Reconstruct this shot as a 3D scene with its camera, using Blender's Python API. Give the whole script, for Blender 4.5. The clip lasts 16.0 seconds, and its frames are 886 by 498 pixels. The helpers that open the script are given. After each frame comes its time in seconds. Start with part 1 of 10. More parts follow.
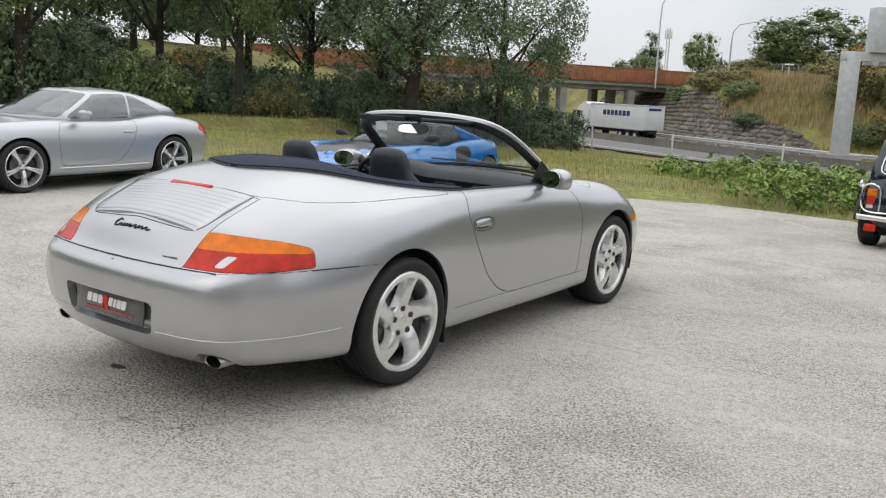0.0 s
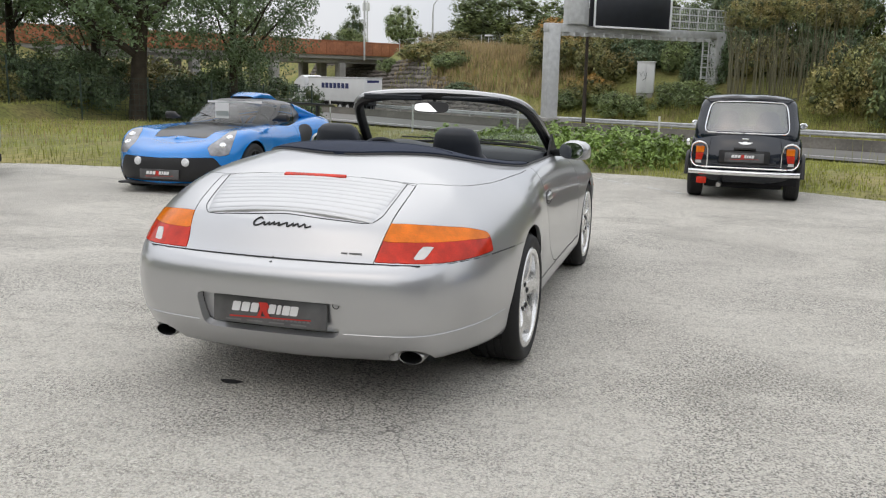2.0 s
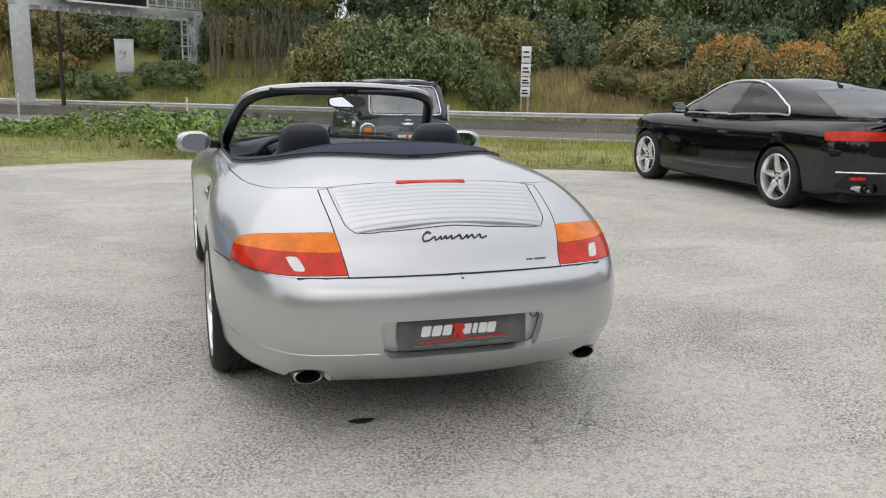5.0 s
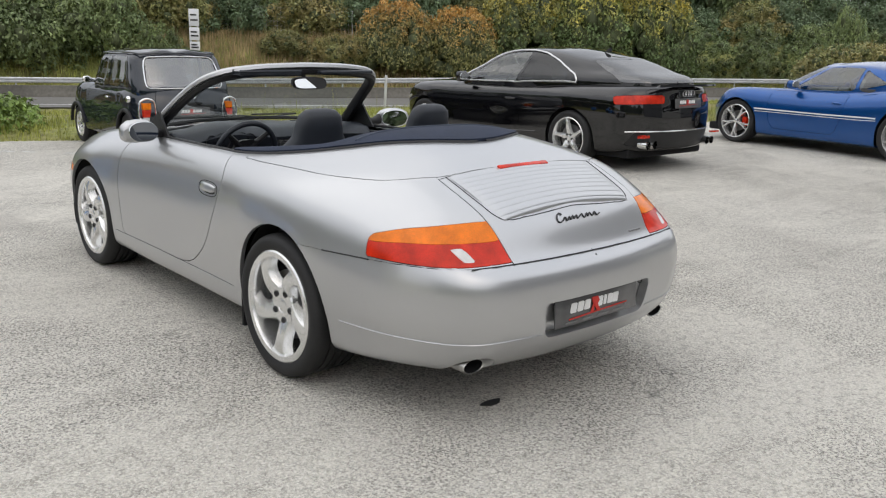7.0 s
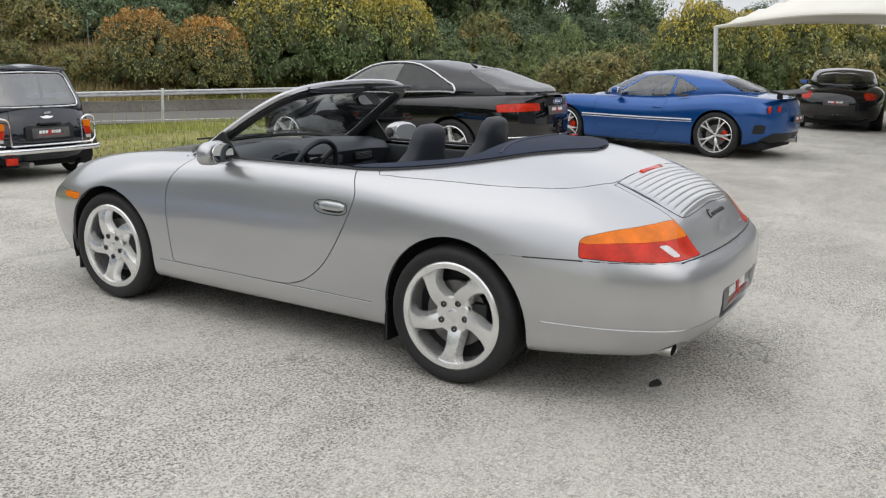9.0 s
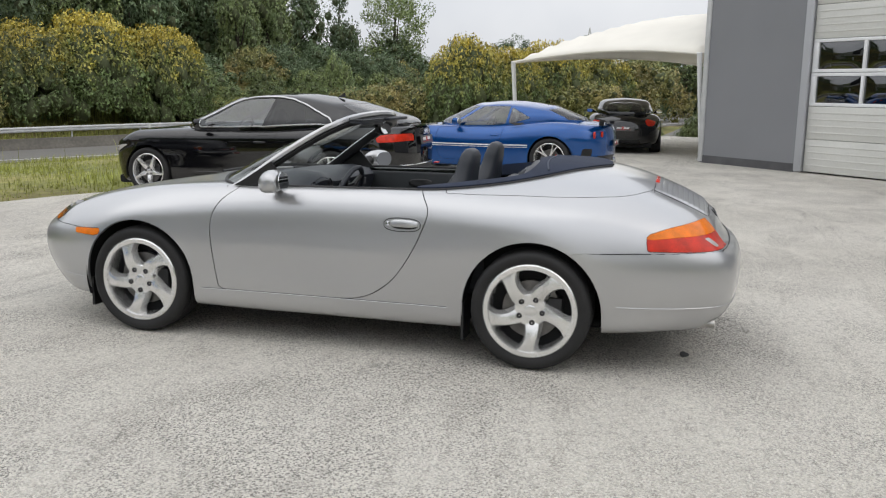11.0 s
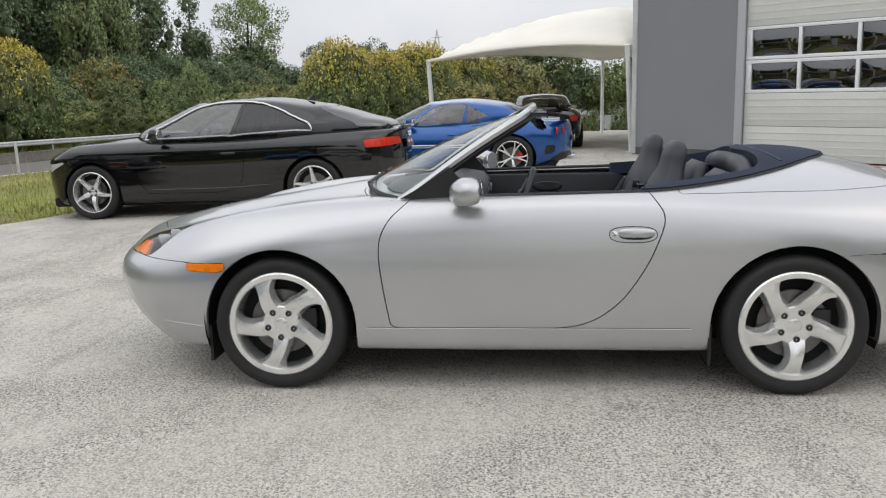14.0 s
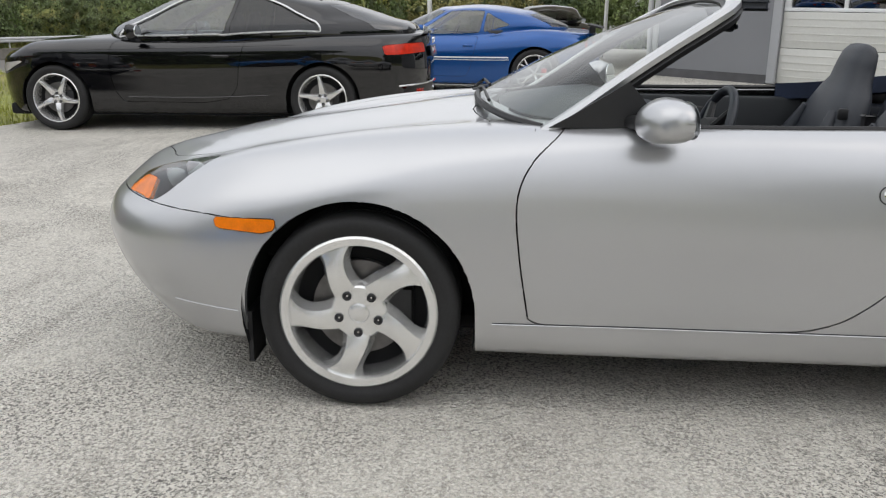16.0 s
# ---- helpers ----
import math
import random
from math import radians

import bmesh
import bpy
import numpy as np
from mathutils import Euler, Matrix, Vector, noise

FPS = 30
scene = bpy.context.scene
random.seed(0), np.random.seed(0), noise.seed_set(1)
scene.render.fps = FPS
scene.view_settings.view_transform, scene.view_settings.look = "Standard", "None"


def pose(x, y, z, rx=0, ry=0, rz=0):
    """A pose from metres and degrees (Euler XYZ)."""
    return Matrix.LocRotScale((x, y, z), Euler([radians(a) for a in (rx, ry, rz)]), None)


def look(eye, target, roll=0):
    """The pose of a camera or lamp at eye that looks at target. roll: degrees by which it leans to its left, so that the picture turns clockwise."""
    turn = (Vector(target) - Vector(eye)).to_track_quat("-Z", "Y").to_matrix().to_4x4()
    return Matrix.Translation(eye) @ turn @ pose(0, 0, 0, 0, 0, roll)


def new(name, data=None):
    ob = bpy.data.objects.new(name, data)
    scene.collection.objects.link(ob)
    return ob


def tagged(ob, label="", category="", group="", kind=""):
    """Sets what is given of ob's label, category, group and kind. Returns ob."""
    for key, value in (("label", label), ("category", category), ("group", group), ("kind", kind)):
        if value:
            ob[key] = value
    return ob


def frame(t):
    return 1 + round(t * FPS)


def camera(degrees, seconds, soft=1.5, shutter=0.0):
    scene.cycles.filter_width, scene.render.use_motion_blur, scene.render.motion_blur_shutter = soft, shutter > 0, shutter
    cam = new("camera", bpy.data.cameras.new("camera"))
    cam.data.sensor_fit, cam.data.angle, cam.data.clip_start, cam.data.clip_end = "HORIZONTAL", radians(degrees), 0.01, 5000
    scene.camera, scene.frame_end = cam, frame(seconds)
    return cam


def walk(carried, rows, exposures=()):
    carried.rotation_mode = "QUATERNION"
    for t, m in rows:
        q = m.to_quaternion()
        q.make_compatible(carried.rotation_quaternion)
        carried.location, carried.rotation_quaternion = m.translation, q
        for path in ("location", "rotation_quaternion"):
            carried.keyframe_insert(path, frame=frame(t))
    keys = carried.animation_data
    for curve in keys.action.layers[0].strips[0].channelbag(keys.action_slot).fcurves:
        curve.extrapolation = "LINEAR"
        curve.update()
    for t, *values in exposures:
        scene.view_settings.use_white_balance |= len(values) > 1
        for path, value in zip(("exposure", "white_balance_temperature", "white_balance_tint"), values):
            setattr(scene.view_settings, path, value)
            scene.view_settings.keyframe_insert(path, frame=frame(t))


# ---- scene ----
cam = camera(54.4, 16.0, soft=1.2)
PATH = [
    (0, (3.425, -3.254, 1.439), (2.277, -1.655, 1.082), 2.4),
    (0.5, (3.0, -3.514, 1.452), (2.007, -1.822, 1.061), 1.9),
    (1, (2.561, -3.699, 1.451), (1.715, -1.934, 1.042), 1.5),
    (1.5, (2.093, -3.981, 1.442), (1.407, -2.146, 1.038), 1.2),
    (2, (1.645, -4.157, 1.407), (1.098, -2.274, 1.011), 1.0),
    (2.5, (1.171, -4.282, 1.433), (0.76, -2.361, 1.053), 0.6),
    (3, (0.703, -4.368, 1.435), (0.469, -2.421, 1.041), 0.2),
    (3.5, (0.237, -4.324, 1.455), (0.215, -2.366, 1.049), 0.1),
    (4, (-0.228, -4.308, 1.466), (-0.027, -2.358, 1.068), 0.1),
    (4.5, (-0.661, -4.171, 1.442), (-0.231, -2.262, 1.031), 0.9),
    (5, (-1.118, -4.027, 1.441), (-0.479, -2.179, 1.021), 1.3),
    (5.2, (-1.314, -3.983, 1.46), (-0.599, -2.162, 1.044), 1.3),
    (7.3, (-2.974, -2.949, 1.494), (-1.601, -1.578, 1.007), 1.5),
    (7.5, (-3.132, -2.821, 1.478), (-1.716, -1.495, 0.994), 1.5),
    (8, (-3.487, -2.521, 1.486), (-1.975, -1.296, 1.027), 1.6),
    (8.5, (-3.766, -2.157, 1.492), (-2.171, -1.039, 1.039), 1.3),
    (9, (-4.103, -1.839, 1.491), (-2.42, -0.855, 1.042), 1.3),
    (9.5, (-4.37, -1.505, 1.459), (-2.605, -0.66, 1.046), 1.3),
    (9.7, (-4.479, -1.377, 1.469), (-2.684, -0.585, 1.078), 1.3),
    (12, (-5.481, -0.032, 1.438), (-3.541, 0.277, 1.062), -0.2),
    (12.5, (-5.395, 0.323, 1.428), (-3.441, 0.559, 1.068), -0.9),
    (13, (-5.266, 0.71, 1.409), (-3.306, 0.886, 1.053), -1.1),
    (13.5, (-4.997, 1.023, 1.378), (-3.035, 1.183, 1.021), -1.2),
    (14, (-4.683, 1.269, 1.379), (-2.721, 1.427, 1.023), -1.3),
    (14.5, (-4.366, 1.539, 1.371), (-2.406, 1.663, 0.988), -1.2),
    (15, (-4.033, 1.702, 1.331), (-2.085, 1.816, 0.89), -0.7),
    (15.5, (-3.689, 1.84, 1.302), (-1.755, 1.944, 0.805), 0.1),
    (16, (-3.327, 1.995, 1.248), (-1.403, 2.075, 0.705), 0.9),
]
walk(cam, [(t, look(eye, target, roll)) for t, eye, target, roll in PATH])

# ---- world, sun and exposure ----
world = bpy.data.worlds.new("overcast_sky")
scene.world = world
world.use_nodes = True
wn, wl = world.node_tree.nodes, world.node_tree.links
wn.clear()
sky = wn.new("ShaderNodeTexSky")
sky.sky_type = "NISHITA"
sky.sun_disc = False
sky.sun_elevation, sky.sun_rotation = radians(48), radians(200)
sky.air_density, sky.dust_density = 1.0, 4.0
cloud_coord = wn.new("ShaderNodeTexCoord")
cloud_noise = wn.new("ShaderNodeTexNoise")
cloud_noise.inputs["Scale"].default_value = 2.2
cloud_noise.inputs["Detail"].default_value = 5
cloud_ramp = wn.new("ShaderNodeValToRGB")
cloud_ramp.color_ramp.elements[0].color = (5.8, 6.0, 6.4, 1)
cloud_ramp.color_ramp.elements[1].color = (8.0, 8.0, 8.1, 1)
cloud_ramp.color_ramp.elements[0].position, cloud_ramp.color_ramp.elements[1].position = 0.35, 0.7
cover = wn.new("ShaderNodeMix")
cover.data_type = "RGBA"
cover.inputs["Factor"].default_value = 0.9
back = wn.new("ShaderNodeBackground")
back.inputs["Strength"].default_value = 0.159
wout = wn.new("ShaderNodeOutputWorld")
wl.new(cloud_coord.outputs["Generated"], cloud_noise.inputs["Vector"])
wl.new(cloud_noise.outputs["Fac"], cloud_ramp.inputs["Fac"])
wl.new(sky.outputs["Color"], cover.inputs["A"])
wl.new(cloud_ramp.outputs["Color"], cover.inputs["B"])
# an overcast sky is dimmer towards the horizon
height = wn.new("ShaderNodeSeparateXYZ")
dim = wn.new("ShaderNodeMapRange")
dim.inputs["From Min"].default_value, dim.inputs["From Max"].default_value = 0.05, 0.7
dim.inputs["To Min"].default_value, dim.inputs["To Max"].default_value = 0.79, 1.20
veil = wn.new("ShaderNodeVectorMath")
veil.operation = "SCALE"
wl.new(cloud_coord.outputs["Generated"], height.inputs[0])
wl.new(height.outputs["Z"], dim.inputs["Value"])
wl.new(cover.outputs["Result"], veil.inputs[0])
wl.new(dim.outputs[0], veil.inputs["Scale"])
wl.new(veil.outputs[0], back.inputs["Color"])
wl.new(back.outputs["Background"], wout.inputs["Surface"])
sun = new("sun", bpy.data.lights.new("sun", "SUN"))
sun.data.energy, sun.data.angle, sun.data.color = 0.35, radians(60), (1.0, 0.96, 0.9)
sun.matrix_world = look((-8, 14, 30), (0, 0, 0))


# ---- materials ----
def material(name, color, rough=0.6, metal=0.0, vary=0.0, scale=3.0, fine=0.0, fine_scale=60.0, bump=0.0, bump_scale=80.0, bump_dist=0.01,
             coat=0.0, spec=0.5, obj_vary=0.0, island=0.0, color2=None, crest=False):
    """Principled paint with large and small variation of tone and a fine relief."""
    m = bpy.data.materials.new(name)
    m.use_nodes = True
    n, l = m.node_tree.nodes, m.node_tree.links
    b = n["Principled BSDF"]
    b.inputs["Roughness"].default_value, b.inputs["Metallic"].default_value = rough, metal
    b.inputs["Specular IOR Level"].default_value = spec
    b.inputs["Coat Weight"].default_value, b.inputs["Coat Roughness"].default_value = coat, 0.03
    base = n.new("ShaderNodeRGB")
    base.outputs[0].default_value = (*color, 1)
    sock = base.outputs[0]
    pos = n.new("ShaderNodeTexCoord")

    def noise_of(s, detail=4):
        t = n.new("ShaderNodeTexNoise")
        t.inputs["Scale"].default_value, t.inputs["Detail"].default_value = s, detail
        l.new(pos.outputs["Object"], t.inputs["Vector"])
        return t.outputs["Fac"]

    def scaled(sock, fac, amount, low=0.3, high=0.7):
        r = n.new("ShaderNodeMapRange")
        r.inputs["From Min"].default_value, r.inputs["From Max"].default_value = low, high
        r.inputs["To Min"].default_value, r.inputs["To Max"].default_value = 1 - amount, 1 + amount
        l.new(fac, r.inputs["Value"])
        v = n.new("ShaderNodeVectorMath")
        v.operation = "SCALE"
        l.new(sock, v.inputs[0]), l.new(r.outputs[0], v.inputs["Scale"])
        return v.outputs[0]

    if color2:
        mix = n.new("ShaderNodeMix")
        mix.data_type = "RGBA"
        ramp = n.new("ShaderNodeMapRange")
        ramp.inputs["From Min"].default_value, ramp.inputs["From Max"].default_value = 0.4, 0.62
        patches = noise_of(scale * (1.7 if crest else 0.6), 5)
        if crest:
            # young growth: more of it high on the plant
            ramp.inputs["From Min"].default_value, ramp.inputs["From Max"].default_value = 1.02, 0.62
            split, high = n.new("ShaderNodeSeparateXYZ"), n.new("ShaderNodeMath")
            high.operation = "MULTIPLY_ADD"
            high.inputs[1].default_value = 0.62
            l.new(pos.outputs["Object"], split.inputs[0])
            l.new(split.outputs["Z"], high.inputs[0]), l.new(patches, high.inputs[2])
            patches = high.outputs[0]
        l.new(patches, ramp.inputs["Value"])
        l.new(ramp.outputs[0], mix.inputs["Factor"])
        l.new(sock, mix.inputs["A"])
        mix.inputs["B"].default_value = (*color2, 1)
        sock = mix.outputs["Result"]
    if vary:
        sock = scaled(sock, noise_of(scale), vary)
    if fine:
        sock = scaled(sock, noise_of(fine_scale, 3), fine)
    if obj_vary:
        info = n.new("ShaderNodeObjectInfo")
        sock = scaled(sock, info.outputs["Random"], obj_vary, 0, 1)
    if island:
        geo = n.new("ShaderNodeNewGeometry")
        sock = scaled(sock, geo.outputs["Random Per Island"], island, 0, 1)
    l.new(sock, b.inputs["Base Color"])
    if bump:
        k = n.new("ShaderNodeBump")
        k.inputs["Strength"].default_value, k.inputs["Distance"].default_value = bump, bump_dist
        l.new(noise_of(bump_scale, 4), k.inputs["Height"])
        l.new(k.outputs[0], b.inputs["Normal"])
    return m


def glass(name, tint=(0.9, 0.95, 0.93), ior=1.5, rough=0.0):
    """A pane: it lets light through, tinted, and mirrors by Fresnel."""
    m = bpy.data.materials.new(name)
    m.use_nodes = True
    n, l = m.node_tree.nodes, m.node_tree.links
    n.clear()
    out, mix, fr = n.new("ShaderNodeOutputMaterial"), n.new("ShaderNodeMixShader"), n.new("ShaderNodeLayerWeight")
    power, scale = n.new("ShaderNodeMath"), n.new("ShaderNodeMapRange")
    clear, gloss = n.new("ShaderNodeBsdfTransparent"), n.new("ShaderNodeBsdfGlossy")
    clear.inputs["Color"].default_value = (*tint, 1)
    gloss.inputs["Roughness"].default_value = rough
    fr.inputs["Blend"].default_value = 0.5
    power.operation = "POWER"
    power.inputs[1].default_value = 4.5
    scale.inputs["To Min"].default_value, scale.inputs["To Max"].default_value = 2 * ((ior - 1) / (ior + 1)) ** 2, 1.0
    l.new(fr.outputs["Facing"], power.inputs[0]), l.new(power.outputs[0], scale.inputs["Value"])
    l.new(scale.outputs[0], mix.inputs[0]), l.new(clear.outputs[0], mix.inputs[1]), l.new(gloss.outputs[0], mix.inputs[2])
    l.new(mix.outputs[0], out.inputs["Surface"])
    return m


def car_paint(name, color, metal=0.0, rough=0.3, flake=0.05):
    if max(color) < 0.05:
        return material(name, color, 0.03, 0.0, vary=0.02, scale=1.5, spec=0.8)
    return material(name, color, rough, metal, vary=0.02, scale=1.5, fine=flake, fine_scale=900, coat=0.8)


SILVER = car_paint("silver_paint", (0.505, 0.51, 0.52), 0.78, 0.30, 0.05)
SILVER_COUPE = car_paint("silver_coupe_paint", (0.53, 0.543, 0.56), 0.78, 0.36, 0.05)
BLUE = car_paint("bright_blue_paint", (0.002, 0.205, 0.62), 0.15, 0.26)
DEEP_BLUE = car_paint("deep_blue_paint", (0.004, 0.078, 0.30), 0.45, 0.20)
BLACK = car_paint("black_paint", (0.004, 0.004, 0.005), 0.0, 0.2, 0.0)
NAVY = car_paint("navy_black_paint", (0.010, 0.014, 0.022), 0.0, 0.25, 0.0)
WHITE = material("white_paint", (0.78, 0.79, 0.8), 0.4, vary=0.05, scale=1.0, coat=0.3)
RUBBER = material("tyre_rubber", (0.013, 0.013, 0.0135), 0.7, vary=0.2, scale=6, fine=0.15, fine_scale=120, bump=0.2, bump_scale=150, bump_dist=0.003)
TRIM = material("black_trim", (0.012, 0.012, 0.013), 0.5, vary=0.15, scale=12, bump=0.1, bump_scale=300, bump_dist=0.002)
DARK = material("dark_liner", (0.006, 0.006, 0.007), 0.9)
LEATHER = material("dark_leather", (0.019, 0.023, 0.031), 0.48, vary=0.15, scale=8, fine=0.1, fine_scale=200, bump=0.25, bump_scale=260, bump_dist=0.002)
CANVAS = material("navy_canvas", (0.010, 0.018, 0.042), 0.85, vary=0.18, scale=5, fine=0.25, fine_scale=500, bump=0.3, bump_scale=600, bump_dist=0.002)
DARK_LEATHER = material("black_leather", (0.016, 0.019, 0.022), 0.55, vary=0.15, scale=8, fine=0.1, fine_scale=200, bump=0.25, bump_scale=260, bump_dist=0.002)
ALLOY = material("silver_alloy", (0.80, 0.80, 0.79), 0.27, 0.75, vary=0.06, scale=10, coat=0.4)
DARK_ALLOY = material("grey_alloy", (0.3, 0.3, 0.31), 0.35, 0.8, vary=0.06, scale=10)
DISC = material("brake_steel", (0.16, 0.155, 0.15), 0.45, 0.8, vary=0.2, scale=20)
CHROME = material("chrome", (0.82, 0.82, 0.82), 0.08, 1.0)
STEEL = material("worn_steel", (0.45, 0.44, 0.42), 0.35, 0.9, vary=0.25, scale=14)
MIRROR = material("mirror_glass", (0.72, 0.74, 0.75), 0.02, 1.0)
RED_LENS = material("red_lens", (0.56, 0.026, 0.008), 0.18, spec=0.3, vary=0.24, scale=16, fine=0.10, fine_scale=160, bump=0.12, bump_scale=220, bump_dist=0.002, coat=0.12)
AMBER = material("amber_lens", (0.80, 0.19, 0.004), 0.18, spec=0.3, vary=0.20, scale=16, fine=0.08, fine_scale=160, bump=0.12, bump_scale=220, bump_dist=0.002, coat=0.12)
CLEAR_LENS = material("clear_lens", (0.62, 0.60, 0.58), 0.2, 0.2, vary=0.1, scale=40, coat=1.0)
PLATE = material("dark_plate", (0.085, 0.085, 0.087), 0.35, vary=0.4, scale=8, coat=0.5)
PLATE_GREY = material("grey_plate", (0.16, 0.16, 0.165), 0.35, coat=0.5, vary=0.2, scale=8)
LETTER_WHITE = material("white_lettering", (0.78, 0.78, 0.78), 0.5)
LETTER_RED = material("red_lettering", (0.55, 0.03, 0.02), 0.5)
LETTER_BLACK = material("black_lettering", (0.015, 0.015, 0.016), 0.4)
PANE = glass("clear_pane", (0.90, 0.94, 0.92), ior=1.42)
TINTED = glass("tinted_pane", (0.42, 0.47, 0.46))
SMOKED = glass("smoked_pane", (0.10, 0.11, 0.115))
DOOR_PANE = glass("workshop_pane", (0.10, 0.11, 0.12), ior=2.0)
LAMP_GREY = material("grey_lamp_glass", (0.26, 0.26, 0.27), 0.2, vary=0.3, scale=14, coat=0.6)


def yard_material():
    """Worn exposed-aggregate concrete: chips, pits, pale scuffs, darker damp patches and hair cracks."""
    m = bpy.data.materials.new("worn_concrete_yard")
    m.use_nodes = True
    n, l = m.node_tree.nodes, m.node_tree.links
    b = n["Principled BSDF"]
    pos = n.new("ShaderNodeTexCoord").outputs["Object"]

    def tex(kind, scale, detail=4.0, distort=0.0, feature=None):
        t = n.new(kind)
        l.new(pos, t.inputs["Vector"])
        t.inputs["Scale"].default_value = scale
        if kind == "ShaderNodeTexNoise":
            t.inputs["Detail"].default_value, t.inputs["Distortion"].default_value = detail, distort
            return t.outputs["Fac"]
        if feature:
            t.feature = feature
        return t.outputs["Distance"]

    def ramp(sock, a, b2, lo=0.0, hi=1.0):
        r = n.new("ShaderNodeMapRange")
        r.inputs["From Min"].default_value, r.inputs["From Max"].default_value = a, b2
        r.inputs["To Min"].default_value, r.inputs["To Max"].default_value = lo, hi
        l.new(sock, r.inputs["Value"])
        return r.outputs[0]

    def mul(a, c):
        k = n.new("ShaderNodeMath")
        k.operation = "MULTIPLY"
        l.new(a, k.inputs[0])
        if isinstance(c, float):
            k.inputs[1].default_value = c
        else:
            l.new(c, k.inputs[1])
        return k.outputs[0]

    def blend(a, fac, color):
        k = n.new("ShaderNodeMix")
        k.data_type = "RGBA"
        l.new(fac, k.inputs["Factor"])
        if isinstance(a, tuple):
            k.inputs["A"].default_value = (*a, 1)
        else:
            l.new(a, k.inputs["A"])
        k.inputs["B"].default_value = (*color, 1)
        return k.outputs["Result"]

    col = blend((0.57, 0.54, 0.477), ramp(tex("ShaderNodeTexNoise", 0.35, 6, 0.6), 0.38, 0.62), (0.65, 0.62, 0.556))
    col = blend(col, ramp(tex("ShaderNodeTexNoise", 1.3, 8, 1.2), 0.55, 0.66, 0, 0.55), (0.71, 0.68, 0.605))
    streak = n.new("ShaderNodeMapping")
    streak.inputs["Rotation"].default_value, streak.inputs["Scale"].default_value = (0, 0, 0.9), (0.7, 3.2, 1)
    l.new(pos, streak.inputs["Vector"])
    drag = n.new("ShaderNodeTexNoise")
    drag.inputs["Scale"].default_value, drag.inputs["Detail"].default_value, drag.inputs["Distortion"].default_value = 1.1, 9, 1.4
    l.new(streak.outputs[0], drag.inputs["Vector"])
    col = blend(col, ramp(drag.outputs["Fac"], 0.56, 0.70, 0, 0.6), (0.71, 0.68, 0.60))
    col = blend(col, ramp(drag.outputs["Fac"], 0.43, 0.32, 0, 0.42), (0.30, 0.275, 0.235))
    col = blend(col, ramp(tex("ShaderNodeTexNoise", 0.8, 8, 1.0), 0.55, 0.70, 0, 0.42), (0.27, 0.25, 0.215))
    clump = tex("ShaderNodeTexNoise", 22, 6, 0.5)
    col = blend(col, ramp(clump, 0.50, 0.40, 0, 0.40), (0.25, 0.235, 0.205))
    grain = tex("ShaderNodeTexNoise", 80, 4)
    col = blend(col, ramp(grain, 0.49, 0.57, 0, 0.7), (0.78, 0.755, 0.69))
    rough_spots = ramp(tex("ShaderNodeTexNoise", 0.9, 6, 0.9), 0.40, 0.60, 0.30, 1.0)
    pits = ramp(tex("ShaderNodeTexNoise", 85, 5, 0.8), 0.43, 0.49, 1.0, 0.0)
    chips = ramp(tex("ShaderNodeTexVoronoi", 48), 0.0, 0.22, 1.0, 0.0)
    col = blend(col, mul(mul(pits, rough_spots), 0.78), (0.10, 0.095, 0.085))
    col = blend(col, mul(mul(chips, rough_spots), 0.30), (0.14, 0.13, 0.12))
    speck = ramp(tex("ShaderNodeTexNoise", 130, 2, 0.3), 0.60, 0.68)
    col = blend(col, mul(speck, 0.75), (0.80, 0.77, 0.70))
    warp = n.new("ShaderNodeVectorMath")
    warp.operation = "ADD"
    wob = n.new("ShaderNodeTexNoise")
    wob.inputs["Scale"].default_value, wob.inputs["Detail"].default_value = 1.6, 5
    l.new(pos, wob.inputs["Vector"]), l.new(pos, warp.inputs[0]), l.new(wob.outputs["Color"], warp.inputs[1])
    cr = n.new("ShaderNodeTexVoronoi")
    cr.feature = "DISTANCE_TO_EDGE"
    cr.inputs["Scale"].default_value = 0.33
    l.new(warp.outputs[0], cr.inputs["Vector"])
    crack = ramp(cr.outputs["Distance"], 0.0, 0.0022, 1.0, 0.0)
    col = blend(col, mul(crack, ramp(tex("ShaderNodeTexNoise", 0.5, 3), 0.5, 0.6, 0, 0.6)), (0.09, 0.085, 0.075))
    l.new(col, b.inputs["Base Color"])
    b.inputs["Roughness"].default_value = 0.88
    b.inputs["Specular IOR Level"].default_value = 0.3
    bump = n.new("ShaderNodeBump")
    bump.inputs["Strength"].default_value, bump.inputs["Distance"].default_value = 1.0, 0.026
    l.new(tex("ShaderNodeTexNoise", 52, 7, 0.8), bump.inputs["Height"])
    l.new(bump.outputs[0], b.inputs["Normal"])
    return m


CONCRETE_LOT = yard_material()
ASPHALT = material("wet_asphalt", (0.115, 0.108, 0.095), 0.55, vary=0.15, scale=0.3, fine=0.15, fine_scale=12, bump=0.3, bump_scale=40)
GRASS_GROUND = material("grassy_soil", (0.185, 0.20, 0.052), 0.95, vary=0.3, scale=0.5, fine=0.35, fine_scale=7, color2=(0.22, 0.19, 0.07))
CONCRETE = material("grey_concrete", (0.33, 0.32, 0.30), 0.9, vary=0.18, scale=0.8, fine=0.1, fine_scale=15, bump=0.2, bump_scale=30)
RUST = material("rusty_parapet", (0.36, 0.145, 0.075), 0.85, vary=0.22, scale=0.7, fine=0.2, fine_scale=6)
GALV = material("galvanised_steel", (0.56, 0.57, 0.57), 0.55, 0.25, vary=0.12, scale=3)
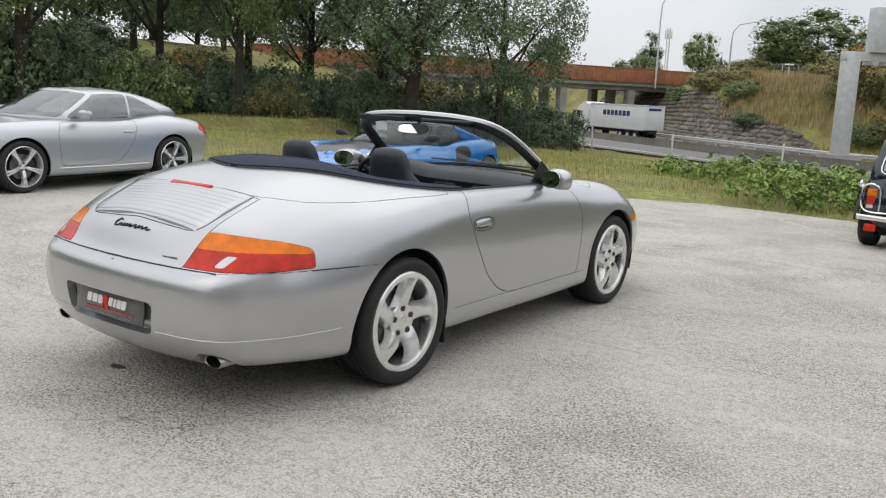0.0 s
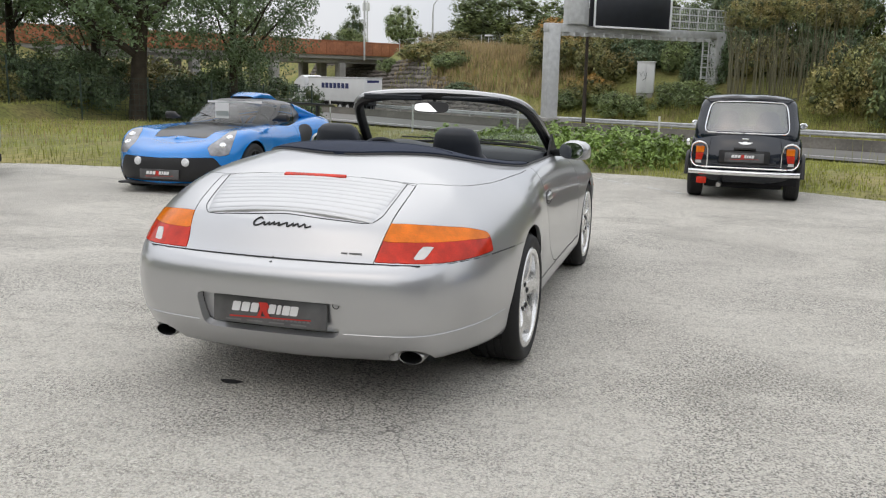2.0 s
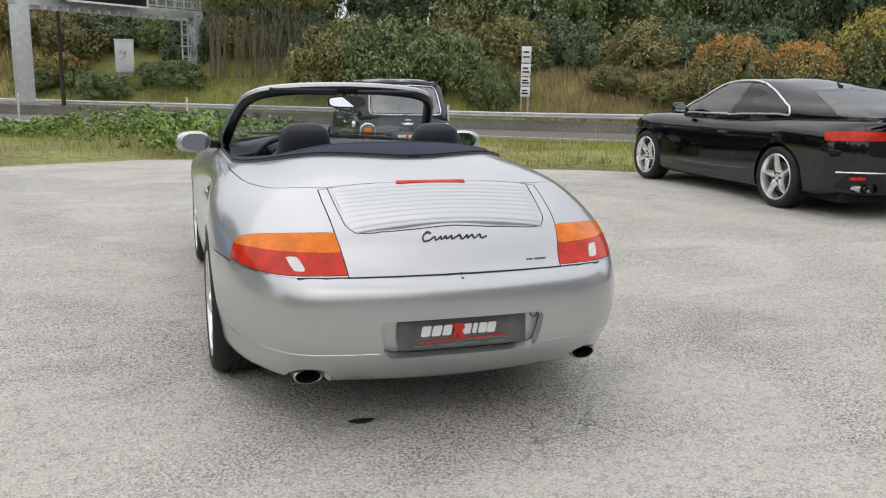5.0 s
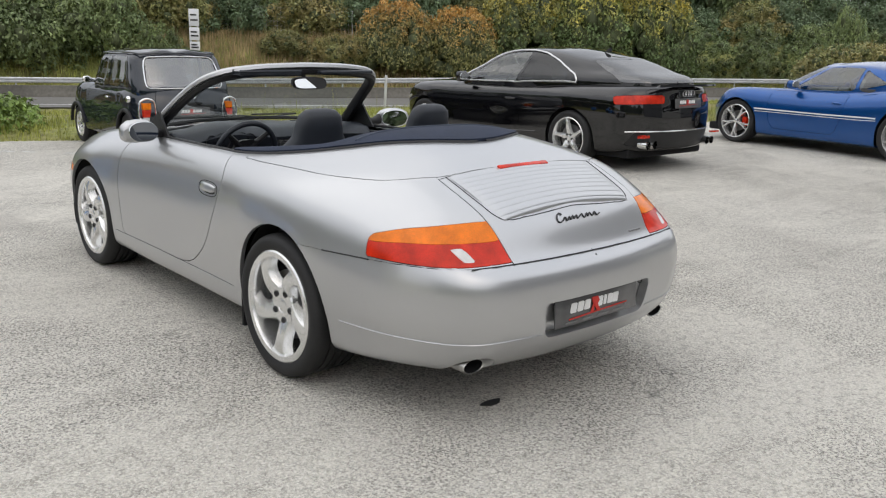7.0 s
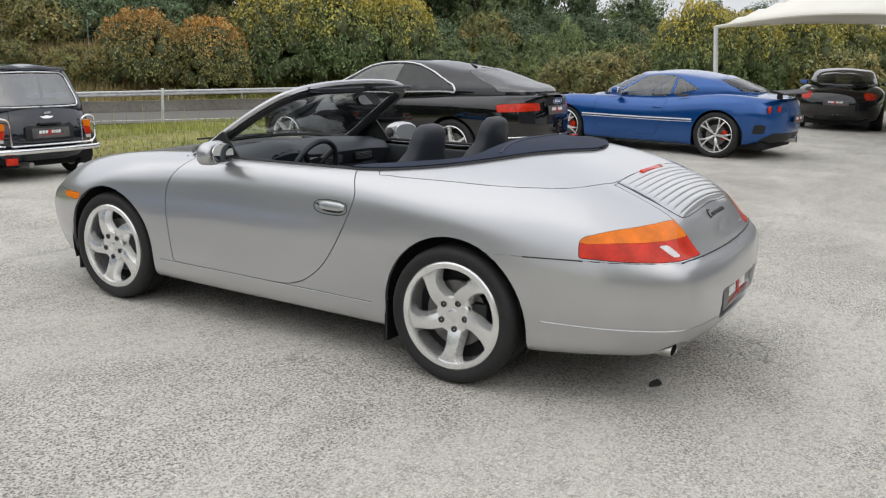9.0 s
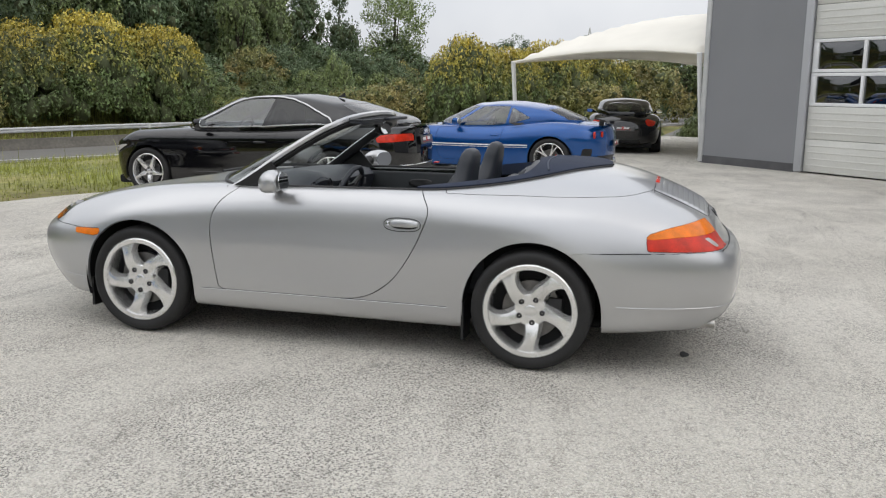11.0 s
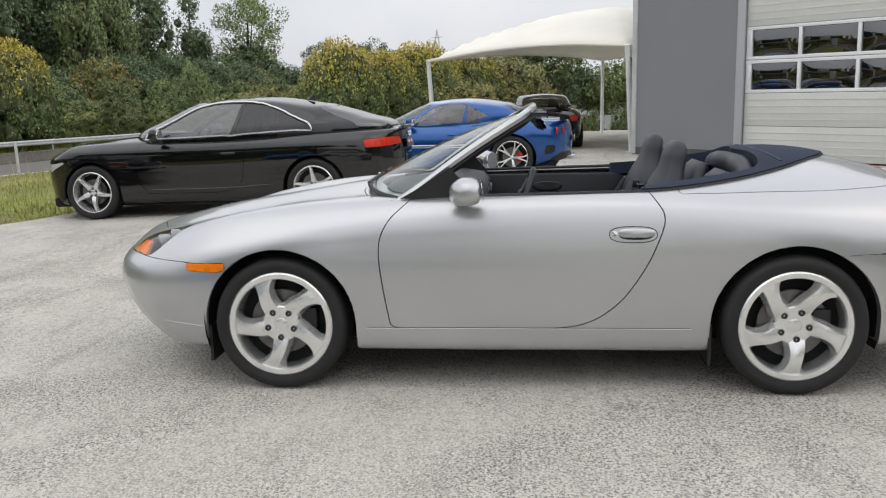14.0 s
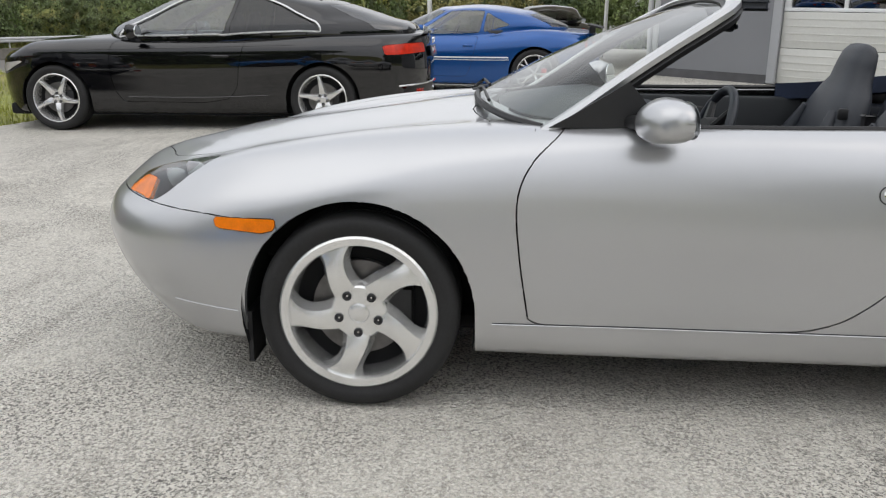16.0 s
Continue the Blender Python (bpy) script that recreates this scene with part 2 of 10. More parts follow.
CLADDING = material("grey_cladding", (0.235, 0.24, 0.255), 0.55, 0.15, vary=0.04, scale=0.6)
DOOR_WHITE = material("white_sectional_door", (0.62, 0.62, 0.585), 0.5, vary=0.04, scale=1.0, fine=0.03, fine_scale=30)
CANVAS_WHITE = material("cream_membrane", (0.82, 0.79, 0.71), 0.7, vary=0.06, scale=0.7)
BARK = material("tree_bark", (0.05, 0.04, 0.03), 0.95, vary=0.3, scale=3, bump=0.8, bump_scale=14, bump_dist=0.03)
STONE = material("dry_stone", (0.185, 0.165, 0.145), 0.95, vary=0.2, scale=0.6, obj_vary=0.3, fine=0.2, fine_scale=9, bump=0.5, bump_scale=12, bump_dist=0.03)


def leaf_material(name, color, vary=0.32, color2=None, crest=False):
    m = material(name, color, 0.55, vary=0.3, scale=3.0 if color2 else 0.8, island=vary, obj_vary=0.18, color2=color2, crest=crest, bump=0.9 if "grass" not in name else 0.0, bump_scale=30, bump_dist=0.06)
    b = m.node_tree.nodes["Principled BSDF"]
    b.inputs["Subsurface Weight"].default_value = 0.0
    return m


LEAF = leaf_material("green_leaves", (0.20, 0.25, 0.085), color2=(0.16, 0.215, 0.088))
LEAF_DARK = leaf_material("dark_green_leaves", (0.125, 0.18, 0.088))
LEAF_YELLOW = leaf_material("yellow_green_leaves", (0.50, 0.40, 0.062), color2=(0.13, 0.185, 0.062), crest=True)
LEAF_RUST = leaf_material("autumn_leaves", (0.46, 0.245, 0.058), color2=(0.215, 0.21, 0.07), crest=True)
LEAF_BRIGHT = leaf_material("bright_weed_leaves", (0.23, 0.34, 0.075))
LEAF_OLIVE = leaf_material("olive_bramble_leaves", (0.228, 0.232, 0.078), color2=(0.275, 0.225, 0.08))
# dark fill for the clumps: the crown's inner shade as a colour
LEAF_CORE = material("crown_inner_shade", (0.075, 0.09, 0.04), 0.9, vary=0.4, scale=6)
GRASS = leaf_material("grass_blades", (0.29, 0.305, 0.07))
DRY_GRASS = leaf_material("dry_grass_blades", (0.34, 0.255, 0.125))

# ---- mesh helpers ----
def mesh_of(name, verts, faces, mats, smooth=True, angle=40, mat_index=None):
    me = bpy.data.meshes.new(name)
    me.from_pydata([tuple(map(float, v)) for v in verts], [], [tuple(map(int, f)) for f in faces])
    for m in (mats if isinstance(mats, (list, tuple)) else [mats]):
        me.materials.append(m)
    if mat_index is not None:
        me.polygons.foreach_set("material_index", list(mat_index))
    if smooth:
        me.polygons.foreach_set("use_smooth", [True] * len(me.polygons))
        me.set_sharp_from_angle(angle=radians(angle))
    me.update()
    return me


def put(name, me, parent=None, m=None, label=""):
    ob = new(name, me)
    if parent:
        ob.parent = parent
    if m is not None:
        ob.matrix_basis = m
    if label:
        ob["label"] = label
    return ob


def part(name, bm, mat, parent, label="", m=None, smooth=True, angle=40):
    me = bpy.data.meshes.new(name)
    bm.to_mesh(me)
    bm.free()
    for x in (mat if isinstance(mat, (list, tuple)) else [mat]):
        me.materials.append(x)
    if smooth:
        me.polygons.foreach_set("use_smooth", [True] * len(me.polygons))
        me.set_sharp_from_angle(angle=radians(angle))
    return put(name, me, parent, m, label)


def thing(name, m, label, category, group="", kind=""):
    ob = new(name)
    ob.empty_display_size = 0.2
    ob.matrix_basis = m
    return tagged(ob, label, category, group, kind)


def box(bm, x0, y0, z0, x1, y1, z1, bevel=0.0, m=None, seg=2):
    r = bmesh.ops.create_cube(bm, size=1.0)
    vs = r["verts"]
    for v in vs:
        v.co = Vector(((x0 + x1) / 2 + v.co.x * (x1 - x0), (y0 + y1) / 2 + v.co.y * (y1 - y0), (z0 + z1) / 2 + v.co.z * (z1 - z0)))
    if bevel:
        es = list({e for v in vs for e in v.link_edges})
        g = bmesh.ops.bevel(bm, geom=es, offset=bevel, segments=seg, affect="EDGES", profile=0.5)
        vs = list({v for f in g["faces"] for v in f.verts} | {v for v in vs if v.is_valid})
    if m is not None:
        bmesh.ops.transform(bm, matrix=m, verts=[v for v in vs if v.is_valid])
    return vs


def boxed(x0, y0, z0, x1, y1, z1, bevel=0.0, m=None, seg=2):
    bm = bmesh.new()
    box(bm, x0, y0, z0, x1, y1, z1, bevel, m, seg)
    return bm


def tube(bm, pts, r, n=8, closed=False, cap=True):
    """A round bar along pts; r may be a number or one radius a point."""
    pts = [Vector(p) for p in pts]
    k = len(pts)
    rr = r if isinstance(r, (list, tuple)) else [r] * k
    rings, up = [], None
    for i, p in enumerate(pts):
        a, b = (pts[(i - 1) % k], pts[(i + 1) % k]) if closed else (pts[max(i - 1, 0)], pts[min(i + 1, k - 1)])
        d = (b - a).normalized()
        if up is None:
            up = Vector((0, 0, 1)) if abs(d.z) < 0.9 else Vector((1, 0, 0))
        s = d.cross(up).normalized()
        up = s.cross(d).normalized()
        rings.append([bm.verts.new(p + rr[i] * (math.cos(2 * math.pi * j / n) * s + math.sin(2 * math.pi * j / n) * up)) for j in range(n)])
    for i in range(k if closed else k - 1):
        a, b = rings[i], rings[(i + 1) % k]
        for j in range(n):
            bm.faces.new((a[j], a[(j + 1) % n], b[(j + 1) % n], b[j]))
    if cap and not closed:
        bm.faces.new(rings[0][::-1])
        bm.faces.new(rings[-1])
    return bm


def lathe(bm, profile, n=48, axis="x"):
    """Turns (along, radius) pairs about the x, y or z axis."""
    rings = []
    for a, r in profile:
        ring = []
        for j in range(n):
            c, s = math.cos(2 * math.pi * j / n), math.sin(2 * math.pi * j / n)
            co = {"x": (a, r * c, r * s), "y": (r * s, a, r * c), "z": (r * c, r * s, a)}[axis]
            ring.append(bm.verts.new(co))
        rings.append(ring)
    for a, b in zip(rings, rings[1:]):
        for j in range(n):
            bm.faces.new((a[j], a[(j + 1) % n], b[(j + 1) % n], b[j]))
    return bm


def smooth_loop(pts, n=8, closed=True):
    """A Catmull-Rom curve through 2D or 3D points."""
    p = np.array(pts, float)
    k = len(p)
    out = []
    for i in range(k if closed else k - 1):
        if closed:
            a, b, c, d = p[(i - 1) % k], p[i], p[(i + 1) % k], p[(i + 2) % k]
        else:
            a, b, c, d = p[max(i - 1, 0)], p[i], p[i + 1], p[min(i + 2, k - 1)]
        for t in np.arange(n) / n:
            out.append(0.5 * (2 * b + (c - a) * t + (2 * a - 5 * b + 4 * c - d) * t * t + (3 * b - a - 3 * c + d) * t ** 3))
    if not closed:
        out.append(p[-1])
    return np.array(out)


def rounded(pts, r, n=5):
    """A polygon with its corners rounded by r."""
    p = np.array(pts, float)
    out = []
    for i in range(len(p)):
        a, b, c = p[i - 1], p[i], p[(i + 1) % len(p)]
        ra = min(r, 0.45 * np.linalg.norm(a - b))
        rc = min(r, 0.45 * np.linalg.norm(c - b))
        s, e = b + (a - b) / np.linalg.norm(a - b) * ra, b + (c - b) / np.linalg.norm(c - b) * rc
        for t in np.linspace(0, 1, n):
            out.append((1 - t) ** 2 * s + 2 * t * (1 - t) * b + t * t * e)
    return np.array(out)


def prism(bm, loop, depth, m=None, inset=0.0):
    """A flat shape (x, z) pushed back along y by depth; with inset its front edge is chamfered."""
    loop = np.array(loop)
    c = loop.mean(0)
    front = [bm.verts.new((*(c + (p - c) * (1 - inset)), 0)) for p in loop]
    edge = [bm.verts.new((*p, 0)) for p in loop]
    rear = [bm.verts.new((*p, 0)) for p in loop]
    k = len(loop)
    step = depth * 0.25 if inset else 0.0
    for v in front:
        v.co = Vector((v.co.x, 0.0, v.co.y))
    for v in edge:
        v.co = Vector((v.co.x, step, v.co.y))
    for v in rear:
        v.co = Vector((v.co.x, depth, v.co.y))
    bm.faces.new(front)
    bm.faces.new(rear[::-1])
    for a, b in ((front, edge), (edge, rear)) if inset else ((front, rear),):
        for j in range(k):
            bm.faces.new((a[(j + 1) % k], a[j], b[j], b[(j + 1) % k]))
    if not inset:
        for v in edge:
            bm.verts.remove(v)
    bmesh.ops.recalc_face_normals(bm, faces=bm.faces[:])
    if m is not None:
        bmesh.ops.transform(bm, matrix=m, verts=bm.verts[:])
    return bm


# ---- lofted sheets that are cut into panels ----
def spline_rows(P, n, start, end):
    """Interpolates an array of points (k, m, 3) along its first axis at n places; start and end: 'mirror' in x or 'free'."""
    flip = np.array([-1.0, 1.0, 1.0])
    a = P[1] * flip if start == "mirror" else 2 * P[0] - P[1]
    b = P[-2] * flip if end == "mirror" else 2 * P[-1] - P[-2]
    Q = np.concatenate([a[None], P, b[None]])
    d = np.maximum(np.linalg.norm(np.diff(Q, axis=0), axis=2).mean(1), 1e-4)
    t = np.concatenate([[0], np.cumsum(d)])
    T = np.zeros_like(P)
    for i in range(1, len(Q) - 1):
        s0, s1 = (Q[i] - Q[i - 1]) / d[i - 1], (Q[i + 1] - Q[i]) / d[i]
        T[i - 1] = (s0 * d[i] + s1 * d[i - 1]) / (d[i - 1] + d[i])
    u = np.linspace(t[1], t[-2], n)
    k = np.clip(np.searchsorted(t, u, "right") - 1, 1, len(t) - 3)
    h = d[k]
    s = ((u - t[k]) / h)[:, None, None]
    h = h[:, None, None]
    p0, p1, m0, m1 = P[k - 1], P[k], T[k - 1], T[k]
    at = (k - 1) + s[:, 0, 0]
    return (2 * s ** 3 - 3 * s ** 2 + 1) * p0 + (s ** 3 - 2 * s ** 2 + s) * h * m0 + (-2 * s ** 3 + 3 * s ** 2) * p1 + (s ** 3 - s ** 2) * h * m1, at


def signed(poly, q):
    """Signed distance of the points q to a closed polygon, negative inside."""
    poly, q = np.array(poly, float), np.array(q, float)
    best, inside = np.full(len(q), 1e9), np.zeros(len(q), bool)
    for a, b in zip(poly, np.roll(poly, -1, 0)):
        e, w = b - a, q - a
        t = np.clip((w @ e) / max(e @ e, 1e-12), 0, 1)
        best = np.minimum(best, np.linalg.norm(w - t[:, None] * e, axis=1))
        if a[1] != b[1]:
            inside ^= ((a[1] > q[:, 1]) != (b[1] > q[:, 1])) & (q[:, 0] < (b[0] - a[0]) * (q[:, 1] - a[1]) / (b[1] - a[1]) + a[0])
    return np.where(inside, -best, best)


class Sheet:
    """One half (x >= 0) of a smooth skin, lofted through lines that run from the front round to the back."""

    def __init__(self, lines, nu, nv, fair=12, ends=("mirror", "mirror"), top="mirror"):
        P = np.array(lines, float)                       # (line, rib, 3)
        A, at_u = spline_rows(P.transpose(1, 0, 2), nu, *ends)  # (nu, line, 3)
        S, at_v = spline_rows(A.transpose(1, 0, 2), nv, "free", top)  # (nv, nu, 3)
        self.UV = np.stack(np.meshgrid(at_u, at_v), -1).reshape(-1, 2)
        flip = np.array([-1.0, 1.0, 1.0])
        for _ in range(fair):
            g = np.zeros((nv + 2, nu + 2, 3))
            g[1:-1, 1:-1] = S
            g[1:-1, 0] = S[:, 1] * flip if ends[0] == "mirror" else 2 * S[:, 0] - S[:, 1]
            g[1:-1, -1] = S[:, -2] * flip if ends[1] == "mirror" else 2 * S[:, -1] - S[:, -2]
            g[0] = 2 * g[1] - g[2]
            g[-1, 1:-1] = S[-2] * flip if top == "mirror" else 2 * S[-1] - S[-2]
            S = 0.5 * S + 0.125 * (g[1:-1, :-2] + g[1:-1, 2:] + g[:-2, 1:-1] + g[2:, 1:-1])
        if ends[0] == "mirror":
            S[:, 0, 0] = 0
        if ends[1] == "mirror":
            S[:, -1, 0] = 0
        if top == "mirror":
            S[-1, :, 0] = 0
        self.V = S.reshape(-1, 3)
        i = np.arange(nv * nu).reshape(nv, nu)
        a, b, c, d = i[:-1, :-1].ravel(), i[:-1, 1:].ravel(), i[1:, 1:].ravel(), i[1:, :-1].ravel()
        odd = (np.add.outer(np.arange(nv - 1), np.arange(nu - 1)) % 2).ravel() == 1
        t1 = np.where(odd[:, None], np.stack([a, c, b], 1), np.stack([a, d, b], 1))
        t2 = np.where(odd[:, None], np.stack([a, d, c], 1), np.stack([b, d, c], 1))
        self.F = np.concatenate([t1, t2])
        e = np.sort(np.concatenate([self.F[:, [0, 1]], self.F[:, [1, 2]], self.F[:, [2, 0]]]), 1)
        self.E = np.unique(e, axis=0)
        self.lock = np.zeros(len(self.V), bool)
        self.owner = np.zeros(len(self.F), int)
        self.names = ["rest"]
        n = self.normals()
        # outward means away from the middle of the thing
        mid = np.array([0.0, self.V[:, 1].mean(), self.V[:, 2].mean() * 0.8])
        if ((self.V - mid) * n).sum() < 0:
            self.F = self.F[:, ::-1]
        self.N0 = self.normals()

    def normals(self):
        a, b, c = (self.V[self.F[:, i]] for i in range(3))
        fn = np.cross(b - a, c - a)
        n = np.zeros_like(self.V)
        for i in range(3):
            np.add.at(n, self.F[:, i], fn)
        return n / np.maximum(np.linalg.norm(n, axis=1), 1e-12)[:, None]

    def cut(self, name, axes, poly, where=None, only=None):
        """Marks as name the faces whose (axes) projection lies inside poly, moving the mesh's corners onto its outline.
        where: a test of the points (an array) that must hold; only: the names that may be cut."""
        sd = signed(poly, self.UV if axes == "uv" else self.V[:, ["xyz".index(c) for c in axes]])
        if where is not None:
            sd = np.where(where(self.V), sd, np.abs(sd) + 0.05)
        e0, e1 = self.E[:, 0], self.E[:, 1]
        cross = np.nonzero(sd[e0] * sd[e1] < 0)[0]
        V, UV = self.V.copy(), self.UV.copy()
        done = np.zeros(len(V), bool)
        order = np.argsort(np.minimum(np.abs(sd[e0[cross]]), np.abs(sd[e1[cross]])))
        for k in cross[order]:
            i, j = e0[k], e1[k]
            if sd[i] * sd[j] >= 0:
                continue
            pick = i if (abs(sd[i]) <= abs(sd[j]) and not self.lock[i]) or self.lock[j] else j
            if self.lock[pick]:
                pick = i if abs(sd[i]) <= abs(sd[j]) else j
                sd[pick] = 0
                continue
            other = j if pick == i else i
            t = sd[pick] / (sd[pick] - sd[other])
            V[pick] = self.V[pick] + t * (self.V[other] - self.V[pick])
            UV[pick] = self.UV[pick] + t * (self.UV[other] - self.UV[pick])
            sd[pick] = 0
            done[pick] = True
        self.V, self.UV = V, UV
        self.lock |= done
        inside = sd[self.F].sum(1) < 0
        if only is not None:
            inside &= np.isin(self.owner, [self.names.index(o) for o in only])
        if name not in self.names:
            self.names.append(name)
        self.owner[inside] = self.names.index(name)

    def tidy(self, least=14):
        """Hands stray scraps of a few faces over to the panel around them."""
        e = np.concatenate([self.F[:, [0, 1]], self.F[:, [1, 2]], self.F[:, [2, 0]]])
        key = np.sort(e, 1)
        order = np.lexsort((key[:, 1], key[:, 0]))
        k, face = key[order], np.tile(np.arange(len(self.F)), 3)[order]
        same = (k[1:] == k[:-1]).all(1)
        a, b = face[:-1][same], face[1:][same]
        lab = np.arange(len(self.F))
        inner = self.owner[a] == self.owner[b]
        ai, bi = a[inner], b[inner]
        for _ in range(400):
            m = np.minimum(lab[ai], lab[bi])
            new_lab = lab.copy()
            np.minimum.at(new_lab, ai, m)
            np.minimum.at(new_lab, bi, m)
            new_lab = new_lab[new_lab]
            if (new_lab == lab).all():
                break
            lab = new_lab
        ids, inv, cnt = np.unique(lab, return_inverse=True, return_counts=True)
        small = cnt[inv.ravel()] < least
        for _ in range(6):
            o = ~inner & (small[a] != small[b])
            f = np.where(small[a[o]], a[o], b[o])
            g = np.where(small[a[o]], b[o], a[o])
            self.owner[f] = self.owner[g]
            small[f] = False

    def give_back(self, name, to="rest"):
        self.owner[self.owner == self.names.index(name)] = self.names.index(to)

    def emit(self, name, mats, parent, out=None, gap=0.0022, depth=0.014, side=0, push=0.0, label="", thick=0.0):
        """Builds the faces marked name as one mesh. side: 0 both halves in one, 1 right, -1 left. Its edges turn inwards by depth."""
        N = self.N0
        f = self.F[self.owner == self.names.index(name)]
        if not len(f):
            return None
        used = np.unique(f)
        re = np.full(len(self.V), -1)
        re[used] = np.arange(len(used))
        v, n, f = self.V[used].copy(), N[used], re[f]
        e = np.concatenate([f[:, [0, 1]], f[:, [1, 2]], f[:, [2, 0]]])
        key = np.sort(e, 1)
        u, inv, cnt = np.unique(key, axis=0, return_inverse=True, return_counts=True)
        rim = e[cnt[inv.ravel()] == 1]
        seam = np.abs(v[:, 0]) < 1e-5
        if side == 0:
            rim = rim[~(seam[rim[:, 0]] & seam[rim[:, 1]])]
        # pull the rim back a little, inside the sheet
        pull, cen = np.zeros_like(v), v[f].mean(1)
        onrim = np.zeros(len(v), bool)
        onrim[rim.ravel()] = True
        for i in range(3):
            d = cen - v[f[:, i]]
            np.add.at(pull, f[:, i], d / np.maximum(np.linalg.norm(d, axis=1), 1e-9)[:, None])
        pull -= (pull * n).sum(1)[:, None] * n
        pull /= np.maximum(np.linalg.norm(pull, axis=1), 1e-9)[:, None]
        if side == 0:
            pull[seam, 0] = 0
        v[onrim] += gap * pull[onrim]
        if push:
            v = v + push * n
        k = len(v)
        ids = np.nonzero(onrim)[0]
        low = np.full(k, -1)
        low[ids] = k + np.arange(len(ids))
        flange = v[ids] - depth * n[ids]
        if side == 0:
            v[seam, 0] = 0
            flange[seam[ids], 0] = 0
        verts = np.concatenate([v, flange])
        faces = [tuple(x) for x in f]
        faces += [(b, a, low[a], low[b]) for a, b in rim]
        if thick:
            inner = len(verts)
            verts = np.concatenate([verts, v - thick * n])
            faces += [tuple(x[::-1] + inner) for x in f]
        objs = []
        if side >= 0:
            whole_v, whole_f = verts, faces
        if side == -1:
            whole_v, whole_f = verts * np.array([-1, 1, 1]), [x[::-1] for x in faces]
        if side == 0:
            m = len(verts)
            mirror = verts * np.array([-1, 1, 1])
            onseam = np.abs(verts[:, 0]) < 1e-5
            idx = np.where(onseam, np.arange(m), m + np.arange(m))
            whole_v = np.concatenate([verts, mirror])
            whole_f = faces + [tuple(int(idx[i]) for i in x[::-1]) for x in faces]
            keep = np.unique(np.concatenate([np.array(x) for x in whole_f]))
            re2 = np.full(len(whole_v), -1)
            re2[keep] = np.arange(len(keep))
            whole_v = whole_v[keep]
            whole_f = [tuple(re2[i] for i in x) for x in whole_f]
        return put(out or name, mesh_of(out or name, whole_v, whole_f, mats, angle=38), parent, label=label)

    def place(self, axes, at, mirror=False, where=None):
        """The sheet's point and normal nearest to a place in a projection."""
        ax = ["xyz".index(c) for c in axes]
        d = np.linalg.norm(self.V[:, ax] - np.array(at), axis=1)
        if where is not None:
            d = np.where(where(self.V), d, 9.0)
        near = np.argsort(d)[:6]
        w = 1 / (d[near] + 1e-4)
        p = (self.V[near] * w[:, None]).sum(0) / w.sum()
        n = (self.normals()[near] * w[:, None]).sum(0)
        n /= np.linalg.norm(n)
        if mirror:
            p, n = p * [-1, 1, 1], n * [-1, 1, 1]
        return Vector(p), Vector(n)


def on_surface(p, n, up=(0, 0, 1), lift=0.0):
    """A pose at p whose y axis points into the surface and whose z axis is up along it."""
    n = Vector(n).normalized()
    y = -n
    z = (Vector(up) - Vector(up).dot(y) * y).normalized()
    x = y.cross(z)
    return Matrix(((x.x, y.x, z.x, p[0] + n.x * lift), (x.y, y.y, z.y, p[1] + n.y * lift), (x.z, y.z, z.z, p[2] + n.z * lift), (0, 0, 0, 1)))


def line(*cols):
    """Three rows (x, y, z) to a list of points."""
    return list(zip(*cols))

# ---- parts that cars share ----
def stack(bm, rings, n=20, power=2.6, cap=True):
    """A soft solid from superellipse rings. Each ring: centre, half-width vector, half-depth vector."""
    loops = []
    for c, a, b in rings:
        c, a, b = Vector(c), Vector(a), Vector(b)
        lp = []
        for j in range(n):
            t = 2 * math.pi * j / n
            ct, st = math.cos(t), math.sin(t)
            lp.append(bm.verts.new(c + a * math.copysign(abs(ct) ** (2 / power), ct) + b * math.copysign(abs(st) ** (2 / power), st)))
        loops.append(lp)
    for p, q in zip(loops, loops[1:]):
        for j in range(n):
            bm.faces.new((p[j], p[(j + 1) % n], q[(j + 1) % n], q[j]))
    if cap:
        bm.faces.new(loops[0][::-1])
        bm.faces.new(loops[-1])
    bmesh.ops.recalc_face_normals(bm, faces=bm.faces[:])
    return bm


def tyre_mesh(R, rim, w):
    """Outer face towards +x at x = 0."""
    bm = bmesh.new()
    side = R - rim
    prof = [(-0.015, rim - 0.004), (-0.002, rim + 0.010), (0.004, rim + side * 0.35), (0.006, rim + side * 0.55), (0.001, rim + side * 0.78), (-0.014, R - 0.006), (-0.03, R - 0.001)]
    k = 5
    for i in range(k):
        a = -0.035 - (w - 0.07) * (i + 0.2) / k
        b = -0.035 - (w - 0.07) * (i + 0.85) / k
        prof += [(a, R), (b, R), (b - 0.001, R - 0.007), (a - (w - 0.07) / k + 0.001, R - 0.007)]
    prof += [(-w + 0.03, R - 0.001), (-w + 0.012, R - 0.008), (-w, rim + side * 0.5), (-w + 0.012, rim)]
    lathe(bm, prof, 72)
    bmesh.ops.recalc_face_normals(bm, faces=bm.faces[:])
    return mesh_from(bm, "tyre", RUBBER)


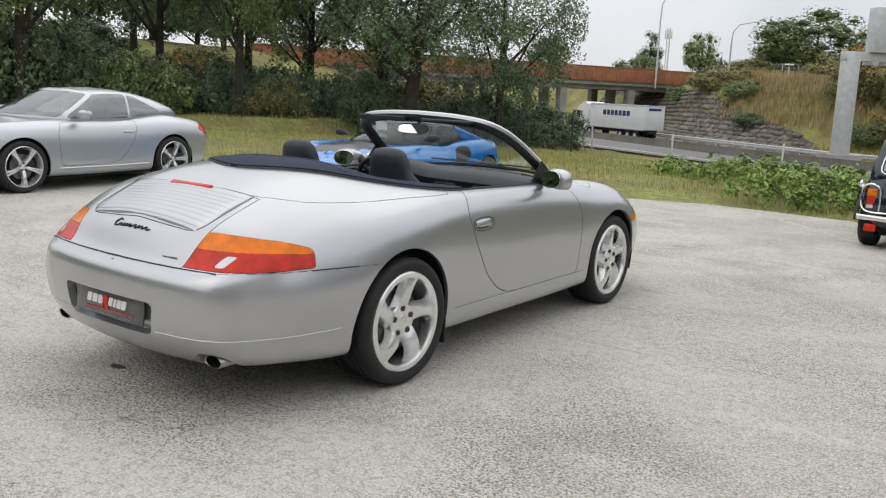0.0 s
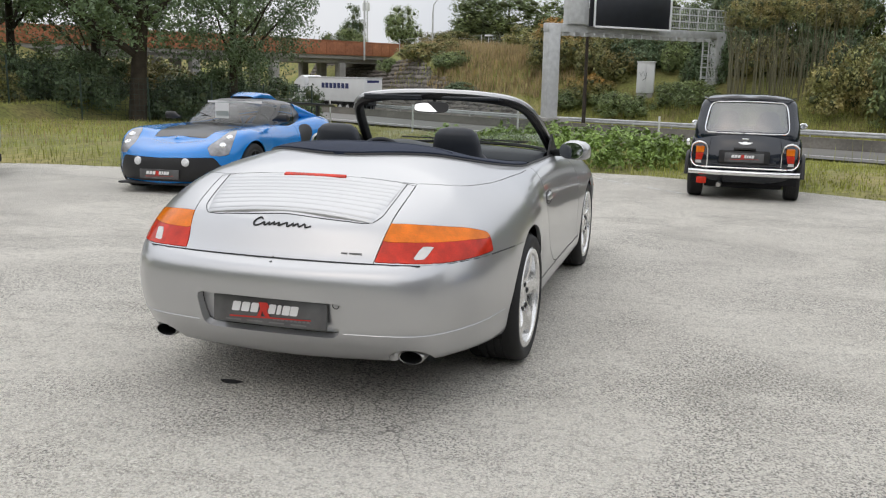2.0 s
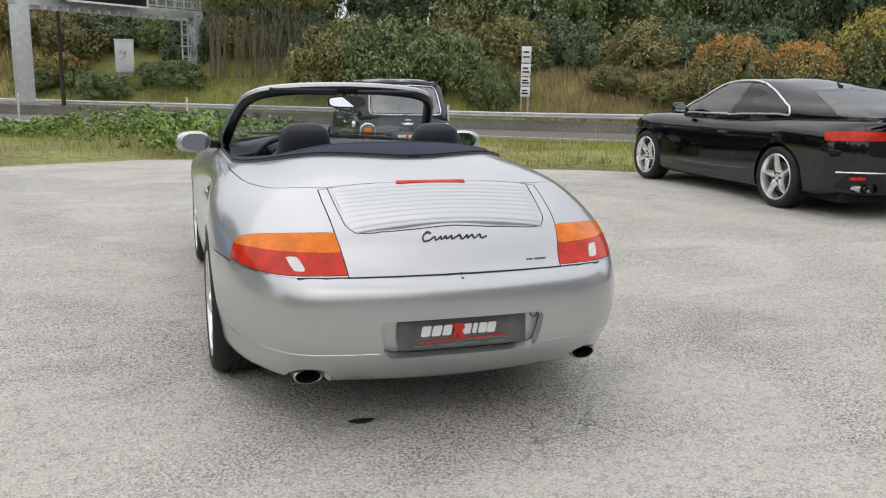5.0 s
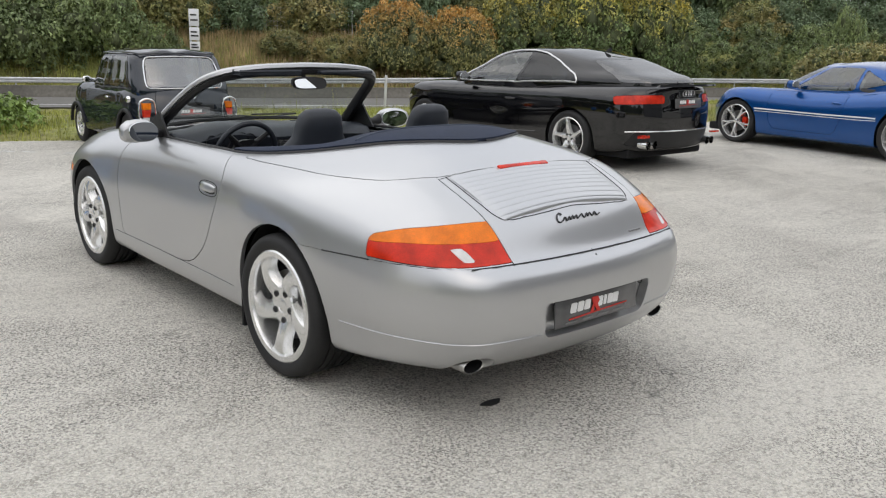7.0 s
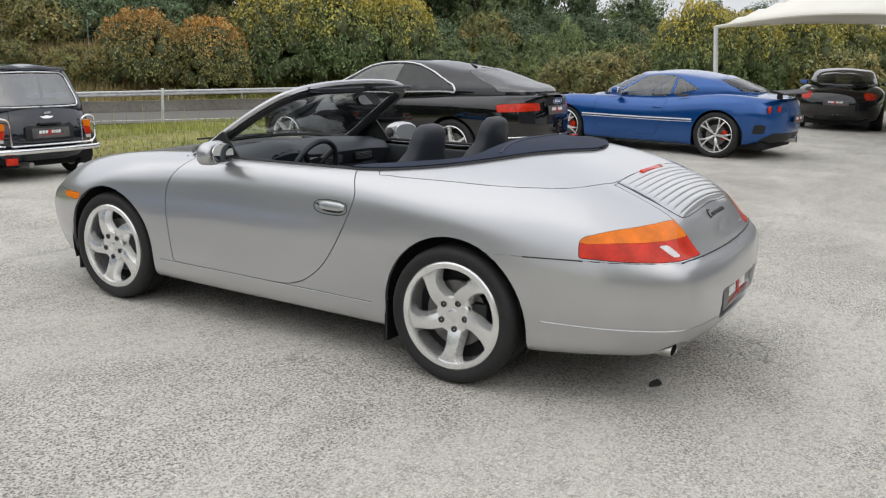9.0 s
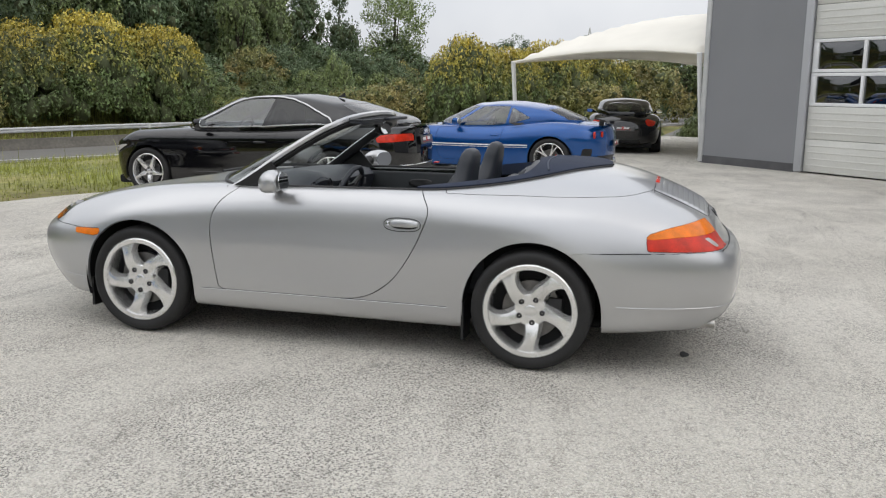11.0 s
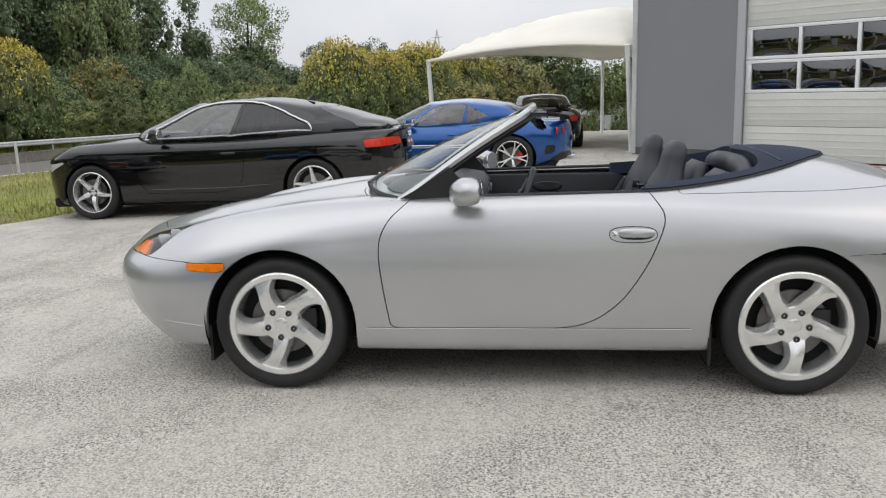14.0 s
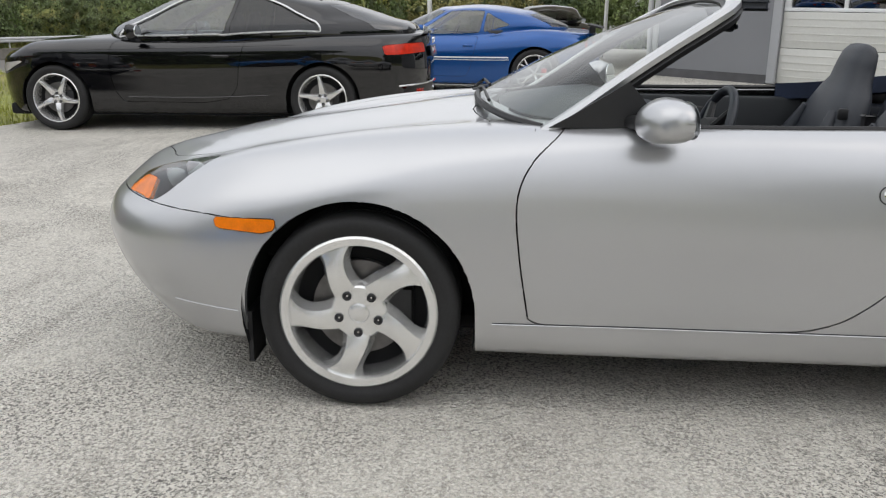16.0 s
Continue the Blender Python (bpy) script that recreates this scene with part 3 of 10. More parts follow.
def rim_mesh(rim, w, spokes=5, twist=0.5, hub=0.055, waist=0.020, foot=0.042, root=0.034, split=0.0, mat=None, dish=0.025, lip=0.014, crown=0.006, flare=0.0):
    """An alloy rim with twisted, straight or split spokes; outer face near x = 0."""
    bm = bmesh.new()
    lathe(bm, [(-w + 0.02, rim - 0.004), (-w + 0.02, rim - 0.02), (-0.10, rim - 0.035), (-0.05, rim - 0.026), (-0.022, rim - lip - 0.004), (-0.008, rim - lip), (0.000, rim - lip + 0.003), (0.002, rim - 0.003), (-0.004, rim + 0.004), (-0.016, rim + 0.003)], 72)
    arms = []
    for s in range(spokes):
        base = 2 * math.pi * s / spokes
        if split:
            arms += [(base, -split), (base, split)]
        else:
            arms.append((base, 0.0))
    n, k = 16, 7
    for base, off in arms:
        rows = []
        for i in range(n + 1):
            t = i / n
            r = hub * 0.75 + (rim - lip - hub * 0.75 + 0.004) * t
            th = base + twist * (t ** 1.6) + off * t
            wd = root * (1 - t) ** 2 + waist * 2 * t * (1 - t) * 1.6 + foot * t ** 2
            xo = -dish * (1 - t) ** 1.5 + 0.012 * math.sin(math.pi * t) - 0.010 * t
            rad, tan = Vector((0, math.cos(th), math.sin(th))), Vector((0, -math.sin(th), math.cos(th)))
            row = []
            for j in range(k):
                u = -1 + 2 * j / (k - 1)
                drop = crown * (abs(u) ** 3) + (0.032 if abs(u) > 0.999 else 0)
                fl = flare * t ** 7 * (1.0 if u > 0 else 0.55)
                row.append(bm.verts.new(rad * r + tan * (u * (wd + fl) * (1.04 if abs(u) > 0.999 else 1)) + Vector((xo - drop, 0, 0))))
            rows.append(row)
        for a, b in zip(rows, rows[1:]):
            for j in range(k - 1):
                bm.faces.new((a[j], a[j + 1], b[j + 1], b[j]))
    lathe(bm, [(-dish - 0.03, hub + 0.008), (-dish - 0.004, hub + 0.006), (-dish + 0.002, hub), (-dish + 0.003, 0.034), (-dish - 0.001, 0.032), (-dish - 0.001, 0.0005)], 40)
    bmesh.ops.recalc_face_normals(bm, faces=bm.faces[:])
    return mesh_from(bm, "rim", mat or ALLOY)


def wheel_kit(R, rim, w, **kw):
    mat = kw.get("mat") or ALLOY
    caliper = kw.pop("caliper", TRIM)
    kit = {"tyre": tyre_mesh(R, rim, w), "rim": rim_mesh(rim, w, **kw), "dish": kw.get("dish", 0.025), "R": R, "turn": 0.0 if kw.get("flare") else 0.5, "bolt": 0.065 if kw.get("hub", 0) > 0.075 else 0.047}
    bm = bmesh.new()
    lathe(bm, [(0.004, 0.0005), (0.005, 0.022), (0.001, 0.030), (-0.006, 0.031)], 28)
    bmesh.ops.recalc_face_normals(bm, faces=bm.faces[:])
    kit["cap"] = mesh_from(bm, "centre_cap", mat)
    bm = bmesh.new()
    lathe(bm, [(-0.01, 0.015), (0.003, 0.015), (0.006, 0.010), (0.002, 0.007), (-0.004, 0.0005)], 8)
    bmesh.ops.recalc_face_normals(bm, faces=bm.faces[:])
    kit["nut"] = mesh_from(bm, "wheel_nut", TRIM)
    bm = bmesh.new()
    lathe(bm, [(-0.075, 0.07), (-0.07, 0.155), (-0.094, 0.155), (-0.1, 0.07)], 40)
    lathe(bm, [(-0.05, 0.001), (-0.05, 0.07), (-0.09, 0.075)], 24)
    bmesh.ops.recalc_face_normals(bm, faces=bm.faces[:])
    kit["disc"] = mesh_from(bm, "brake_disc", DISC)
    bm = bmesh.new()
    box(bm, -0.12, 0.085, -0.07, -0.05, 0.165, 0.07, 0.014)
    kit["caliper"] = mesh_from(bm, "caliper", caliper)
    bm = bmesh.new()
    lathe(bm, [(-0.104, 0.001), (-0.104, rim - 0.034), (-w + 0.02, rim - 0.034)], 32)
    kit["backing"] = mesh_from(bm, "backing_plate", DARK)
    return kit


def put_wheel(car, kit, x, y, z, side, spin=0.0, nuts=5):
    """side 1: outer face to +x. The tyre, rim and brake hang under one wheel part."""
    m = pose(x, y, z, 0, 0, 0 if side > 0 else 180) @ pose(0, 0, 0, spin if side > 0 else -spin)
    w = put("wheel", kit["tyre"], car, m, "black rubber tyre on an alloy rim")
    put("rim", kit["rim"], w, None, "silver alloy rim")
    d = -kit["dish"]
    put("centre_cap", kit["cap"], w, pose(d, 0, 0))
    for i in range(nuts):
        a = 2 * math.pi * (i + kit["turn"]) / nuts
        put("wheel_nut", kit["nut"], w, pose(d + 0.004, kit["bolt"] * math.cos(a), kit["bolt"] * math.sin(a)))
    put("brake_disc", kit["disc"], w)
    put("caliper", kit["caliper"], w, pose(0, 0, 0, -spin if side > 0 else spin))
    put("backing_plate", kit["backing"], w)
    return w


def dealer_plate(car, m, w=0.52, h=0.11, name="dealer_plate"):
    """A dark plate with a white and red device drawn as plain bars."""
    p = part(name, boxed(-w / 2, 0.0, -h / 2, w / 2, 0.008, h / 2, 0.003), PLATE, car, "dark show plate with white and red marks", m=m)
    k = w / 0.52
    for i, (x, ww) in enumerate(((-0.155, 0.036), (-0.112, 0.036), (-0.07, 0.034), (0.01, 0.032), (0.042, 0.018), (0.074, 0.032), (0.11, 0.034))):
        lp = [(x * k - ww / 2 * k, -0.012 * k + 0.006), (x * k + ww / 2 * k, -0.012 * k + 0.006), (x * k + ww / 2 * k + 0.009 * k, 0.03 * k + 0.004), (x * k - ww / 2 * k + 0.009 * k, 0.03 * k + 0.004)]
        bm = bmesh.new()
        prism(bm, rounded(lp, 0.006 * k, 3), 0.003, pose(0, -0.003, 0))
        part("device_bar", bm, LETTER_WHITE, p)
    bm = bmesh.new()
    prism(bm, np.array([(-0.052, -0.02), (-0.034, -0.02), (-0.028, 0.004), (-0.012, -0.02), (0.008, -0.02), (-0.008, 0.008), (0.004, 0.022), (-0.006, 0.04), (-0.045, 0.04), (-0.036, 0.012)]) * k, 0.003, pose(0, -0.004, 0))
    prism(bm, np.array([(-0.18, -0.026), (0.19, -0.016), (0.19, -0.020), (-0.18, -0.032)]) * k, 0.003, pose(0, -0.004, 0))
    part("device_mark", bm, LETTER_RED, p)
    bm = bmesh.new()
    for i in range(9):
        box(bm, (0.02 + i * 0.019) * k, -0.003, -0.031 * k, (0.033 + i * 0.019) * k, 0.0, -0.024 * k)
    for i in range(4):
        box(bm, (-0.2 + i * 0.1) * k, -0.003, -0.045 * k, (-0.13 + i * 0.1) * k, 0.0, -0.040 * k)
    part("small_bar", bm, PLATE_GREY, p)
    return p

# ---- the ground, the road and the built surroundings ----
NEAR_X, NEAR_Y = [-160, -60, -10, 30, 60, 160], [124, 66, 36.8, 16.4, 3.5, -36]
MED_X, MED_Y = [-160, -60, -10, 14, 23, 44, 80, 160], [146, 84, 48, 35.4, 31.0, 20.8, 6.5, -25]
RAIL_X, RAIL_Y = [-160, -60, -10, 14, 30, 50, 80, 160], [158, 97, 59, 48, 39.2, 29, 17, -14]


def near_y(x):
    return float(np.interp(x, NEAR_X, NEAR_Y))


def median_y(x):
    return float(np.interp(x, MED_X, MED_Y))


def rail_y(x):
    return float(np.interp(x, RAIL_X, RAIL_Y))


def ease(a, b, t):
    t = min(max((t - a) / (b - a), 0.0), 1.0)
    return t * t * (3 - 2 * t)


def road_z(x, y):
    """The carriageways fall gently away from the car park."""
    a, b = near_y(x), rail_y(x)
    return -1.2 - (0.9 - 0.45 * ease(14, 48, x)) * min(max((y - a) / (b - a), -0.1), 1.1)


LOT_EDGE = [(-60, -8), (-30, -1.0), (-16, 3.2), (-9.2, 5.9), (-6.8, 7.0), (-3.1, 9.7), (-1.2, 10.6), (0.9, 10.4), (3.3, 8.7), (4.3, 7.95), (5.7, 7.25),
            (9, 6.4), (14, 6.0), (22, 6.2), (25.0, 2.0), (25.8, -8.0), (26.4, -40), (60, -50)]


def lot_edge_y(x):
    return float(np.interp(x, [p[0] for p in LOT_EDGE], [p[1] for p in LOT_EDGE]))


def yard_z(x, y):
    """The yard falls a little towards the grass."""
    return -0.028 * max(0.0, y - 4.5) * ease(-8.0, -6.0, x)


def ground_z(x, y):
    """Grass beside the car park, the road's cutting, the banks and the bridge ramp."""
    e, a, b = lot_edge_y(x), near_y(x), rail_y(x)
    if y < e:
        z = -0.06 + yard_z(x, y)
    elif y < a:
        k = yard_z(x, e)
        z = k - 0.02 + 0.05 * ease(e, e + 1.0, y) - (1.25 + k) * ease(e + 0.06 * (a - e), a - 1.0, y)
    elif y < b + 1:
        z = road_z(x, y) - 0.08
    else:
        d = y - b - 13 * ease(-24, -40, x)
        z = -2.1 + 3.6 * ease(1.5, 12, d) + 2.5 * ease(14, 60, d) + 9 * ease(60, 220, d)
        z += 2.7 * ease(0, 14, d) * ease(14, -28, x)
    # the ramp that carries the upper road to the bridge
    if x < -24 and y < 62:
        z = max(z, -0.02 - 2.6 * ease(36, 50, y) + (4.7 + 2.6 * ease(36, 50, y)) * ease(30 + 5 * ease(36, 50, y), 56, -x - 0.15 * (y - 20)))
    return z


def build_ground():
    xs = np.concatenate([np.arange(-1400, -200, 150), np.arange(-200, -60, 10), np.arange(-60, 70, 1.0), np.arange(70, 200, 10), np.arange(200, 1500, 150)])
    ys = np.concatenate([np.arange(-1400, -200, 150), np.arange(-200, -20, 20), np.arange(-20, 100, 1.0), np.arange(100, 260, 10), np.arange(260, 1500, 150)])
    rng = np.random.RandomState(3)
    v = [(x, y, ground_z(x, y) + (0.03 * rng.randn() if y > lot_edge_y(x) + 1 and -60 < x < 70 else 0)) for y in ys for x in xs]
    n = len(xs)
    f = [(j * n + i, j * n + i + 1, (j + 1) * n + i + 1, (j + 1) * n + i) for j in range(len(ys) - 1) for i in range(n - 1)]
    tagged(put("ground", mesh_of("ground", v, f, GRASS_GROUND)), "grassy ground with dry patches sloping to the motorway", "ground", kind="structure")


def build_lot():
    """The concrete yard: a slab whose edge wanders against the grass."""
    edge = []
    for a, b in zip(LOT_EDGE, LOT_EDGE[1:]):
        k = max(int(math.dist(a, b) / 0.25), 1)
        edge += [(a[0] + (b[0] - a[0]) * i / k, a[1] + (b[1] - a[1]) * i / k) for i in range(k)]
    top = [(x, y + 0.10 * noise.noise((x * 0.9, 0, 4)) + 0.05 * noise.noise((x * 4, 0, 1))) for x, y in edge]
    v, f = [], []
    rows = 60
    for x, y in top:
        for j in range(rows + 1):
            t = j / rows
            yy = y + (-60 - y) * t ** 2.2
            v.append((x, yy, yard_z(x, yy)))
        v.append((x, y, yard_z(x, y) - 0.08))
    n = rows + 2
    for i in range(len(top) - 1):
        for j in range(rows):
            f.append((i * n + j, i * n + j + 1, (i + 1) * n + j + 1, (i + 1) * n + j))
        f.append((i * n, (i + 1) * n, (i + 1) * n + n - 1, i * n + n - 1))
    tagged(put("pavement", mesh_of("pavement", v, f, CONCRETE_LOT, angle=60)), "pale worn concrete yard with cracks and stains", "pavement", kind="structure")


def ribbon(lo, hi, x0, x1, step, lift=0.0):
    v, f = [], []
    xs = np.arange(x0, x1 + step / 2, step)
    for x in xs:
        for yy in (lo(x), 0.5 * (lo(x) + hi(x)), hi(x)):
            v.append((x, yy, road_z(x, yy) + lift))
    for i in range(len(xs) - 1):
        for j in range(2):
            f.append((3 * i + j, 3 * i + 3 + j, 3 * i + 4 + j, 3 * i + 1 + j))
    return v, f


def build_road():
    v, f = ribbon(lambda x: near_y(x) - 1.6, lambda x: rail_y(x) + 0.4, -160, 160, 4)
    road = tagged(put("road", mesh_of("road", v, f, ASPHALT)), "damp dark asphalt motorway", "road", kind="structure")
    for k, (a, w) in enumerate(((0.03, 0.32), (0.93, 0.16), (0.06 + 0.5, 0.16))):
        f0 = lambda x, a=a: near_y(x) + a * (rail_y(x) - near_y(x))
        v, f = ribbon(f0, lambda x, w=w: f0(x) + w, -160, 160, 2, 0.012)
        put("edge_line", mesh_of("edge_line", v, f, LETTER_WHITE), road)
    # the low concrete barrier between the carriageways; its dark tone holds the shade on it
    bm = bmesh.new()
    prof = [(-0.3, 0), (-0.28, 0.1), (-0.14, 0.25), (-0.1, 0.5), (0.1, 0.5), (0.14, 0.25), (0.28, 0.1), (0.3, 0)]
    rings = []
    for x in np.arange(-160, 160, 4):
        y = median_y(x)
        rings.append([bm.verts.new((x, y + a, road_z(x, y) + b)) for a, b in prof])
    for p, q in zip(rings, rings[1:]):
        for j in range(len(prof) - 1):
            bm.faces.new((p[j], p[j + 1], q[j + 1], q[j]))
    tagged(part("median_barrier", bm, material("stained_concrete", (0.15, 0.14, 0.12), 0.9, vary=0.25, scale=0.5, fine=0.15, fine_scale=8), None), "low dark stained concrete barrier between carriageways", "barrier", kind="structure")


def build_slip_road():
    """A strip of damp asphalt beyond the canopy, at the foot of the yard."""
    bm = bmesh.new()
    rows = [[bm.verts.new((x, y, -0.92)) for x, y in ((36 - 0.6 * k, 0.5 - 5.0 * k), (76 - 0.6 * k, -3.5 - 5.0 * k))] for k in range(6)]
    for p, q in zip(rows, rows[1:]):
        bm.faces.new((p[0], q[0], q[1], p[1]))
    bmesh.ops.recalc_face_normals(bm, faces=bm.faces[:])
    tagged(part("slip_road", bm, ASPHALT, None, smooth=False), "damp asphalt slip road beyond the canopy", "road", kind="structure")


def guard_rail(name, curve, x0, x1, lift=0.0, label="double galvanised guard rail on posts"):
    """A doubled W-beam rail on steel posts, along the road's far edge."""
    t = thing(name, pose(0, 0, 0), label, "guard rail", kind="structure")
    xs = np.arange(x0, x1, 2.0)
    prof = [(0.0, 0.0), (-0.05, 0.05), (-0.05, 0.11), (0.0, 0.155), (-0.05, 0.2), (-0.05, 0.26), (0.0, 0.31)]
    for k, h in enumerate((0.42,)):
        bm = bmesh.new()
        rings = []
        for x in xs:
            y = curve(x)
            rings.append([bm.verts.new((x, y + a * 1.2, road_z(x, y) + h + b + lift)) for a, b in prof])
        for p, q in zip(rings, rings[1:]):
            for j in range(len(prof) - 1):
                bm.faces.new((p[j], q[j], q[j + 1], p[j + 1]))
        part("rail_beam", bm, GALV, t)
    post = mesh_from(boxed(-0.04, -0.03, 0, 0.04, 0.03, 0.72, 0.008), "rail_post", GALV)
    for x in xs[::2]:
        y = curve(x) + 0.06
        put("rail_post", post, t, pose(x, y, road_z(x, y) + lift))
    return t


def mesh_from(bm, name, mat, smooth=True):
    me = bpy.data.meshes.new(name)
    bm.to_mesh(me)
    bm.free()
    for x in (mat if isinstance(mat, (list, tuple)) else [mat]):
        me.materials.append(x)
    if smooth:
        me.polygons.foreach_set("use_smooth", [True] * len(me.polygons))
        me.set_sharp_from_angle(angle=radians(40))
    return me


def build_bridge():
    """A concrete bridge with a rust-coloured parapet, seen obliquely."""
    a, b = Vector((-57.0, 58.0, 0)), Vector((-36.5, 104.0, 0))
    d = (b - a).normalized()
    ang = math.degrees(math.atan2(d.y, d.x))
    L = (b - a).length
    t = thing("bridge", pose(a.x, a.y, 0, 0, 0, ang), "concrete road bridge with a rust-brown parapet over the motorway", "bridge", kind="structure")
    part("deck", boxed(-6, 0.0, 3.1, L, 9, 3.75, 0.06), CONCRETE, t)
    for s, y in ((1, -0.25), (-1, 9.0)):
        bm = boxed(-6, y, 3.55, L + 1, y + 0.25, 5.15, 0.03)
        part("parapet", bm, RUST, t, "rust-brown ribbed parapet")
        bm = boxed(-6, y - 0.06, 5.12, L + 1, y + 0.31, 5.24, 0.02)
        part("parapet_cap", bm, RUST, t)
        for i in range(36):
            x = -5 + i * (L + 5) / 36
            if s == 1:
                put("parapet_rib", RIB, t, pose(x, y - 0.04, 3.55))
    part("beam", boxed(-6, 0.7, 2.6, L, 1.3, 3.1, 0.03), CONCRETE, t)
    part("beam", boxed(-6, 7.5, 2.6, L, 8.1, 3.1, 0.03), CONCRETE, t)
    pier = mesh_from(boxed(-0.5, -0.45, -3.0, 0.5, 0.45, 2.65, 0.08), "pier", CONCRETE)
    for x in (0, 10, 20.5, 31, 41.3):
        for y in (0.9, 4.35, 7.8):
            put("pier", pier, t, pose(x, y, 0))
    part("abutment", boxed(L - 1.2, -0.3, -1.0, L + 3, 9.3, 3.15, 0.1), CONCRETE, t)


RIB = mesh_from(boxed(-0.05, 0, 0.05, 0.05, 0.05, 1.5, 0.01), "parapet_rib", RUST)


def build_gantry():
    """The steel sign gantry with a dark message board, its walkway cage and its ladder."""
    a, b = Vector((-7.6, 51.5, 0)), Vector((2.6, 62.5, 0))
    d = b - a
    L, ang = d.length, math.degrees(math.atan2(d.y, d.x))
    g = thing("sign_gantry", pose(a.x, a.y, -1.9, 0, 0, ang), "grey steel motorway gantry with a dark message board", "gantry")
    part("plinth", boxed(-0.9, -0.9, -0.6, 0.9, 0.9, 0.75, 0.05), CONCRETE, g)
    part("post", boxed(-0.45, -0.32, 0.7, 0.45, 0.32, 6.6, 0.05), GALV, g)
    part("post", boxed(L - 0.45, -0.32, -0.6, L + 0.45, 0.32, 6.6, 0.05), GALV, g)
    part("beam", boxed(-0.5, -0.3, 6.1, L + 0.5, 0.3, 6.62, 0.04), GALV, g)
    bracket = mesh_from(boxed(-0.06, -0.75, 5.9, 0.06, 0.5, 6.1), "bracket", GALV)
    for i in range(16):
        put("bracket", bracket, g, pose(1.2 + i * (L - 2) / 16, 0, 0))
    board = part("message_board", boxed(2.5, -1.1, 6.5, 9.0, -0.5, 9.2, 0.04), material("board_black", (0.012, 0.014, 0.02), 0.35, vary=0.2, scale=2), g, "dark unlit message board")
    bm = bmesh.new()
    for x0, z0, x1, z1 in ((2.4, 6.42, 9.1, 6.54), (2.4, 9.16, 9.1, 9.28), (2.4, 6.42, 2.52, 9.28), (8.98, 6.42, 9.1, 9.28)):
        box(bm, x0, -1.16, z0, x1, -1.08, z1, 0.01)
    part("board_frame", bm, WHITE, board)
    part("side_case", boxed(0.9, -0.7, 6.6, 2.35, 0.1, 9.1, 0.04), GALV, g, "pale grey steel cabinet")
    bm = bmesh.new()
    for z in (6.66, 7.1, 7.55, 8.0):
        box(bm, 9.2, -1.0, z, L + 0.4, -0.94, z + 0.07)
    for i in range(8):
        x = 9.2 + i * (L - 8.9) / 7
        box(bm, x - 0.03, -1.0, 6.6, x + 0.03, -0.94, 8.07)
    for i in range(40):
        x = 9.2 + i * (L - 8.9) / 39
        box(bm, x - 0.008, -0.97, 6.7, x + 0.008, -0.95, 8.0)
    part("walkway_rail", bm, GALV, g)
    bm = bmesh.new()
    for x in (L - 2.0, L - 1.4):
        box(bm, x - 0.04, -0.5, 0.0, x + 0.04, -0.42, 6.1)
    for i in range(14):
        box(bm, L - 2.0, -0.48, 2.0 + i * 0.3, L - 1.4, -0.44, 2.04 + i * 0.3)
    for i in range(5):
        z = 1.9 + i * 0.75
        tube(bm, [(L - 2.1, -0.46, z), (L - 2.1, -1.1, z), (L - 1.3, -1.1, z), (L - 1.3, -0.46, z)], 0.04, 6)
    for i in range(6):
        x = L - 2.1 + i * 0.16
        box(bm, x - 0.012, -1.1, 1.9, x + 0.012, -1.07, 4.9)
    part("ladder", bm, GALV, g, "caged steel ladder")


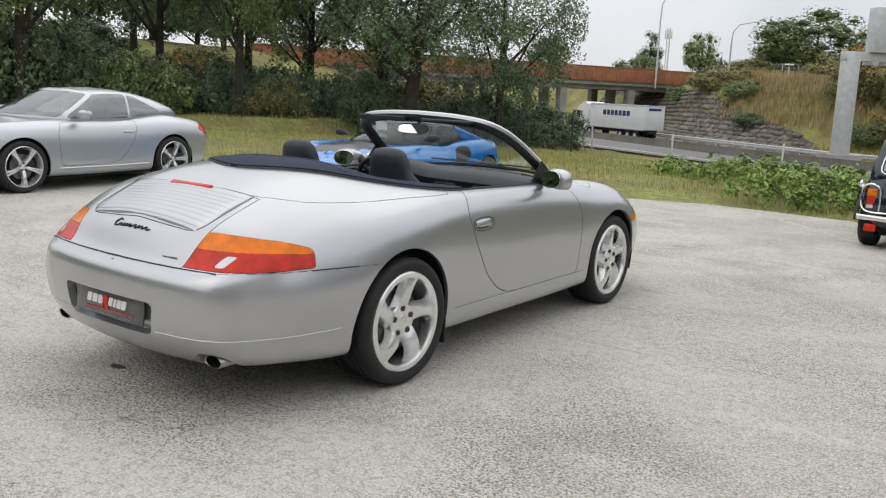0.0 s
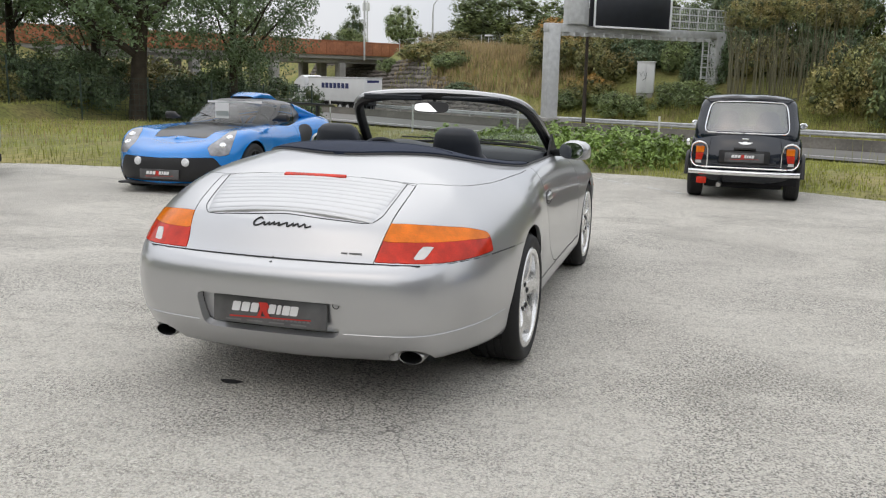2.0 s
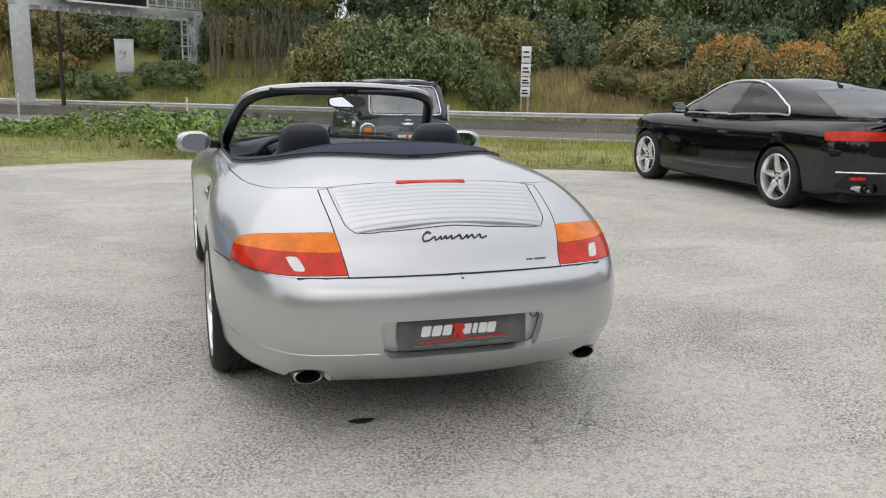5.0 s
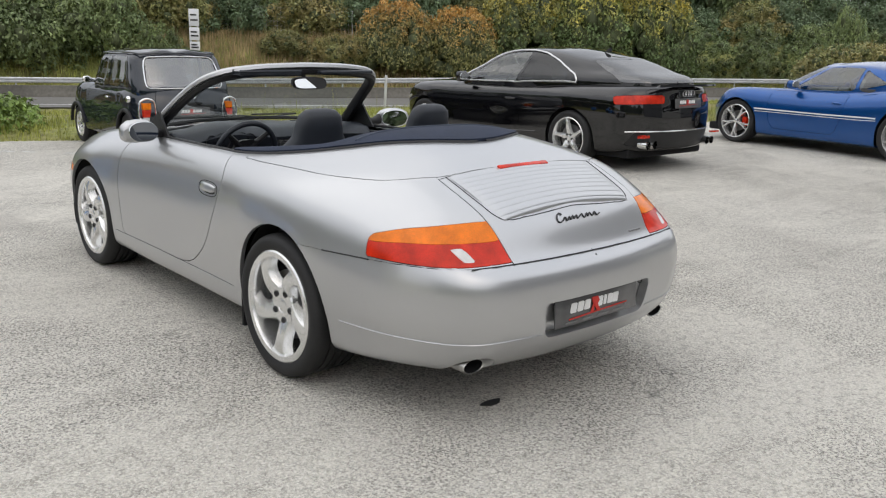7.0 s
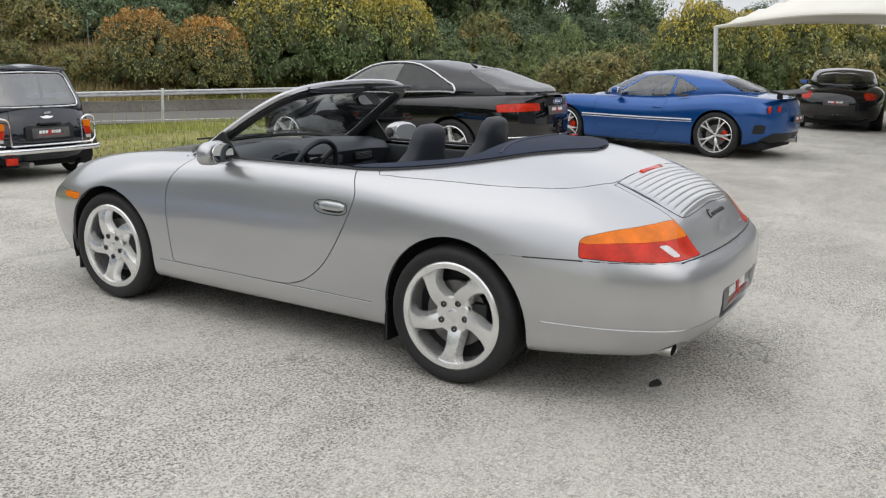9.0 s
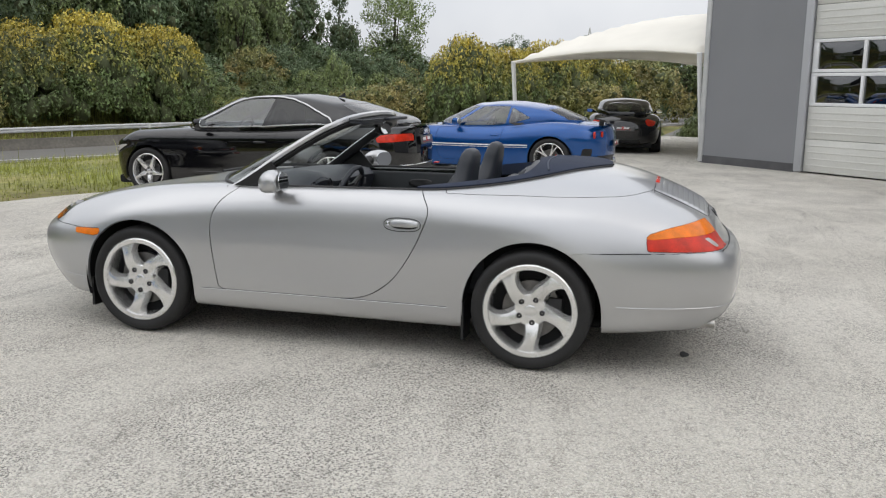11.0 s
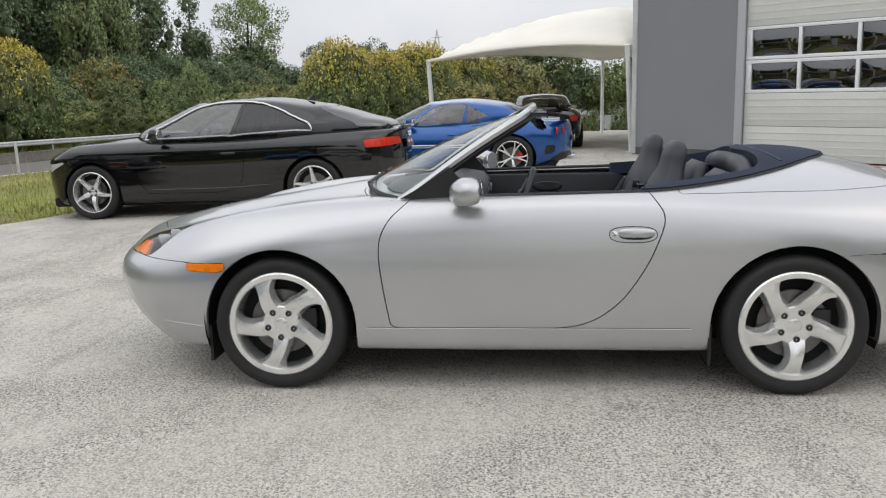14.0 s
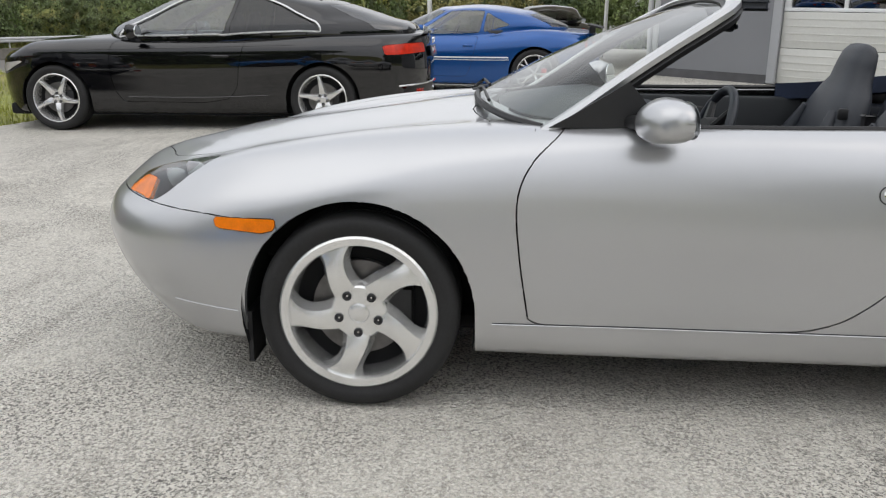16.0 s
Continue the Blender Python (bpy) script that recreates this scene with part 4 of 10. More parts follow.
def build_signs():
    """A white sheet sign on the bank, the stack of white service signs, lamps and poles."""
    s = thing("white_sign", pose(-4.3, 80.0, 1.0, 0, 0, 2), "white rectangular sheet sign with dark scrawl", "sign")
    part("sheet", boxed(-0.95, -0.05, -0.2, 0.95, 0.03, 2.7, 0.03), WHITE, s)
    bm = bmesh.new()
    tube(bm, [(-0.4, -0.07, 1.7), (-0.2, -0.07, 1.9), (-0.25, -0.07, 1.5), (0.0, -0.07, 1.8), (0.1, -0.07, 1.4), (0.3, -0.07, 1.0), (0.35, -0.07, 0.5)], 0.025, 5)
    part("scrawl", bm, LETTER_BLACK, s)
    for x in (-0.6, 0.6):
        part("leg", boxed(x - 0.05, -0.03, -3.0, x + 0.05, 0.05, 0.0, 0.01), GALV, s)
    s = thing("service_sign", pose(21.8, 47.0, -1.85, 0, 0, -18) @ Matrix.Diagonal((0.60, 0.88, 0.80, 1)), "stack of white roadside service signs on two posts", "sign")
    for x in (-0.35, 0.35):
        part("post", boxed(x - 0.07, 0.02, 0, x + 0.07, 0.14, 5.6, 0.02), GALV, s)
    for i, (z0, z1) in enumerate(((4.35, 5.6), (3.3, 4.25), (2.55, 3.2), (1.7, 2.45))):
        p = part("panel", boxed(-0.5, -0.04, z0, 0.5, 0.02, z1, 0.015), WHITE, s)
        bm = bmesh.new()
        for k in range(2):
            zz = z0 + (z1 - z0) * (0.35 + 0.3 * k)
            box(bm, -0.36, -0.05, zz - 0.06, 0.36 - 0.12 * k, -0.042, zz + 0.06)
        part("bar", bm, LETTER_BLACK, p)
    for x, y, z, h, arm, yaw in ((-38.6, 98, 4.0, 10.5, 2.2, 10), (-29.5, 97, 3.6, 7.0, 2.2, 10)):
        s = thing("street_lamp", pose(x, y, z, 0, 0, yaw), "tall grey street lamp with a curved arm", "street lamp", "street lamps")
        bm = bmesh.new()
        tube(bm, [(0, 0, -1), (0, 0, h * 0.7), (0.1, 0, h * 0.85), (0.7, 0, h * 0.96), (arm, 0, h)], [0.12, 0.09, 0.07, 0.06, 0.05], 8)
        part("pole", bm, GALV, s)
        part("lamp_head", boxed(arm - 0.1, -0.12, h - 0.06, arm + 0.6, 0.12, h + 0.08, 0.03), GALV, s)
    s = thing("street_lamp", pose(-19.5, 84, 2.2), "short lamp post with a flat head", "street lamp")
    bm = bmesh.new()
    tube(bm, [(0, 0, -1), (0, 0, 3.2)], 0.06, 8)
    part("pole", bm, GALV, s)
    part("lamp_head", boxed(-0.4, -0.15, 3.15, 0.4, 0.15, 3.3, 0.04), WHITE, s)
    s = thing("utility_pole", pose(-6.0, 56.5, -2.0), "weathered brown wooden utility pole", "pole")
    bm = bmesh.new()
    tube(bm, [(0, 0, 0), (0, 0, 6.3)], [0.14, 0.1], 8)
    part("pole", bm, BARK, s)
    s = thing("radio_mast", pose(-68.5, 175, 6.7) @ Matrix.Diagonal((0.65, 0.65, 0.625, 1)), "distant lattice radio mast", "mast")
    bm = bmesh.new()
    for dx, dy in ((-0.5, 0), (0.5, 0), (0, 0.8)):
        tube(bm, [(dx, dy, 0), (dx, dy, 16)], 0.12, 5)
    for i in range(12):
        z = i * 1.33
        tube(bm, [(-0.5, 0, z), (0.5, 0, z + 1.33), (0, 0.8, z), (-0.5, 0, z + 1.33)], 0.06, 4)
    part("lattice", bm, GALV, s)
    bm = bmesh.new()
    for i in range(6):
        a = i * math.pi / 3
        box(bm, 1.1 * math.cos(a) - 0.18, 1.1 * math.sin(a) - 0.18, 12.6, 1.1 * math.cos(a) + 0.18, 1.1 * math.sin(a) + 0.18, 15.4, 0.05)
    part("antenna", bm, WHITE, s)
    s = thing("pylon", pose(230, 20.5, -4), "distant lattice power pylon", "pylon")
    bm = bmesh.new()
    for dx, dy in ((-2.5, -2.5), (2.5, -2.5), (-2.5, 2.5), (2.5, 2.5)):
        tube(bm, [(dx, dy, 0), (dx * 0.2, dy * 0.2, 19), (0, 0, 22)], 0.13, 4)
    for i in range(8):
        k = 1 - i * 0.1
        z = i * 2.4
        tube(bm, [(-2.5 * k, -2.5 * k, z), (2.5 * k, 2.5 * k, z + 2.4)], 0.08, 4)
        tube(bm, [(2.5 * k, -2.5 * k, z), (-2.5 * k, 2.5 * k, z + 2.4)], 0.08, 4)
    for z in (14, 17, 20):
        tube(bm, [(-1.6, -1.6, z), (1.6, 1.6, z)], 0.1, 4)
    part("lattice", bm, GALV, s)


def build_building():
    """The grey-clad workshop with its white sectional door; its face runs obliquely to the yard."""
    c = Vector((14.1, -1.35, 0))
    d = Vector((-0.716, -0.698, 0))
    ang = math.degrees(math.atan2(d.y, d.x))
    # local x runs along the face from the corner, local y into the building
    m = pose(c.x, c.y, 0, 0, 0, ang)
    H, L, D0, D1, DH = 6.2, 16.0, 2.55, 6.75, 4.2
    w = tagged(part("wall_workshop", boxed(0, 0, 0.02, D0, 0.22, H), CLADDING, None, m=m, angle=30), "grey metal-clad workshop wall", "wall", kind="structure")
    part("wall_pier", boxed(D1, 0.0, 0.02, L, 0.22, H), CLADDING, w)
    part("wall_lintel", boxed(D0, 0.0, DH, D1, 0.22, H), CLADDING, w)
    part("corner_trim", boxed(-0.05, -0.03, 0.02, 0.07, 0.25, H, 0.01), GALV, w)
    part("jamb_trim", boxed(D0 - 0.16, -0.035, 0.02, D0, 0.24, DH + 0.1, 0.012), material("pale_trim", (0.42, 0.43, 0.45), 0.5), w)
    part("jamb_trim", boxed(D1, -0.035, 0.02, D1 + 0.16, 0.24, DH + 0.1, 0.012), GALV, w)
    tagged(part("wall_side", boxed(-0.004, 0.22, 0.02, 0.2, 18, H), CLADDING, None, m=m), "grey metal-clad workshop side wall", "wall", kind="structure")
    tagged(part("wall_back", boxed(0.2, 17.8, 0.02, L, 18, H), CLADDING, None, m=m), "grey workshop back wall", "wall", kind="structure")
    tagged(part("wall_end", boxed(L - 0.2, 0.22, 0.02, L, 17.8, H), CLADDING, None, m=m), "grey workshop end wall", "wall", kind="structure")
    tagged(part("roof", boxed(-0.2, -0.2, H, L + 0.2, 18.2, H + 0.2), CLADDING, None, m=m), "flat grey workshop roof", "roof", kind="structure")
    tagged(part("footing", boxed(-0.02, -0.012, 0.0, D0 - 0.16, 0.0, 0.16), material("dark_plinth", (0.09, 0.09, 0.095), 0.8, vary=0.2, scale=3), None, m=m), "dark wall base strip", "trim", kind="structure")
    door = thing("door_1", m, "white sectional garage door with two rows of dark windows", "garage door", kind="structure")
    W = D1 - D0
    ph = 0.61
    for i in range(7):
        z0 = 0.03 + i * ph
        if i in (2, 3):
            continue
        bm = boxed(D0, 0.05, z0, D1, 0.12, z0 + ph - 0.008, 0.006)
        p = part("panel", bm, DOOR_WHITE, door)
        bm = bmesh.new()
        for k in range(1, 5):
            box(bm, D0 + 0.01, 0.044, z0 + k * ph / 5 - 0.012, D1 - 0.01, 0.052, z0 + k * ph / 5 + 0.012, 0.003)
        part("rib", bm, DOOR_WHITE, p)
    # a flat near-black panel stands in for the unlit inside behind the panes
    unlit_room_tone = material("unlit_room_tone", (0.02, 0.022, 0.026), 0.9)
    part("room", boxed(D0, 0.6, 0.5, D1, 0.7, 3.2), unlit_room_tone, door)
    for i in (2, 3):
        z0 = 0.03 + i * ph
        f = bmesh.new()
        cols = 4
        cw = W / cols
        box(f, D0, 0.05, z0, D1, 0.12, z0 + 0.06, 0.004)
        box(f, D0, 0.05, z0 + ph - 0.068, D1, 0.12, z0 + ph - 0.008, 0.004)
        for k in range(cols + 1):
            x = D0 + k * cw
            box(f, D1 - 0.11 if k == cols else max(x - 0.03, D0), 0.052, z0 + 0.03, D1 if k == cols else x + (0.11 if k == 0 else 0.03), 0.118, z0 + ph - 0.03, 0.004)
        fr = part("window_row", f, WHITE, door)
        for k in range(cols):
            # plastic panes that belly out a little
            pv, pf = [], []
            for i2 in range(9):
                for j2 in range(9):
                    u, w2 = i2 / 4 - 1, j2 / 4 - 1
                    pv.append((D0 + (k + 0.5) * cw + u * (cw / 2 - 0.02), 0.092 - 0.016 * (1 - u ** 4) * (1 - w2 ** 2), z0 + ph / 2 + w2 * (ph / 2 - 0.04)))
            for i2 in range(8):
                for j2 in range(8):
                    o = i2 * 9 + j2
                    pf.append((o, o + 9, o + 10, o + 1))
            put("pane", mesh_of("pane", pv, pf, DOOR_PANE), fr)


def build_canopy():
    """A cream tensile canopy on white posts beside the workshop."""
    A, B, C, E = Vector((14.15, -1.2, 2.28)), Vector((17.08, 3.28, 2.17)), Vector((23.9, -1.7, 2.3)), Vector((20.97, -6.18, 2.3))
    t = thing("canopy", pose(0, 0, 0), "cream tensile fabric canopy on white steel posts", "canopy")
    n = 24
    v, f = [], []
    mid = (A + B + C + E) / 4
    for i in range(n + 1):
        for j in range(n + 1):
            a, b = i / n, j / n
            p = A * (1 - a) * (1 - b) + B * a * (1 - b) + E * (1 - a) * b + C * a * b
            # four bellied faces meet in hips below the middle; the hems arch between the posts
            p0, q0 = abs(2 * a - 1), abs(2 * b - 1)
            r = max(p0, q0)
            edge = (1 - p0 ** 2) * max(0, q0 - 0.6) + (1 - q0 ** 2) * max(0, p0 - 0.6)
            q = p + (mid - p) * 0.10 * edge
            v.append((q.x, q.y, p.z + 1.22 * (1 - r ** 1.75) + 0.42 * edge))
    for i in range(n):
        for j in range(n):
            k = i * (n + 1) + j
            f.append((k, k + 1, k + n + 2, k + n + 1))
    top = put("membrane", mesh_of("membrane", v, f, CANVAS_WHITE), t)
    s = top.modifiers.new("thickness", "SOLIDIFY")
    s.thickness = 0.02
    ring = [v[i * (n + 1)] for i in range(n + 1)] + [v[n * (n + 1) + j] for j in range(1, n + 1)] + [v[i * (n + 1) + n] for i in range(n - 1, -1, -1)] + [v[j] for j in range(n - 1, 0, -1)]
    bm = bmesh.new()
    tube(bm, ring, 0.035, 6, closed=True)
    part("hem", bm, CANVAS_WHITE, t)
    for p, foot in ((A, (14.8, -1.4)), (B, (17.5, 3.2)), (C, (23.9, -1.7)), (E, (20.9, -6.1))):
        bm = bmesh.new()
        tube(bm, [(*foot, 0), (p.x, p.y, p.z + 0.02)], 0.055, 12)
        box(bm, foot[0] - 0.12, foot[1] - 0.12, 0, foot[0] + 0.12, foot[1] + 0.12, 0.015)
        part("post", bm, WHITE, t)


def fence(pts, h, name="mesh_fence", label="green wire mesh fence on steel posts", step=2.5, mat=None, rows=9):
    """Wire fencing on thin posts along a line on the ground."""
    t = thing(name, pose(0, 0, 0), label, "fence", kind="structure")
    mat = mat or FENCE
    wires = bmesh.new()
    post = mesh_from(boxed(-0.03, -0.03, -0.3, 0.03, 0.03, h + 0.05, 0.006), "post", mat)
    last = None
    for a, b in zip(pts, pts[1:]):
        k = max(int(math.dist(a, b) / step), 1)
        for i in range(k):
            x, y = a[0] + (b[0] - a[0]) * i / k, a[1] + (b[1] - a[1]) * i / k
            z = ground_z(x, y)
            put("post", post, t, pose(x, y, z))
            if last:
                for r in range(rows):
                    hh = 0.05 + (h - 0.08) * r / (rows - 1)
                    p, q = Vector((*last[:2], last[2] + hh)), Vector((x, y, z + hh))
                    w = 0.006
                    vs = [wires.verts.new(p + Vector((0, 0, s))) for s in (-w, w)] + [wires.verts.new(q + Vector((0, 0, s))) for s in (w, -w)]
                    wires.faces.new(vs)
                m = 14
                for r in range(m):
                    u = r / m
                    x2, y2, z2 = last[0] + (x - last[0]) * u, last[1] + (y - last[1]) * u, last[2] + (z - last[2]) * u
                    dx, dy = (x - last[0]), (y - last[1])
                    ll = math.hypot(dx, dy)
                    ox, oy = dx / ll * 0.005, dy / ll * 0.005
                    vs = [wires.verts.new((x2 - ox, y2 - oy, z2 + 0.05)), wires.verts.new((x2 + ox, y2 + oy, z2 + 0.05)), wires.verts.new((x2 + ox, y2 + oy, z2 + h)), wires.verts.new((x2 - ox, y2 - oy, z2 + h))]
                    wires.faces.new(vs)
            last = (x, y, z)
    part("wire_mesh", wires, mat, t)
    return t


FENCE = material("green_fence_wire", (0.03, 0.05, 0.04), 0.5)

build_ground()
build_lot()
build_road()
guard_rail("guard_rail", rail_y, -60, 110)
build_slip_road()
build_bridge()
build_gantry()
build_signs()
build_building()
build_canopy()

# ---- the silver open car ----
HERO = thing("convertible_car", pose(0.012, 0, 0, 0, 0, -0.62), "silver open convertible sports car with its navy top folded", "car")


def hero_body():
    """Lines from the underside up to the middle of the bonnet and deck, each from the nose's middle round to the tail's."""
    y_side = [2.35, 1.95, 1.5, 1.0, 0.55, 0.25, -0.05]
    L = [
        line([0, .30, .55, .62, .66, .66, .66, .66, .66, .66, .66, .66, .60, .48, .28, 0],
             [3.04, 2.98, 2.85, 2.66] + y_side + [-.40, -.60, -.76, -.83, -.85], [.17] * 3 + [.18] * 8 + [.20, .22, .22, .22, .21]),
        line([0, .36, .65, .79, .83, .828, .826, .826, .83, .838, .842, .83, .75, .62, .34, 0],
             [3.19, 3.13, 2.965, 2.72] + y_side + [-.42, -.70, -.89, -.955, -.97], [.185, .185, .19, .205, .21, .205, .20, .20, .20, .205, .22, .235, .245, .245, .24, .235]),
        line([0, .38, .67, .82, .855, .848, .842, .845, .85, .86, .868, .852, .775, .635, .35, 0],
             [3.30, 3.235, 3.04, 2.72] + y_side + [-.42, -.74, -.955, -1.03, -1.05], [.28, .28, .28, .29, .32, .31, .305, .305, .305, .31, .31, .33, .335, .33, .325, .325]),
        line([0, .39, .68, .835, .868, .852, .84, .845, .858, .878, .886, .872, .80, .655, .36, 0],
             [3.395, 3.322, 3.098, 2.72] + y_side + [-.42, -.76, -.985, -1.06, -1.08], [.44, .44, .43, .44, .48, .46, .46, .46, .47, .48, .48, .46, .46, .46, .46, .46]),
        line([0, .385, .67, .83, .868, .847, .836, .841, .858, .882, .888, .868, .795, .65, .36, 0],
             [3.392, 3.315, 3.092, 2.72] + y_side + [-.42, -.755, -.975, -1.05, -1.072], [.55, .55, .55, .58, .66, .63, .63, .63, .65, .67, .69, .62, .61, .61, .61, .61]),
        line([0, .365, .64, .785, .825, .81, .80, .803, .82, .84, .835, .81, .755, .63, .34, 0],
             [3.34, 3.26, 3.05, 2.72] + y_side + [-.42, -.70, -.895, -.975, -1.0], [.615, .612, .618, .688, .77, .80, .82, .83, .835, .835, .835, .795, .75, .70, .675, .665]),
        line([0, .325, .57, .675, .71, .722, .735, .743, .748, .745, .725, .70, .645, .53, .29, 0],
             [3.28, 3.21, 3.03, 2.72] + y_side + [-.42, -.66, -.84, -.925, -.95], [.668, .664, .685, .778, .850, .876, .892, .90, .905, .912, .915, .895, .855, .80, .765, .75]),
        line([0, .25, .40, .42, .43, .45, .50, .52, .52, .50, .47, .46, .45, .38, .21, 0],
             [3.21, 3.11, 2.93, 2.68, 2.35, 2.0, 1.5, 1.0, .60, .25, -.05, -.36, -.56, -.73, -.86, -.90], [.702, .712, .747, .79, .843, .89, .91, .91, .935, .985, 1.012, .99, .945, .88, .825, .81]),
        line([0] * 16, [3.12, 3.02, 2.88, 2.66, 2.35, 2.0, 1.5, 1.0, .55, .2, -.1, -.38, -.56, -.70, -.80, -.86],
             [.728, .752, .782, .822, .870, .918, .93, .93, .985, 1.035, 1.05, 1.018, .967, .912, .868, .84]),
    ]
    return Sheet(L, 360, 150, fair=25)


SKIN = hero_body()
right_side = lambda v: v[:, 0] > 0.3


def arch(cy, cz, r, n=24):
    return [(cy + r * math.cos(math.pi * i / n), cz + r * math.sin(math.pi * i / n)) for i in range(n + 1)] + [(cy - r - 0.012, cz - 0.6), (cy + r + 0.012, cz - 0.6)]


HUB_F, HUB_R = (0.846, 2.352, 0.319), (0.886, 0.0, 0.321)
SKIN.cut("arch", "yz", arch(2.352, 0.318, 0.362), right_side)
SKIN.cut("arch", "yz", arch(0.0, 0.318, 0.368), right_side)
COCKPIT = smooth_loop([(0, 1.93), (.30, 1.90), (.55, 1.80), (.69, 1.62), (.712, 1.2), (.712, .80), (.706, .55), (.645, .25), (.52, -.02), (.34, -.22), (.15, -.31), (0, -.33), (-.2, -.3), (-.4, 0.5), (-.3, 1.5)], 6)
SKIN.cut("opening", "xy", COCKPIT, lambda v: v[:, 2] > 0.8)
SKIN.cut("tonneau", "xy", smooth_loop([(-.2, .075), (.2, .07), (.40, .075), (.52, .12), (.575, .26), (.60, .42), (.645, .60), (.73, .66), (.9, .4), (.5, -.5), (-.2, -.5)], 5), only=["opening"])
SKIN.cut("floor_pan", "xy", [(-0.1, -2), (0.64, -2), (0.64, 4), (-0.1, 4)], lambda v: v[:, 2] < 0.225)
DOOR = np.concatenate([smooth_loop([(1.70, .93), (1.74, .885), (1.83, .80), (1.872, .69), (1.86, .52), (1.825, .315)], 6, False),
                       smooth_loop([(1.78, .303), (1.40, .302), (1.06, .304), (.93, .325), (.84, .37), (.745, .455), (.65, .60), (.585, .75), (.575, .82), (.60, .87), (.645, .93)], 6, False)])
SKIN.cut("door", "yz", DOOR, right_side, only=["rest"])
SKIN.cut("lid_zone", "xz", [(-.1, .64), (.430, .64), (.439, .70), (.461, .80), (.476, .90), (.482, 1.1), (-.1, 1.1)], lambda v: v[:, 1] < -.45, only=["rest"])
SKIN.cut("tail_lamp", "yz", rounded([(-.572, .730), (-.585, .750), (-.68, .777), (-.836, .803), (-1.04, .808), (-1.04, .664), (-.80, .663), (-.582, .667)], 0.010), lambda v: (v[:, 0] > 0.3) & (v[:, 1] < -.4), only=["rest"])
SKIN.cut("amber_lens", "yz", [(-.50, .716), (-.72, .733), (-1.2, .744), (-1.2, .95), (-.5, .95)], lambda v: v[:, 0] > .3, only=["tail_lamp"])
SKIN.cut("clear_lens", "xz", rounded([(.582, .676), (.628, .676), (.650, .722), (.604, .722)], 0.004), lambda v: v[:, 1] < -.6, only=["tail_lamp"])
SKIN.cut("bumper_rear", "yz", [(-.14, .640), (-.56, .655), (-.80, .658), (-1.3, .655), (-1.3, .1), (-.14, .1)], lambda v: v[:, 1] < -.1, only=["rest", "floor_pan"])
SKIN.cut("plate_recess", "xz", rounded([(-.1, .500), (.335, .498), (.305, .350), (-.1, .350)], 0.03), lambda v: v[:, 1] < -.9, only=["bumper_rear"])
SKIN.cut("bumper_rear", "yz", [(-.14, .640), (-.56, .655), (-.80, .658), (-1.3, .655), (-1.3, .1), (-.14, .1)], lambda v: v[:, 1] < -.1, only=["lid_zone"])
SKIN.cut("exhaust_notch", "xz", [(.572 + .083 * math.cos(a), .252 + .052 * math.sin(a)) for a in np.linspace(0, 6.283, 32)[:-1]], lambda v: v[:, 1] < -.6, only=["bumper_rear", "floor_pan"])
SKIN.cut("engine_lid", "xy", [(-.1, -.59), (.6, -.59), (.6, -1.3), (-.1, -1.3)], lambda v: (v[:, 1] < -.5) & (v[:, 2] > .64), only=["lid_zone"])
SKIN.give_back("lid_zone")
SKIN.cut("top_lid", "xy", smooth_loop([(-.2, -.587), (.34, -.587), (.50, -.560), (.64, -.45), (.715, -.20), (.745, .15), (.747, .42), (.70, .50), (.3, 0.4), (-.2, .3)], 5), lambda v: (v[:, 1] < .6) & (v[:, 2] > .86), only=["rest"])
SKIN.cut("front_bumper", "yz", [(2.60, .60), (2.84, .612), (3.1, .612), (3.6, .60), (3.6, .1), (2.5, .1), (2.6, .4)], lambda v: v[:, 1] > 2.5, only=["rest", "floor_pan"])
SKIN.cut("side_marker", "yz", rounded([(2.604, .570), (2.803, .573), (2.812, .606), (2.604, .617)], 0.006), right_side, only=["front_bumper", "rest"])
SKIN.cut("bonnet", "xy", smooth_loop([(-.2, 3.18), (.22, 3.13), (.40, 3.0), (.50, 2.75), (.555, 2.4), (.60, 2.05), (.58, 1.96), (.30, 2.02), (-.2, 2.04)], 6), lambda v: (v[:, 1] > 1.9) & (v[:, 2] > .69), only=["rest"])
SKIN.cut("head_lamp", "xy", smooth_loop([(.40, 3.16), (.47, 2.96), (.54, 2.86), (.60, 2.88), (.64, 2.98), (.63, 3.06), (.58, 3.14), (.47, 3.23)], 5), lambda v: (v[:, 1] > 2.6) & (v[:, 2] > .612), only=["rest"])
SKIN.cut("turn_lens", "yz", [(3.085, .55), (3.4, .55), (3.4, .645), (3.085, .672)], lambda v: v[:, 0] > .42, only=["head_lamp"])
SKIN.cut("fuel_flap", "xy", [(.705 + .055 * math.cos(a), 2.08 + .085 * math.sin(a)) for a in np.linspace(0, 6.283, 24)[:-1]], lambda v: v[:, 2] > .75, only=["rest"])

SKIN.tidy()
SKIN.emit("rest", SILVER, HERO, "body_shell", depth=0.02)
SKIN.emit("bumper_rear", SILVER, HERO, "rear_bumper", depth=0.036, gap=0.0014)
SKIN.emit("plate_recess", SILVER, HERO, "plate_recess", push=-0.04, gap=-0.002, depth=0.004)
for nm, out in (("front_bumper", "front_bumper"), ("top_lid", "top_compartment_lid"), ("bonnet", "bonnet")):
    SKIN.emit(nm, SILVER, HERO, out)
LID = SKIN.emit("engine_lid", SILVER, HERO, "engine_lid", gap=0.003)
SKIN.emit("floor_pan", TRIM, HERO, "floor_pan", gap=-0.001)
DOORS, LAMPS = {}, {}
